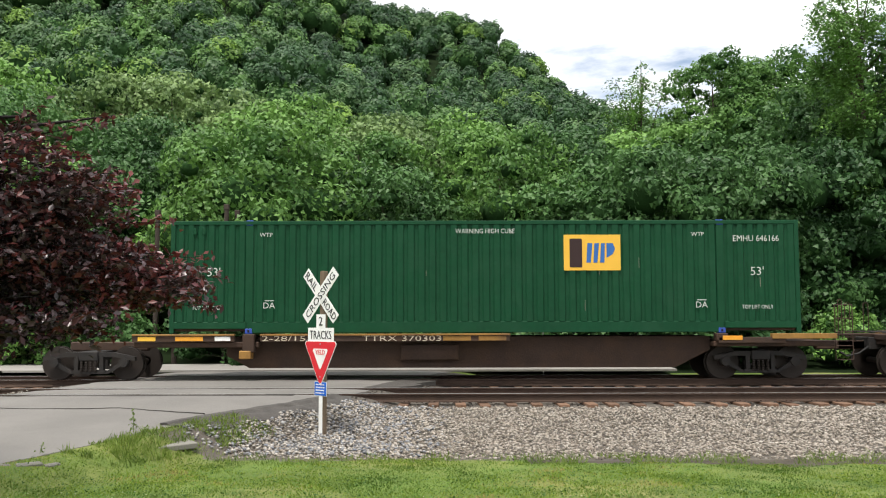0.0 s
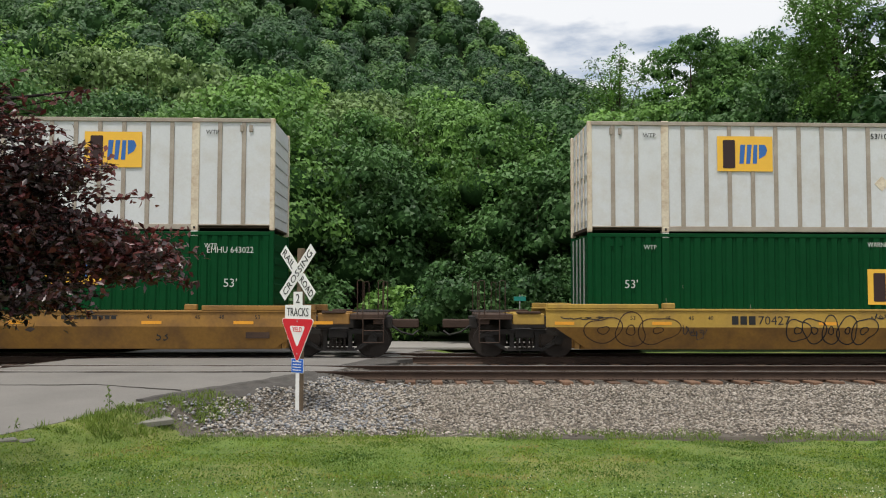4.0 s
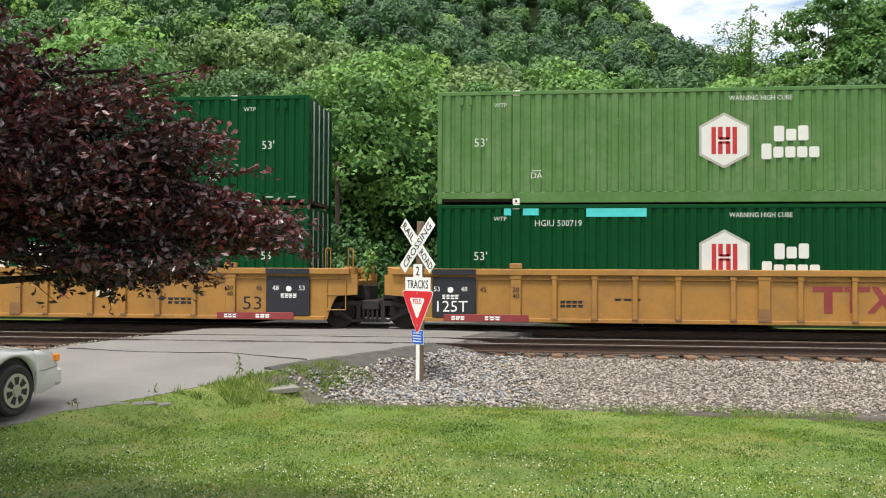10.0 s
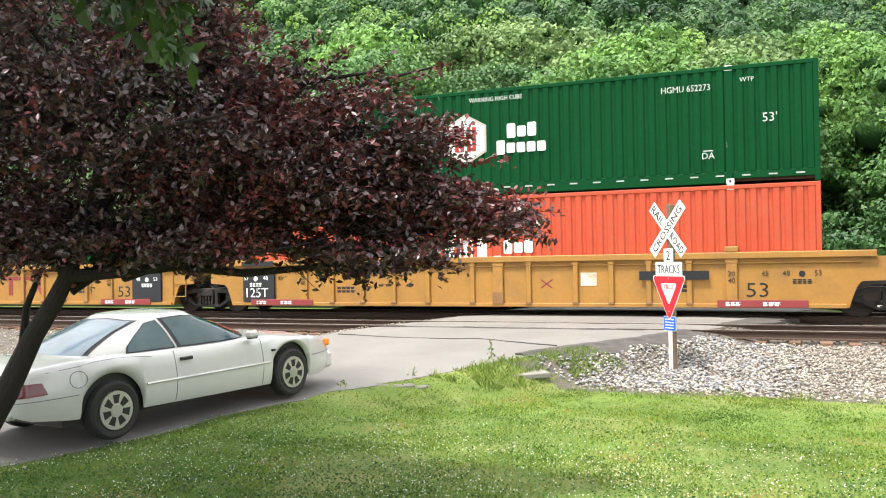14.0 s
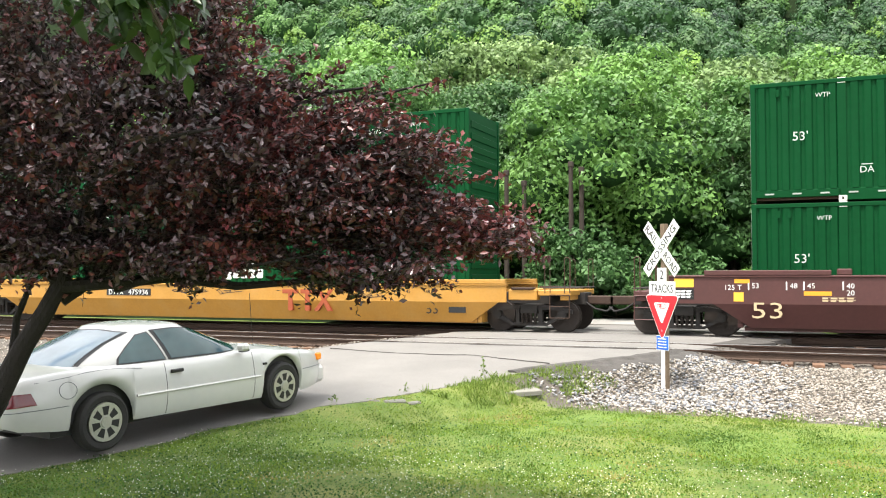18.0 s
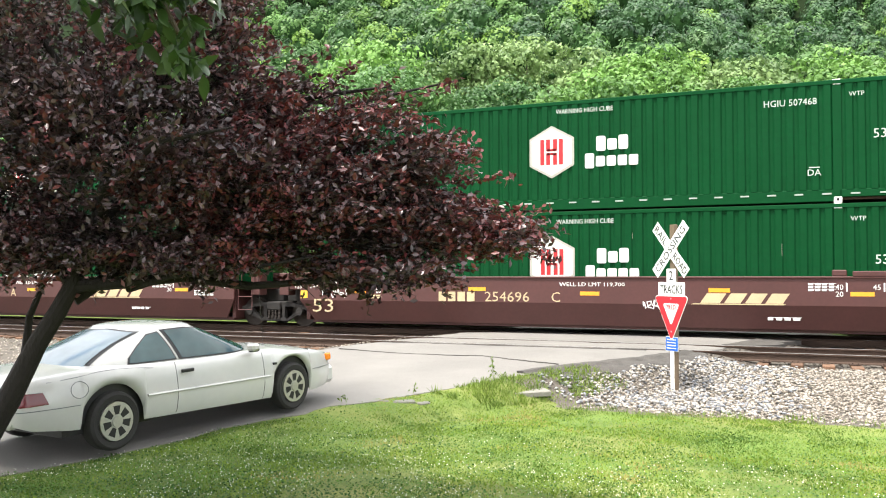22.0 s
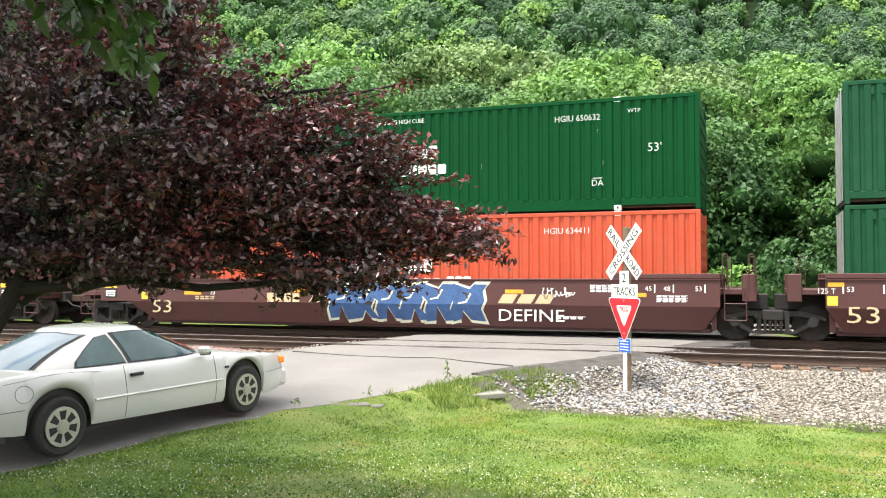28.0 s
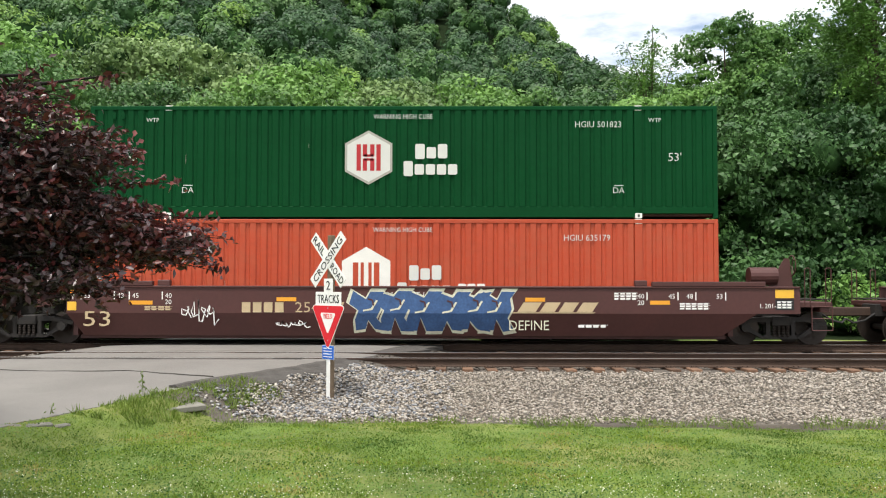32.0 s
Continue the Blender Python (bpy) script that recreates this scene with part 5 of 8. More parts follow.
def corrugated(bm, x0, x1, z0, z1, y, depth=0.036, pitch=0.279, back=0.05):
    """A pressed wall that looks to -y: flat outer ribs, sloping flanks, flat inner ribs."""
    n = max(1, round((x1 - x0) / pitch))
    p = (x1 - x0) / n
    line = []
    for i in range(n):
        x = x0 + i * p
        line += [(x, y + depth), (x + p * 0.25, y + depth), (x + p * 0.38, y), (x + p * 0.87, y)]
    line.append((x1, y + depth))
    front = [(bm.verts.new((x, yy, z0)), bm.verts.new((x, yy, z1))) for x, yy in line]
    for (a, b), (c, d) in zip(front, front[1:]):
        bm.faces.new((a, c, d, b))
    rear = [bm.verts.new((x, y + back + depth, z)) for x, z in ((x0, z0), (x0, z1), (x1, z1), (x1, z0))]
    bm.faces.new(rear)


def hexagon(parent, x, z, y):
    """A white six-sided badge with red bars."""
    r = 0.70
    bm = plate(bmesh.new(), [(x + 0.61 * sx, z + r * sz) for sx, sz in ((0, -1), (1, -0.52), (1, 0.52), (0, 1), (-1, 0.52), (-1, -0.52))], y - 0.006, y)
    part("badge_rim", bm, BADGE_RIM, parent, "grey rim of the badge")
    bm = plate(bmesh.new(), [(x + 0.55 * sx, z + r * 0.9 * sz) for sx, sz in ((0, -1), (1, -0.52), (1, 0.52), (0, 1), (-1, 0.52), (-1, -0.52))], y - 0.009, y - 0.006)
    part("badge", bm, BADGE_WHITE, parent, "white six-sided badge")
    for x0, x1, z0, z1 in ((-0.31, -0.20, -0.34, 0.34), (-0.15, -0.04, 0.03, 0.34), (-0.15, -0.04, -0.34, -0.03), (0.04, 0.15, 0.03, 0.34), (0.04, 0.15, -0.34, -0.03), (0.20, 0.31, -0.34, 0.34), (-0.12, 0.12, 0.02, 0.08), (-0.12, 0.12, -0.08, -0.02)):
        part("badge_bar", box(bmesh.new(), x + x0, x + x1, y - 0.013, y - 0.009, z + z0, z + z1), RED_PAINT, parent, "red bar of the badge")


def house_badge(parent, x, z, y):
    bm = plate(bmesh.new(), [(x - 0.62, z - 0.62), (x + 0.62, z - 0.62), (x + 0.62, z + 0.34), (x, z + 0.70), (x - 0.62, z + 0.34)], y - 0.006, y)
    part("badge", bm, CASTING, parent, "white house-shaped badge")
    for x0, x1, z0, z1 in ((-0.34, -0.20, -0.40, 0.30), (-0.14, -0.06, -0.40, 0.30), (0.06, 0.14, -0.40, 0.30), (0.20, 0.34, -0.40, 0.30)):
        part("badge_bar", box(bmesh.new(), x + x0, x + x1, y - 0.011, y - 0.006, z + z0, z + z1), ORANGE, parent, "orange bar of the badge")


def rounded_plate(x0, x1, z0, z1, y, cut=0.03):
    """A flat block with its corners cut."""
    k = cut
    return plate(bmesh.new(), [(x0 + k, z0), (x1 - k, z0), (x1, z0 + k), (x1, z1 - k), (x1 - k, z1), (x0 + k, z1), (x0, z1 - k), (x0, z0 + k)], y - 0.006, y)


def wordmark(parent, x, z, y, mat=None):
    """Two rows of plain white shapes in place of a brand's name."""
    mat = mat or BADGE_WHITE
    for row, (x0, zc, n, w) in enumerate(((x + 0.30, z + 0.22, 3, 0.29), (x, z - 0.22, 5, 0.285))):
        for k in range(n):
            bm = rounded_plate(x0 + k * w, x0 + k * w + w * 0.84, zc - (0.20 if (row, k) in ((0, 0), (1, 0)) else 0.18 - 0.02 * row), zc + (0.19 if k == 0 or row == 0 and k != 1 else 0.11), y)
            part("wordmark_block", bm, mat, parent, "white block of the painted mark")


def panel_logo(parent, x, z, y, blue=LOGO_BLUE):
    part("logo_panel", box(bmesh.new(), x, x + 1.46, y - 0.006, y, z - 0.92, z), LOGO_YELLOW, parent, "yellow panel")
    q = y - 0.011
    part("logo_block", rounded_plate(x + 0.15, x + 0.47, z - 0.84, z - 0.10, q + 0.004, 0.02), LOGO_BLACK, parent, "black block of the logo")
    for pts in (((0.58, -0.72), (0.69, -0.72), (0.74, -0.22), (0.61, -0.22)), ((0.76, -0.72), (0.86, -0.72), (0.91, -0.22), (0.79, -0.22)), ((0.93, -0.72), (1.04, -0.72), (1.06, -0.22), (0.96, -0.22)),
                ((1.10, -0.60), (1.26, -0.50), (1.32, -0.36), (1.26, -0.22), (1.10, -0.22))):
        part("logo_bar", plate(bmesh.new(), [(x + a, z + b) for a, b in pts], q, q + 0.004), blue, parent, "blue shape of the logo")


def container(label, mat, mats="", number="", number_at=13.1, logo="", group="containers on the train", tape=0, dashes=False, casting=None, marks=True, doors="left", logo_top=2.52, hide_low=False, scrapes=0, text=None):
    c = thing("container", label, "container", group)
    y = -HALF
    casting = casting or CASTING
    text = text or TEXT_WHITE
    if mats == "white":
        for x0, x1 in ((0.12, 1.94), (2.14, 14.02), (14.22, 16.03)):
            part("side_panel", shared(f"flat_side{x0}", lambda bm: box(bm, x0, x1, y + 0.03, y + 0.06, 0.16, 2.80), mat), None, c)
        part("side_panel", shared("flat_far", lambda bm: box(bm, 0.1, 16.05, HALF - 0.05, HALF - 0.02, 0.16, 2.80), mat), None, c)
        k = 0
        x = 0.666
        while x < 15.9:
            if abs(x - 2.04) > 0.2 and abs(x - 14.12) > 0.2:
                part("rib", shared("rib", lambda bm: box(bm, -0.055, 0.055, y + 0.005, y + 0.03, 0.15, 2.80, 0.006), RIB_GREY), None, c, "grey metal rib" if k == 0 else "", m=pose(x, 0, 0))
                k += 1
            x += 0.612
        post = POST_CREAM
    else:
        for x0, x1 in ((0.10, 1.93), (2.13, 14.02), (14.22, 16.05)):
            part("side_panel", shared(f"side{x0}", lambda bm: corrugated(bm, x0, x1, 0.30, 2.80, y), mat), None, c)
        part("side_panel", shared("side_far", lambda bm: box(bm, 0.1, 16.05, HALF - 0.06, HALF - 0.02, 0.16, 2.80), mat), None, c)
        post = mat
    for s in (0, 1):
        x0 = 0.0 if s == 0 else LONG - 0.12
        for q in (-1, 1):
            part("corner_post", shared("corner_post", lambda bm: box(bm, 0, 0.12, -0.06, 0.06, 0.0, TALL, 0.012), post), None, c, m=pose(x0, q * (HALF - 0.06), 0))
        xm = 2.03 if s == 0 else LONG - 2.03
        part("lift_post", shared("lift_post", lambda bm: box(bm, -0.10, 0.10, -0.05, 0.06, 0.12, TALL - 0.1, 0.01), post), None, c, m=pose(xm, y + 0.055, 0))
        for z in (0.0, TALL - 0.12):
            cas = part("casting", shared("casting", lambda bm: box(bm, -0.09, 0.09, -0.08, 0.09, 0, 0.13, 0.008), casting), None, c, "white corner casting" if casting is CASTING else "painted corner casting", m=pose(xm, y + 0.075, z))
            # black plate stands in for the dark inside the casting's opening
            part("casting_hole", shared("casting_hole", lambda bm: box(bm, -0.025, 0.025, -0.003, 0.01, 0.035, 0.10), DARK_HOLE), None, cas, m=pose(0, -0.081, 0))
            part("casting", shared("casting_plain", lambda bm: box(bm, -0.09, 0.09, -0.08, 0.09, 0, 0.12, 0.008), post), None, c, m=pose(xm, HALF - 0.09, z))
    for q in (-1, 1):
        part("top_rail", shared("top_rail", lambda bm: box(bm, 0.1, LONG - 0.1, -0.04, 0.04, 2.79, 2.89, 0.01), post if mats != "white" else RIB_GREY), None, c, m=pose(0, q * (HALF - 0.03), 0))
        part("bottom_rail", shared("bottom_rail", lambda bm: (box(bm, 2.1, LONG - 2.1, -0.05, 0.05, 0.02, 0.30 if mats != "white" else 0.16, 0.012), box(bm, 0.1, 2.0, -0.05, 0.05, 0.12, 0.30 if mats != "white" else 0.16, 0.012), box(bm, LONG - 2.0, LONG - 0.1, -0.05, 0.05, 0.12, 0.30 if mats != "white" else 0.16, 0.012)), post if mats != "white" else RIB_GREY), None, c, m=pose(0, q * (HALF - 0.055), 0))
    part("roof", shared("roof", lambda bm: box(bm, 0.05, LONG - 0.05, -HALF + 0.06, HALF - 0.06, 2.80, 2.865), mat), None, c)
    part("floor", shared("floor", lambda bm: box(bm, 0.05, LONG - 0.05, -HALF + 0.1, HALF - 0.1, 0.06, 0.16), RUST_DARK), None, c)
    # closed front end with pressed ribs, and doors with locking bars on the other end
    def front(bm):
        box(bm, LONG - 0.07, LONG - 0.03, -HALF + 0.1, HALF - 0.1, 0.1, 2.84)
    around = Matrix.Translation((LONG, 0, 0)) @ Matrix.Rotation(math.pi, 4, "Z") if doors == "right" else Matrix.Identity(4)
    fp = part("front_panel", shared("front_panel" + mats, front, mat), None, c, m=around)
    for z in np.arange(0.35, 2.5, 0.34):
        part("end_rib", shared("end_rib", lambda bm: box(bm, LONG - 0.035, LONG - 0.004, -HALF + 0.22, HALF - 0.22, 0, 0.19, 0.012), mat), None, fp, m=pose(0, 0, z))
    for q in (-1, 1):
        d = part("door", shared("door", lambda bm: (box(bm, 0.03, 0.07, 0.01, HALF - 0.12, 0.14, 2.78), [box(bm, 0.008, 0.03, 0.12, HALF - 0.24, z, z + 0.4, 0.008) for z in (0.3, 0.9, 1.5, 2.1)]), mat), None, c, m=around if q > 0 else around @ Matrix.Diagonal((1, -1, 1, 1)))
        for off in (0.25, 0.8):
            part("locking_bar", shared("locking_bar", lambda bm: tube(bm, [(-0.01, 0, 0.12), (-0.01, 0, 2.8)], 0.022, 6), GALV if mats != "white" else POST_CREAM), None, d, m=pose(0, off, 0))
    if marks == "few":
        letters("WARNING HIGH CUBE", 8.08, y - 0.002, 2.62, 0.12, text, c, 1.52)
    elif marks:
        letters("WTP", 1.62 if marks != "lift" else 2.45, y - 0.002, 2.53, 0.105, text, c)
        letters("WTP", 14.55 if marks != "lift" else 13.55, y - 0.002, 2.53, 0.105, text, c)
        if marks == "lift":
            for xx in (0.98, 15.05):
                letters("TOP LIFT ONLY", xx, y - 0.002, 0.66, 0.10, text, c, 0.8)
        if mats != "white":
            letters("WARNING HIGH CUBE", 8.08, y - 0.002, 2.62, 0.12, text, c, 1.52)
            letters("53'", 1.12, y - 0.002, 1.58, 0.22, text, c)
            letters("53'", 15.06, y - 0.002, 1.58, 0.22, text, c)
            letters("DA", 2.55, y - 0.002, 0.72, 0.15, text, c)
            letters("DA", 13.62, y - 0.002, 0.72, 0.15, text, c)
            for xx in (2.55, 13.62):
                part("arrow_bar", box(bmesh.new(), xx - 0.12, xx + 0.12, y - 0.006, y, 0.83, 0.85), text, c)
        for k, xx in enumerate((0.62, 0.85)):
            part("vent", shared("vent", lambda bm: box(bm, -0.045, 0.045, y - 0.012, y + 0.004, 2.54, 2.72, 0.01), mat if mats != "white" else RIB_GREY), None, c, m=pose(xx if number_at > 8 else LONG - xx, 0, 0))
    if number:
        letters(number, number_at, y - 0.002, 2.42 if mats != "white" else 2.5, 0.155, text, c, 1.18)
    if logo == "hex":
        hexagon(c, 7.2, 1.56, y)
        wordmark(c, 8.10, 1.50, y)
    elif logo == "house":
        house_badge(c, 7.15, 1.48, y)
        wordmark(c, 7.95, 1.30, y)
        for k in range(3):
            part("wordmark_block", rounded_plate(9.5 + 0.24 * k, 9.71 + 0.24 * k, 0.92, 1.24, y), CASTING, c, "white block of the painted mark")
    elif logo.startswith("panel"):
        panel_logo(c, float(logo[5:]), logo_top, y if mats != "white" else y + 0.003)
    if dashes:
        for k in range(26):
            part("reflector", shared("dash", lambda bm: box(bm, -0.10, 0.10, y - 0.006, y + 0.002, 0.185, 0.22), REFLECTOR_DULL), None, c, m=pose(0.42 + k * 0.612, 0, 0))
    r = random.Random(int(sum(map(ord, number + label))))
    for k in range(scrapes):
        xx, zz = r.uniform(0.6, 15.5), r.uniform(0.5, 2.2)
        part("scrape", box(bmesh.new(), xx, xx + 0.008, y - 0.002, y + 0.001, zz, zz + r.uniform(0.08, 0.28)), RIB_GREY, c)
    return c


def truck(parent, x, sheltered=False):
    """Side frames, bolster and springs of a two-axle truck, with its wheelsets; centred at x."""
    def frame_side(bm):
        for y in (-1.02, 1.02):
            plate(bm, [(-1.18, 0.50), (-0.62, 0.60), (0.62, 0.60), (1.18, 0.50), (1.18, 0.60), (0.62, 0.72), (-0.62, 0.72), (-1.18, 0.60)], y - 0.07, y + 0.07)
            plate(bm, [(-0.42, 0.17), (0.42, 0.17), (0.42, 0.26), (-0.42, 0.26)], y - 0.08, y + 0.08)
            for s in (-1, 1):
                bar = [(s * 0.36, 0.17), (s * 0.48, 0.17), (s * 1.02, 0.46), (s * 1.02, 0.54), (s * 0.90, 0.54)]
                plate(bm, bar if s > 0 else bar[::-1], y - 0.07, y + 0.07)
                post = [(s * 0.27, 0.24), (s * 0.37, 0.24), (s * 0.37, 0.62), (s * 0.27, 0.62)]
                plate(bm, post if s > 0 else post[::-1], y - 0.075, y + 0.075)
            for s in (-1, 1):
                tube(bm, [(s * 0.89, y - 0.11, 0.46), (s * 0.89, y + 0.09, 0.46)], 0.12, 12)
        box(bm, -0.24, 0.24, -1.15, 1.15, 0.50, 0.74, 0.02)
    part("truck_frame", shared("truck_frame", frame_side, TRUCK), None, parent, "grimy cast side frames", m=pose(x, 0, 0))
    for y in (-1.10, 1.10):
        def springs(bm):
            line, wide = [(0, y, 0.22)], [0.03]
            for k in range(6):
                line += [(0, y, 0.235 + k * 0.043), (0, y, 0.245 + k * 0.043), (0, y, 0.260 + k * 0.043)]
                wide += [0.034, 0.052, 0.034]
            tube(bm, line + [(0, y, 0.50)], wide + [0.03], 8)
        for i in range(4):
            part("spring", shared(f"spring{y}", springs, WHEEL), None, parent, m=pose(x - 0.18 + 0.12 * i, 0, 0))
    made = []
    for s in (-0.89, 0.89):
        def wheels(bm):
            for y in (-0.76, 0.76):
                o = 1 if y > 0 else -1
                drum(bm, 0, 0, 0.42, y - 0.06, y + 0.06, 28)
                drum(bm, 0, 0, 0.455, y - o * 0.09 if o > 0 else y + 0.06, y - o * 0.06 if o > 0 else y + 0.09, 28)
                drum(bm, 0, 0, 0.13, y - 0.09, y + 0.13 if o > 0 else y + 0.09, 12)
                for k in range(3):
                    a = k * 2.094
                    box(bm, math.cos(a) * 0.25 - 0.03, math.cos(a) * 0.25 + 0.03, y + o * 0.06 - 0.006, y + o * 0.06 + 0.006, math.sin(a) * 0.25 - 0.03, math.sin(a) * 0.25 + 0.03)
            drum(bm, 0, 0, 0.08, -0.98, 0.98, 10)
        w = part("wheelset", shared("wheelset", wheels, WHEEL), None, parent, "steel wheels on an axle")
        w["spot"] = x + s
        made.append(w)
    return made


def grab(parent, x, z0, z1, mat, w=0.16, y=-1.36):
    bm = bmesh.new()
    tube(bm, [(x, y, z0), (x, y, z1 - 0.03), (x + 0.03, y, z1), (x + w - 0.03, y, z1), (x + w, y, z1 - 0.03), (x + w, y, z0)], 0.013, 6)
    part("grab_iron", bm, mat, parent)


def ladder(parent, x0, x1, z0, z1, n, mat, y=-1.42):
    bm = bmesh.new()
    for x in (x0, x1):
        tube(bm, [(x, y, z0), (x, y, z1)], 0.014, 6)
    for k in range(n):
        z = z0 + (z1 - z0) * k / max(1, n - 1)
        tube(bm, [(x0, y, z), (x1, y, z)], 0.013, 6)
    part("ladder", bm, mat, parent)


def coupler_end(parent, side, mat, brake=False, grime=None, iron=None):
    """Platform, draft gear, coupler, hoses and grab irons past the well; side is -1 or 1."""
    grime, iron = grime or TRUCK, iron or mat
    f = (lambda a: LONG + a) if side > 0 else (lambda a: -a)
    def xs2(a, b):
        return (f(a), f(b)) if f(a) < f(b) else (f(b), f(a))
    part("end_platform", box(bmesh.new(), *xs2(1.95, 2.85), -1.36, 1.36, 0.98, 1.12, 0.015), mat, parent)
    part("end_sill", box(bmesh.new(), *xs2(0.4, 3.0), -0.38, 0.38, 0.72, 1.05, 0.02), grime, parent)
    part("coupler", box(bmesh.new(), *xs2(2.95, 3.72), -0.11, 0.11, 0.72, 0.96, 0.03), RUST_DARK, parent, "rusty knuckle coupler")
    part("cross_bearer", box(bmesh.new(), *xs2(2.55, 2.80), -1.32, 1.32, 0.86, 1.00, 0.015), mat, parent)
    bm = bmesh.new()
    tube(bm, [(f(2.9), -0.32, 0.86), (f(3.25), -0.34, 0.62), (f(3.55), -0.28, 0.55), (f(3.7), -0.2, 0.66)], 0.028, 6)
    part("air_hose", bm, TYRE, parent)
    for a, b in ((2.15, 0), (2.68, 0)):
        grab(parent, min(f(a), f(a + 0.14)), 1.05, 1.98, iron, 0.14)
        grab(parent, min(f(a), f(a + 0.14)), 1.05, 1.98, iron, 0.14, 1.36)
    ladder(parent, *xs2(2.30, 2.82), 0.40, 1.0, 3, iron)
    for yy in (-1.0, -0.4, 0.4, 1.0):
        part("pipe", tube(bmesh.new(), [(f(2.0), yy, 1.18), (f(2.95), yy, 1.18)], 0.02, 6), grime, parent)
    if brake:
        bm = bmesh.new()
        tube(bm, [(f(1.0), -0.55, 1.78), (f(1.72), -0.55, 1.78)], 0.23, 16)
        part("air_reservoir", bm, mat, parent, "round air tank")
        bm = bmesh.new()
        plate(bm, [(f(1.5), 1.45), (f(2.2), 1.45), (f(2.1), 2.25), (f(1.98), 2.25)] if side > 0 else [(f(2.2), 1.45), (f(1.5), 1.45), (f(1.98), 2.25), (f(2.1), 2.25)], -0.5, -0.44)
        part("brake_stand", bm, mat, parent)
        bm = bmesh.new()
        cx = f(2.16)
        tube(bm, [(cx, -0.5 + 0.27 * math.cos(k * 0.524), 2.06 + 0.27 * math.sin(k * 0.524)) for k in range(13)], 0.018, 6)
        for k in range(3):
            tube(bm, [(cx, -0.5, 2.06), (cx, -0.5 + 0.27 * math.cos(k * 2.09), 2.06 + 0.27 * math.sin(k * 2.09))], 0.012, 5)
        part("brake_wheel", bm, mat, parent, "hand brake wheel")


def joint_end(parent, side, mat):
    """The shared end where two wells ride on one truck."""
    f = (lambda a: LONG + a) if side > 0 else (lambda a: -a)
    def xs2(a, b):
        return (f(a), f(b)) if f(a) < f(b) else (f(b), f(a))
    part("end_platform", box(bmesh.new(), *xs2(0.35, 1.30), -1.30, 1.30, 1.12, 1.26, 0.015), mat, parent)
    part("end_sill", box(bmesh.new(), *xs2(0.2, 1.55), -0.45, 0.45, 0.74, 1.12, 0.02), TRUCK, parent)
    part("end_housing", box(bmesh.new(), *xs2(0.95, 1.28), -1.34, -0.95, 0.95, 1.62, 0.02), mat, parent)
    part("end_housing", box(bmesh.new(), *xs2(0.95, 1.28), 0.95, 1.34, 0.95, 1.62, 0.02), mat, parent)
    if side > 0:
        for a in (0.5, 1.1):
            grab(parent, f(a), 1.25, 2.1, mat, 0.13)
            grab(parent, f(a), 1.25, 2.1, mat, 0.13, 1.3)
        ladder(parent, f(0.55), f(1.05), 0.50, 1.3, 3, mat)
    else:
        grab(parent, f(0.9), 1.25, 2.1, mat, 0.13, 1.3)


def floor_and_ends(parent, mat):
    part("well_floor", box(bmesh.new(), -0.2, LONG + 0.2, -1.22, 1.22, 0.22, 0.32), mat, parent)
    for s in (-1, 1):
        x = -0.35 if s < 0 else LONG + 0.23
        part("bulkhead", box(bmesh.new(), x, x + 0.12, -1.27, 1.27, 0.24, 1.12), mat, parent)


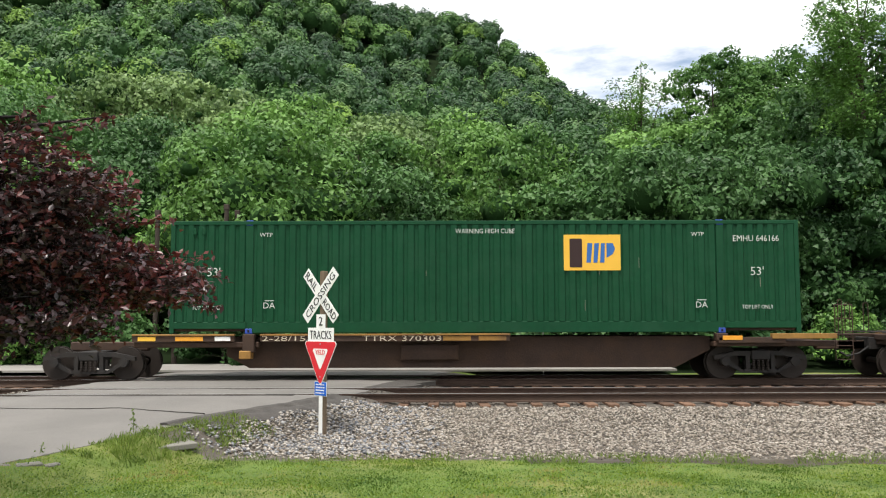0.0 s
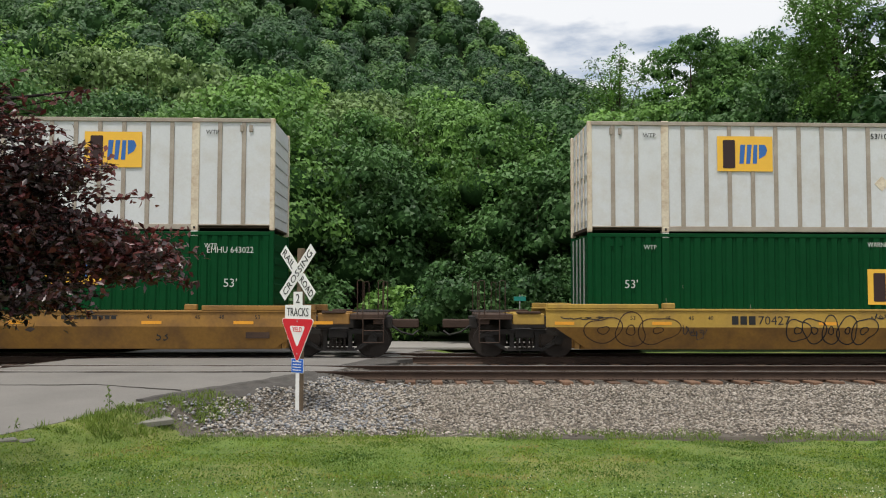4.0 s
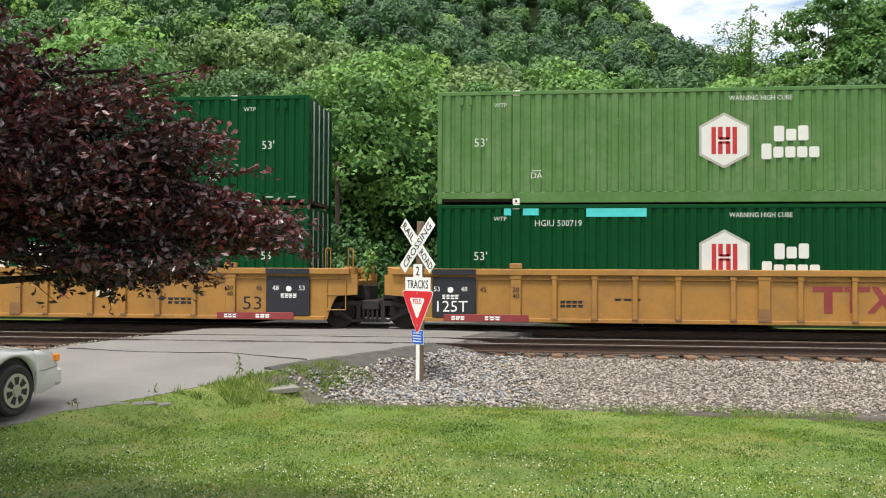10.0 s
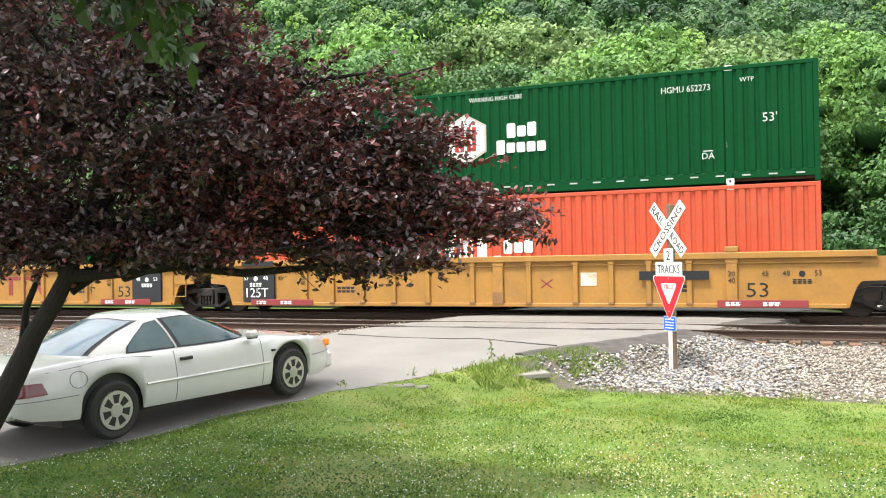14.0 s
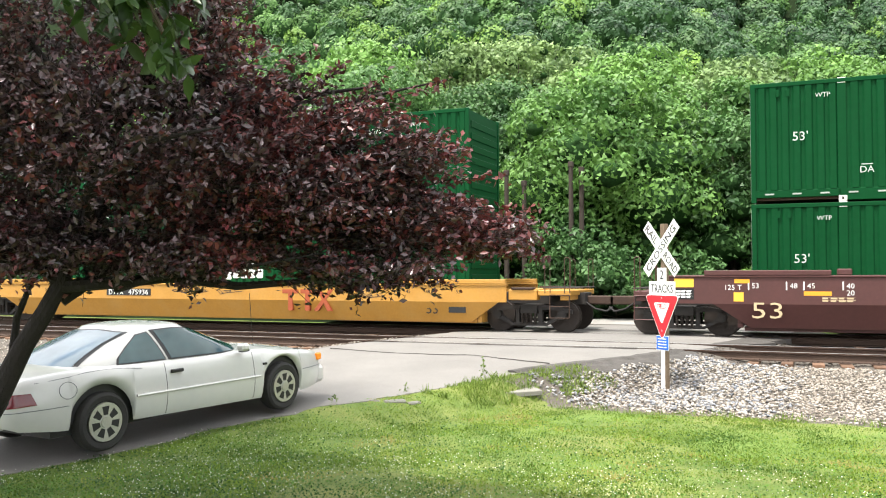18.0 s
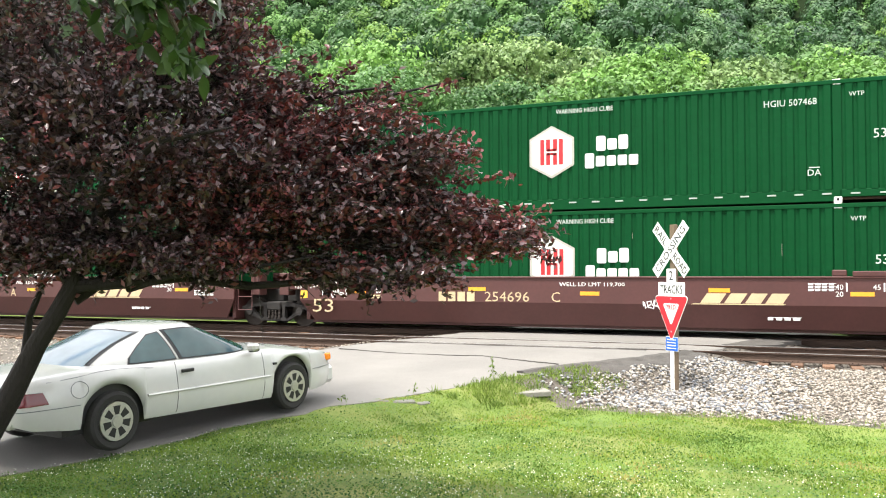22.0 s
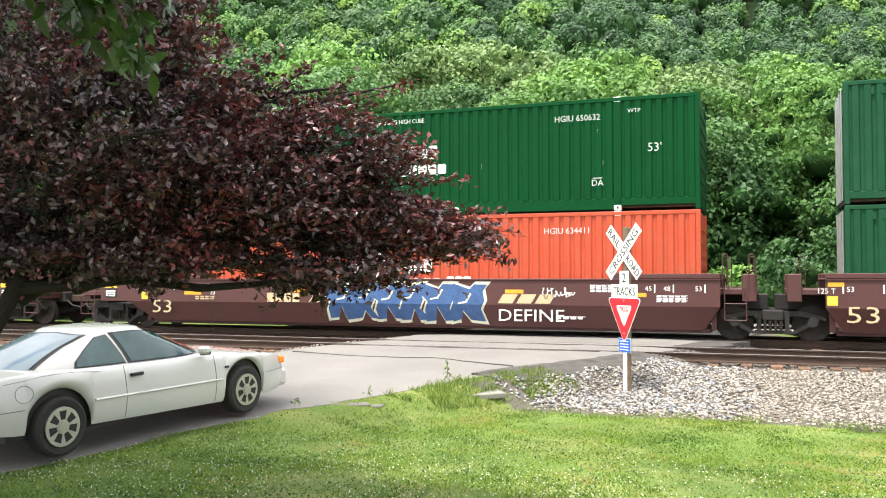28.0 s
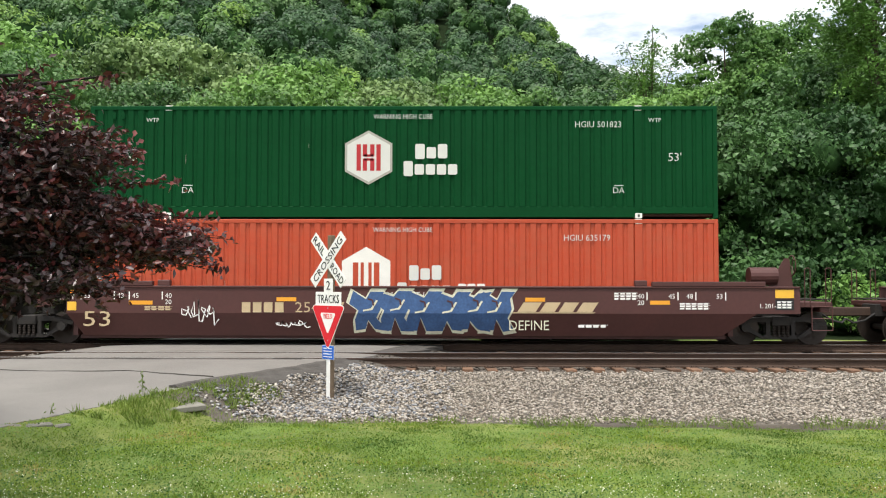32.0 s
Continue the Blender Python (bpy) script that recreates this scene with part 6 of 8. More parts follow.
def smooth_well(label, mat, ends, top=1.46, crease=0.82, group="well cars of the train", low_mat=None, guide=True, end_mat=None):
    """A well car with plain sides: an upright band above, a band that leans in below."""
    c = thing("well_car", label, "rail car", group)
    reach = 1.98 if mat is MAROON else 1.12
    a0 = reach if ends[0] == "c" else 0.45
    a1 = reach if ends[1] == "c" else 0.45
    for s in (-1, 1):
        y0 = 1.50 * s
        lo, hi = (y0, y0 + 0.05) if s < 0 else (y0 - 0.05, y0)
        part("side_sheet", box(bmesh.new(), -a0, LONG + a1, lo, hi, crease, top), mat, c)
        bm = bmesh.new()
        row = [(-min(a0, 0.9), crease), (-0.05, 0.24), (LONG + 0.05, 0.24), (LONG + min(a1, 0.9), crease)]
        outer = [bm.verts.new((x, (1.50 if z > 0.5 else 1.30) * s, z)) for x, z in row]
        inner = [bm.verts.new((x, ((1.50 if z > 0.5 else 1.30) - 0.04) * s, z)) for x, z in row]
        bm.faces.new(outer)
        bm.faces.new(inner[::-1])
        for i in range(4):
            j = (i + 1) % 4
            bm.faces.new((outer[i], outer[j], inner[j], inner[i]))
        bmesh.ops.recalc_face_normals(bm, faces=bm.faces)
        part("lower_sheet", bm, low_mat or mat, c)
        part("top_chord", box(bmesh.new(), -a0, LONG + a1, 1.33 * s if s > 0 else -1.53, 1.53 if s > 0 else -1.33, top, top + 0.05, 0.01), mat, c)
        if guide:
            for x0, x1 in ((-min(a0, 1.1), 1.75), (LONG - 1.75, LONG + min(a1, 1.1))):
                part("container_guide", box(bmesh.new(), x0, x1, 1.38 * s if s > 0 else -1.54, 1.54 if s > 0 else -1.38, top + 0.05, top + 0.17, 0.012), mat, c)
        for xx in (2.03, LONG - 2.03):
            part("lock_block", box(bmesh.new(), xx - 0.16, xx + 0.16, 1.36 * s if s > 0 else -1.52, 1.52 if s > 0 else -1.36, top + 0.05, top + 0.20, 0.02), mat, c)
    floor_and_ends(c, low_mat or mat)
    for e, s in zip(ends, (-1, 1)):
        if e == "c" and mat is MAROON:
            xp = LONG + 1.35 if s > 0 else -1.82
            part("end_patch", box(bmesh.new(), xp, xp + 0.47, -1.506, -1.501, 1.22, 1.43), LOGO_YELLOW, c, "orange-yellow end patch")
            part("end_label", box(bmesh.new(), xp, xp + 0.47, -1.506, -1.501, 0.92, 1.19), TRIM_BLACK, c, "black label with pale lines")
            bars("stencil", xp + 0.05, xp + 0.42, 0.95, 1.15, -1.507, WHITE_PAINT, c, 3, 8, 3)
        if e == "c" and mat is not MAROON:
            for q in (-1, 1):
                x0 = LONG + 1.15 if s > 0 else -1.95
                part("end_block", box(bmesh.new(), x0, x0 + 0.80, min(q * 1.42, q * 1.10), max(q * 1.42, q * 1.10), 0.86, 1.14, 0.02), mat, c, "worn yellow end block")
                part("end_step", box(bmesh.new(), x0 + 0.1, x0 + 0.7, min(q * 1.46, q * 1.2), max(q * 1.46, q * 1.2), 1.14, 1.20, 0.01), RUST_DARK, c)
        (coupler_end(c, s, end_mat or mat, brake=(s > 0 and mat is MAROON), iron=RUST_DARK if mat is YELLOW_BRIGHT else None) if e == "c" else joint_end(c, s, mat))
    return c


def ribbed_well(label, mat, ends, group="well cars of the train"):
    """A well car whose sides carry upright ribs under a deep top chord."""
    c = thing("well_car", label, "rail car", group)
    top = 1.42
    for s in (-1, 1):
        def yy(a, b):
            return (-b, -a) if s < 0 else (a, b)
        far_l, far_r = (2.0 if ends[0] == "c" else 1.35), (2.0 if ends[1] == "c" else 1.35)
        arch = [(LONG + 0.55 + 0.30 * k / 5, 0.24 + (0.62) * math.sin(k / 5 * 1.57)) for k in range(6)]
        left = [(-x + LONG, z) for x, z in arch]
        outline = [left[0], arch[0]] + arch[1:] + [(LONG + far_r, 0.90), (LONG + far_r, top)] + [(-far_l, top), (-far_l, 0.90)] + left[:0:-1]
        bm = bmesh.new()
        y0, y1 = yy(1.36, 1.40)
        plate(bm, outline, y0, y1)
        bmesh.ops.recalc_face_normals(bm, faces=bm.faces)
        part("side_sheet", bm, mat, c)
        y0, y1 = yy(1.30, 1.50)
        part("top_chord", box(bmesh.new(), -1.15, LONG + 1.15, y0, y1, top, top + 0.16, 0.015), mat, c)
        y0, y1 = yy(1.38, 1.46)
        part("bottom_sill", box(bmesh.new(), -0.5, LONG + 0.5, y0, y1, 0.23, 0.33, 0.01), mat, c)
        y0, y1 = yy(1.39, 1.47)
        for x, wide in ((2.03, 0.13), (3.0, 0.062), (4.0, 0.062), (5.0, 0.062), (6.05, 0.062), (7.38, 0.062), (8.12, 0.14), (8.98, 0.062), (10.25, 0.062), (11.18, 0.062), (12.13, 0.062), (13.12, 0.062), (14.12, 0.13)):
            part("rib", box(bmesh.new(), x - wide, x + wide, y0, y1, 0.32, top, 0.012), mat, c)
            for z0, z1, o in ((0.30, 0.37, 0.012), (top - 0.10, top, 0.010)):
                part("rib_gusset", box(bmesh.new(), x - wide - 0.02, x + wide + 0.02, y0 - o if s < 0 else y0, y1 if s < 0 else y1 + o, z0, z1, 0.008), mat if z0 > 1 else RIB_BROWN, c)
        if s < 0:
            part("rust_patch", box(bmesh.new(), 7.97, 8.27, -1.478, -1.471, 0.34, 0.62), RIB_BROWN, c, "rusted patch on the middle post")
        for xx in (2.03, LONG - 2.03):
            y0, y1 = yy(1.34, 1.50)
            part("lock_block", box(bmesh.new(), xx - 0.16, xx + 0.16, y0, y1, top + 0.16, top + 0.30, 0.02), mat, c)
    for x0, x1 in [p for p, e in zip(((-0.10, 1.02), (LONG - 1.06, LONG + 0.10)), ends) if e == "j"]:
        part("black_panel", box(bmesh.new(), x0, x1, -1.475, -1.40, 0.34, top - 0.06, 0.01), BLACK_PAINT, c, "black stencilled panel")
        part("black_chord", box(bmesh.new(), x0, x1, -1.53, -1.50, top + 0.0, top + 0.15), BLACK_PAINT, c)
    for x0, x1 in ((0.20, 2.36), (LONG - 2.38, LONG - 0.32)):
        part("red_band", box(bmesh.new(), x0, x1, -1.486, -1.46, 0.24, 0.42, 0.006), BAND_RED, c, "dull red band")
        bars("stencil", x0 + 0.20, x0 + 0.55, 0.27, 0.38, -1.487, WHITE_PAINT, c, 3, 2, 2)
        bars("stencil", x0 + 1.05, x0 + 1.45, 0.27, 0.38, -1.487, WHITE_PAINT, c, 3, 3, 2)
    part("pipe", tube(bmesh.new(), [(-0.8, -1.43, 1.31), (LONG + 0.8, -1.43, 1.31)], 0.02, 6), mat, c)
    floor_and_ends(c, mat)
    for e, s in zip(ends, (-1, 1)):
        (coupler_end(c, s, mat, brake=False, iron=RIB_BROWN) if e == "c" else joint_end(c, s, mat))
    y = -1.478
    for xx, w in ((2.03, "20"), (14.12, "20")):
        letters(w, xx, y, 1.06, 0.12, TRIM_BLACK, c)
        letters("40", xx, y, 0.90, 0.12, TRIM_BLACK, c)
    letters("45", 1.2, y + 0.06, 1.06, 0.12, TRIM_BLACK, c)
    letters("45", 14.88, y + 0.06, 1.06, 0.12, TRIM_BLACK, c)
    for e, (x0, a, b) in zip(ends, ((-0.10, "53", "48"), (LONG - 0.92, "48", "53"))):
        ink = WHITE_PAINT if e == "j" else TRIM_BLACK
        y = -1.478 if e == "j" else -1.403
        letters(a, x0 + 0.12, y - 0.002, 1.06, 0.12, ink, c)
        letters(b, x0 + 0.82, y - 0.002, 1.06, 0.12, ink, c)
        bars("stencil", x0 + 0.26, x0 + 0.70, 0.80, 0.92, y, ink, c, 4, 4, 3)
        part("stencil_disc", drum(bmesh.new(), x0 + 0.47, 1.04, 0.075, y - 0.003, y, 14), ink, c)
    bars("stencil", 3.15, 3.75, 0.60, 0.80, -1.401, TRIM_BLACK, c, 4, 5, 2)
    bars("stencil", 12.4, 13.1, 0.60, 0.80, -1.401, TRIM_BLACK, c, 4, 6, 2)
    bars("stencil", 4.5, 5.2, 0.78, 0.86, -1.401, TRIM_BLACK, c, 3, 7)
    return c


RIB_BROWN = material("rib_brown", (0.20, 0.105, 0.04), 0.7, vary=0.2, bump=0.1)


def maroon_marks(c, number, letter, limit, graffiti="", seed=1):
    """Stencils on a maroon car: size marks, the number, plain shapes for the owner's emblem, paint sprayed on."""
    y, low = -1.502, -1.45
    for xx, w in ((16.1, "53"), (15.35, "48"), (14.9, "45"), (14.12, "40"), (14.12, "20"), (0.08, "53"), (0.93, "48"), (1.31, "45"), (2.15, "40"), (2.15, "20")):
        letters(w, xx, y, 1.10 if w == "20" else 1.26, 0.12, WHITE_PAINT, c)
        if w != "20":
            part("size_mark", box(bmesh.new(), xx + (0.14 if xx > 8 else -0.17), xx + (0.17 if xx > 8 else -0.14), y - 0.003, y, 1.16, 1.36), WHITE_PAINT, c)
    letters("53", 0.34, y - 0.001, 0.67, 0.38, CREAM_PAINT, c, 0.68)
    c.children[-1].matrix_basis = pose(0, 0.075, -0.06) @ c.children[-1].matrix_basis
    letters("125 T", -0.42, y, 1.22, 0.12, WHITE_PAINT, c)
    for x0, z0, w in ((1.15, 1.03, 0.6), (4.9, 1.12, 0.5), (8.0, 1.02, 0.5), (11.2, 1.12, 0.5), (14.35, 1.05, 0.5), (-0.40, 1.32, 0.35)):
        part("reflector", box(bmesh.new(), x0, x0 + w, y - 0.004, y, z0, z0 + 0.10), ORANGE_TAPE, c, "orange reflector strip")
    part("emblem_patch", box(bmesh.new(), -0.42, -0.19, y - 0.004, y, 0.88, 1.10), LOGO_YELLOW, c, "yellow patch")
    # owner's initials as bars, then the number
    for k in range(4):
        part("initial_block", box(bmesh.new(), 4.02 + 0.28 * k, 4.24 + 0.28 * k, y - 0.004, y, 0.84, 1.10, 0.01), CREAM_PAINT, c)
    letters(number, 6.0, y, 0.97, 0.26, CREAM_PAINT, c, 1.25)
    letters(letter, 7.35, y, 0.97, 0.26, CREAM_PAINT, c)
    letters(limit, 8.3, y, 1.30, 0.11, WHITE_PAINT, c, 1.7)
    if graffiti != "over":
        for k, (a, b) in enumerate(((0, 0.52), (0.56, 1.0), (1.04, 1.46), (1.5, 1.95))):
            bm = plate(bmesh.new(), [(11.0 + a, 0.86), (11.0 + b - 0.06, 0.86), (11.0 + b + 0.1, 1.10), (11.0 + a + 0.16, 1.10)], y - 0.004, y)
            part("emblem_block", bm, CREAM_PAINT, c, "cream slanted block of the emblem")
        part("emblem_bar", plate(bmesh.new(), [(10.75, 0.825), (12.9, 0.825), (12.98, 0.85), (10.85, 0.85)], y - 0.004, y), CREAM_PAINT, c)
    bars("stencil", 13.45, 13.45 + 0.6, 1.16, 1.36, y, WHITE_PAINT, c, 4, seed, 3)
    bars("stencil", 15.1, 15.85, 0.92, 1.10, y, WHITE_PAINT, c, 5, seed + 1, 3)
    bars("stencil", 1.55, 2.25, 0.88, 1.00, y, CREAM_PAINT, c, 4, seed + 2, 2)
    bars("stencil", 12.55, 13.3, 0.45, 0.55, -1.42, WHITE_PAINT, c, 4, seed + 3, 1)


def spray(c, x0, x1, fill, line, seed, z0=0.30, z1=1.44, shapes=6, lift=0.0, dots=()):
    """Large sprayed lettering as overlapping crooked shapes with a pale rim."""
    r = random.Random(seed)
    step = (x1 - x0) / shapes
    for k in range(shapes):
        a, b = x0 + k * step - 0.06, x0 + (k + 1) * step + 0.10
        slant = r.uniform(-0.12, 0.25)
        m_, w_, h_ = (a + b) / 2, b - a, z1 - z0
        pts = [(a + r.uniform(-0.1, 0.1), z0 + r.uniform(0.0, 0.06)), (m_ - 0.12 * w_, z0 + r.uniform(0.02, 0.08)), (m_ + r.uniform(-0.05, 0.05), z0 + h_ * r.uniform(0.25, 0.4)), (m_ + 0.2 * w_, z0 + r.uniform(0.0, 0.1)), (b + r.uniform(0, 0.2), z0 + r.uniform(0, 0.06)),
               (b - 0.12 + slant, z0 + h_ * 0.34), (b + slant, z0 + h_ * 0.55), (b - 0.05 + slant, z0 + h_ * 0.8), (b + 0.1 + slant, z1 - r.uniform(0, 0.05)), (m_ + 0.15 * w_ + slant, z1 - r.uniform(0.0, 0.08)),
               (m_ + slant, z1 - h_ * r.uniform(0.12, 0.24)), (a + 0.02 + slant * 0.6, z1 - r.uniform(0, 0.06)), (a - 0.14, z0 + h_ * r.uniform(0.66, 0.76)), (a + 0.12, z0 + h_ * 0.52), (a + 0.02, z0 + h_ * 0.3)]
        mx, mz = sum(p for p, _ in pts) / len(pts), sum(q for _, q in pts) / len(pts)
        for s, mat, off in ((1.07, line, lift + 0.004 + 0.002 * (k % 2)), (0.92, fill, lift + 0.009 + 0.002 * (k % 2))):
            shape = [(mx + (p - mx) * s, max(0.25, min(1.45, mz + (q - mz) * s))) for p, q in pts]
            for up in (True, False):
                # the band above the crease is upright, the one below leans in
                cut, cr = [], 0.82
                for (p, q), (p2, q2) in zip(shape, shape[1:] + shape[:1]):
                    if (q >= cr) == up:
                        cut.append((p, q))
                    if (q >= cr) != (q2 >= cr):
                        cut.append((p + (p2 - p) * (cr - q) / (q2 - q), cr))
                if len(cut) < 3:
                    continue
                bm = bmesh.new()
                def face_y(q):
                    return -1.50 if up else -1.50 + 0.20 * (cr - q) / 0.58
                near = [bm.verts.new((p, face_y(q) - off, q)) for p, q in cut]
                far = [bm.verts.new((p, face_y(q) - off + 0.003, q)) for p, q in cut]
                bm.faces.new(near)
                bm.faces.new(far[::-1])
                for i in range(len(cut)):
                    j = (i + 1) % len(cut)
                    bm.faces.new((near[j], near[i], far[i], far[j]))
                bmesh.ops.recalc_face_normals(bm, faces=bm.faces)
                part("sprayed_shape", bm, mat, c, "sprayed paint")
        for d in range(9 if dots else 0):
            px, pz, pr = mx + r.uniform(-0.36, 0.36) * w_, r.uniform(0.86, z1 - 0.12), r.uniform(0.018, 0.055)
            part("sprayed_dot", shared("sprayed_dot", lambda bm: drum(bm, 0, 0, 1.0, 0, 0.003, 10), dots[d % len(dots)]), None, c, "sprayed dot" if d == 0 else "", m=pose(px, -1.5185 - lift, pz) @ Matrix.Diagonal((pr, 1, pr, 1)))
        # a counter in each shape
        hx, hz = mx + r.uniform(-0.05, 0.1), 1.02 + r.uniform(-0.08, 0.1)
        part("sprayed_line", plate(bmesh.new(), [(hx - 0.22, hz - 0.14), (hx + 0.02, hz - 0.10), (hx + 0.16, hz + 0.14), (hx + 0.11, hz + 0.15), (hx - 0.02, hz - 0.06), (hx - 0.22, hz - 0.10)], -1.516 - lift, -1.513 - lift), line, c, "pale stroke in the sprayed paint")
        part("sprayed_line", plate(bmesh.new(), [(hx + 0.02, hz + 0.02), (hx + 0.07, hz + 0.0), (hx + 0.04, hz + 0.16), (hx - 0.10, hz + 0.20), (hx - 0.10, hz + 0.16), (hx + 0.01, hz + 0.13)], -1.520 - lift, -1.517 - lift), MAROON, c, "gap in the sprayed paint")


def bubbles(c, x0, x1, mat, seed, n=4, z0=0.30, z1=1.10, thick=0.013, crease=0.80):
    """Outlines of fat, rounded sprayed shapes in a row; below the crease they follow the side that leans in."""
    r = random.Random(seed)
    step = (x1 - x0) / n
    for k in range(n):
        mx, mz = x0 + (k + 0.5) * step, (z0 + z1) / 2
        a, b, p1, p2, big = step * r.uniform(0.52, 0.66), (z1 - z0) / 2 * r.uniform(0.85, 1.05), r.uniform(0, 6.28), r.uniform(0, 6.28), r.uniform(0.10, 0.22)
        for size, turns in ((1.0, 40), (r.uniform(0.22, 0.34), 18)):
            bm = bmesh.new()
            rim = []
            for j in range(turns + 1):
                t = j * 2 * math.pi / turns
                f = size * (1 + big * math.sin(2 * t + p1) + 0.10 * math.sin(3 * t + p2))
                ring = []
                for o in (-thick, thick):
                    x, z = mx + (a * f + o) * math.cos(t) * 1.05, mz + (b * f + o) * math.sin(t)
                    ring.append(bm.verts.new((x, -1.507 if z > crease else -1.507 + 0.20 * (crease - z) / 0.56, z)))
                rim.append(ring)
            for (a0, b0), (a1, b1) in zip(rim, rim[1:]):
                bm.faces.new((a0, a1, b1, b0))
            part("sprayed_outline", bm, mat, c, "sprayed outline")


def scribble(c, x, z, w, h, mat, seed, y=-1.506, thick=0.014, turns=7):
    """A looping line of spray paint."""
    r = random.Random(seed)
    pts = []
    for k in range(turns * 6):
        u = k / (turns * 6 - 1)
        if k % 6 == 0:
            big, mid_, sway = r.uniform(0.12, 0.5), r.uniform(-0.18, 0.18), r.uniform(0.3, 1.3)
        a = u * turns * 2 * math.pi + 0.8 * math.sin(k * 1.7 + seed)
        pts.append((x + w * u + math.cos(a) * w / turns * sway * 0.6, y, z + h * (0.5 + mid_ + math.sin(a) * big * 0.8)))
    bm = bmesh.new()
    v = []
    for i, (px, py, pz) in enumerate(pts):
        qx, _, qz = pts[min(i + 1, len(pts) - 1)]
        ox, _, oz = pts[max(i - 1, 0)]
        d = Vector((qx - ox, qz - oz)).normalized()
        v.append((bm.verts.new((px - d.y * thick, py, pz + d.x * thick)), bm.verts.new((px + d.y * thick, py, pz - d.x * thick))))
    for (a, b), (e, f) in zip(v, v[1:]):
        bm.faces.new((a, b, f, e))
    part("scribble", bm, mat, c, "sprayed scribble")


def flat_car(label):
    c = thing("flat_car", label, "rail car", "cars of the train")
    for x0, x1 in ((-0.9, 1.7), (2.35, 8.7)):
        part("deck_side", box(bmesh.new(), x0, x1, -1.40, -1.32, 0.99, 1.16, 0.01), RUST_DARK, c)
        part("deck_lip", box(bmesh.new(), x0, x1, -1.43, -1.28, 1.14, 1.185, 0.006), YELLOW_DIRTY, c, "worn orange lip of the deck")
    part("deck_side", box(bmesh.new(), 14.0, 15.7, -1.40, -1.32, 0.93, 1.08, 0.01), RUST_DARK, c)
    part("deck_lip", box(bmesh.new(), 15.35, 17.0, -1.43, -1.28, 1.04, 1.17, 0.006), YELLOW_DIRTY, c)
    part("bolster", box(bmesh.new(), 13.9, 17.0, -1.30, 1.30, 0.84, 0.98, 0.02), RUST_DARK, c)
    part("bolster", box(bmesh.new(), -0.9, 2.3, -1.30, 1.30, 0.84, 0.98, 0.02), RUST_DARK, c)
    bm = plate(bmesh.new(), [(1.4, 0.62), (2.0, 0.30), (13.0, 0.30), (13.9, 0.75), (13.9, 1.10), (1.4, 1.10)], -0.95, 0.95)
    part("centre_sill", bm, RUST_DARK, c, "deep rusty centre sill")
    part("side_box", box(bmesh.new(), 5.9, 7.4, -1.1, -0.9, 0.5, 0.9, 0.02), RUST_DARK, c)
    part("pedestal", box(bmesh.new(), 1.9, 2.2, -1.40, -1.1, 0.72, 1.18, 0.02), RUST_DARK, c)
    part("pedestal_foot", box(bmesh.new(), 1.82, 2.12, -1.42, -1.05, 0.55, 0.76, 0.02), YELLOW_DIRTY, c)
    part("pedestal", box(bmesh.new(), 13.95, 14.25, -1.40, -1.1, 0.98, 1.18, 0.02), RUST_DARK, c)
    for x0, x1, m in ((-0.75, -0.3, LOGO_YELLOW), (0.2, 0.9, ORANGE_TAPE), (1.2, 1.6, WHITE_PAINT), (7.0, 7.7, YELLOW_DIRTY), (7.9, 8.6, YELLOW_DIRTY), (14.1, 14.6, ORANGE_TAPE)):
        part("reflector", box(bmesh.new(), x0, x1, -1.407, -1.40, 1.01, 1.12), m, c)
    letters("2-28/15", 2.95, -1.405, 1.07, 0.13, POST_CREAM, c, 1.1)
    letters("TTRX 370303", 5.95, -1.405, 1.07, 0.14, POST_CREAM, c, 2.0)
    part("coupler", box(bmesh.new(), 17.0, 18.6, -0.11, 0.11, 0.72, 0.96, 0.03), RUST_DARK, c)
    ladder(c, 17.05, 17.5, 0.5, 1.9, 5, RUST_DARK, -1.2)
    grab(c, 17.45, 1.0, 2.05, RUST_DARK, 0.1, -0.5)
    part("coupler", box(bmesh.new(), -3.0, -0.9, -0.11, 0.11, 0.72, 0.96, 0.03), RUST_DARK, c)
    bm = tube(bmesh.new(), [(17.0, -0.3, 1.12), (19.0, -0.3, 1.12)], 0.03, 6)
    part("pipe", bm, RUST_DARK, c)
    return c


OFFSET = [-140.14, -118.84, -94.61, -71.13, -51.56, -32.05, -8.54, 14.93, 34.34, 53.72, 77.30, 96.70, 116.13, 139.68]
CARS, LOADS, WHEELSETS = [], [], []


def add_car(i, car, trucks):
    CARS.append((i, car))
    for x in trucks:
        for w in truck(car, x):
            WHEELSETS.append((i, w))


def add_load(i, box_, z):
    LOADS.append((i, box_, z))


G_CLEAN = "dark green freight container"
# 1: flat car with one green box
add_car(0, flat_car("rust-brown skeleton flat car with worn orange deck edges"), (-2.1, 15.15))
add_load(0, container(G_CLEAN + " with a yellow panel, on the flat car", GREEN_WORN, number="EMHU 646166", number_at=15.05, logo="panel10.1", marks="lift", casting=CASTING_BLUE, scrapes=5), 1.19)
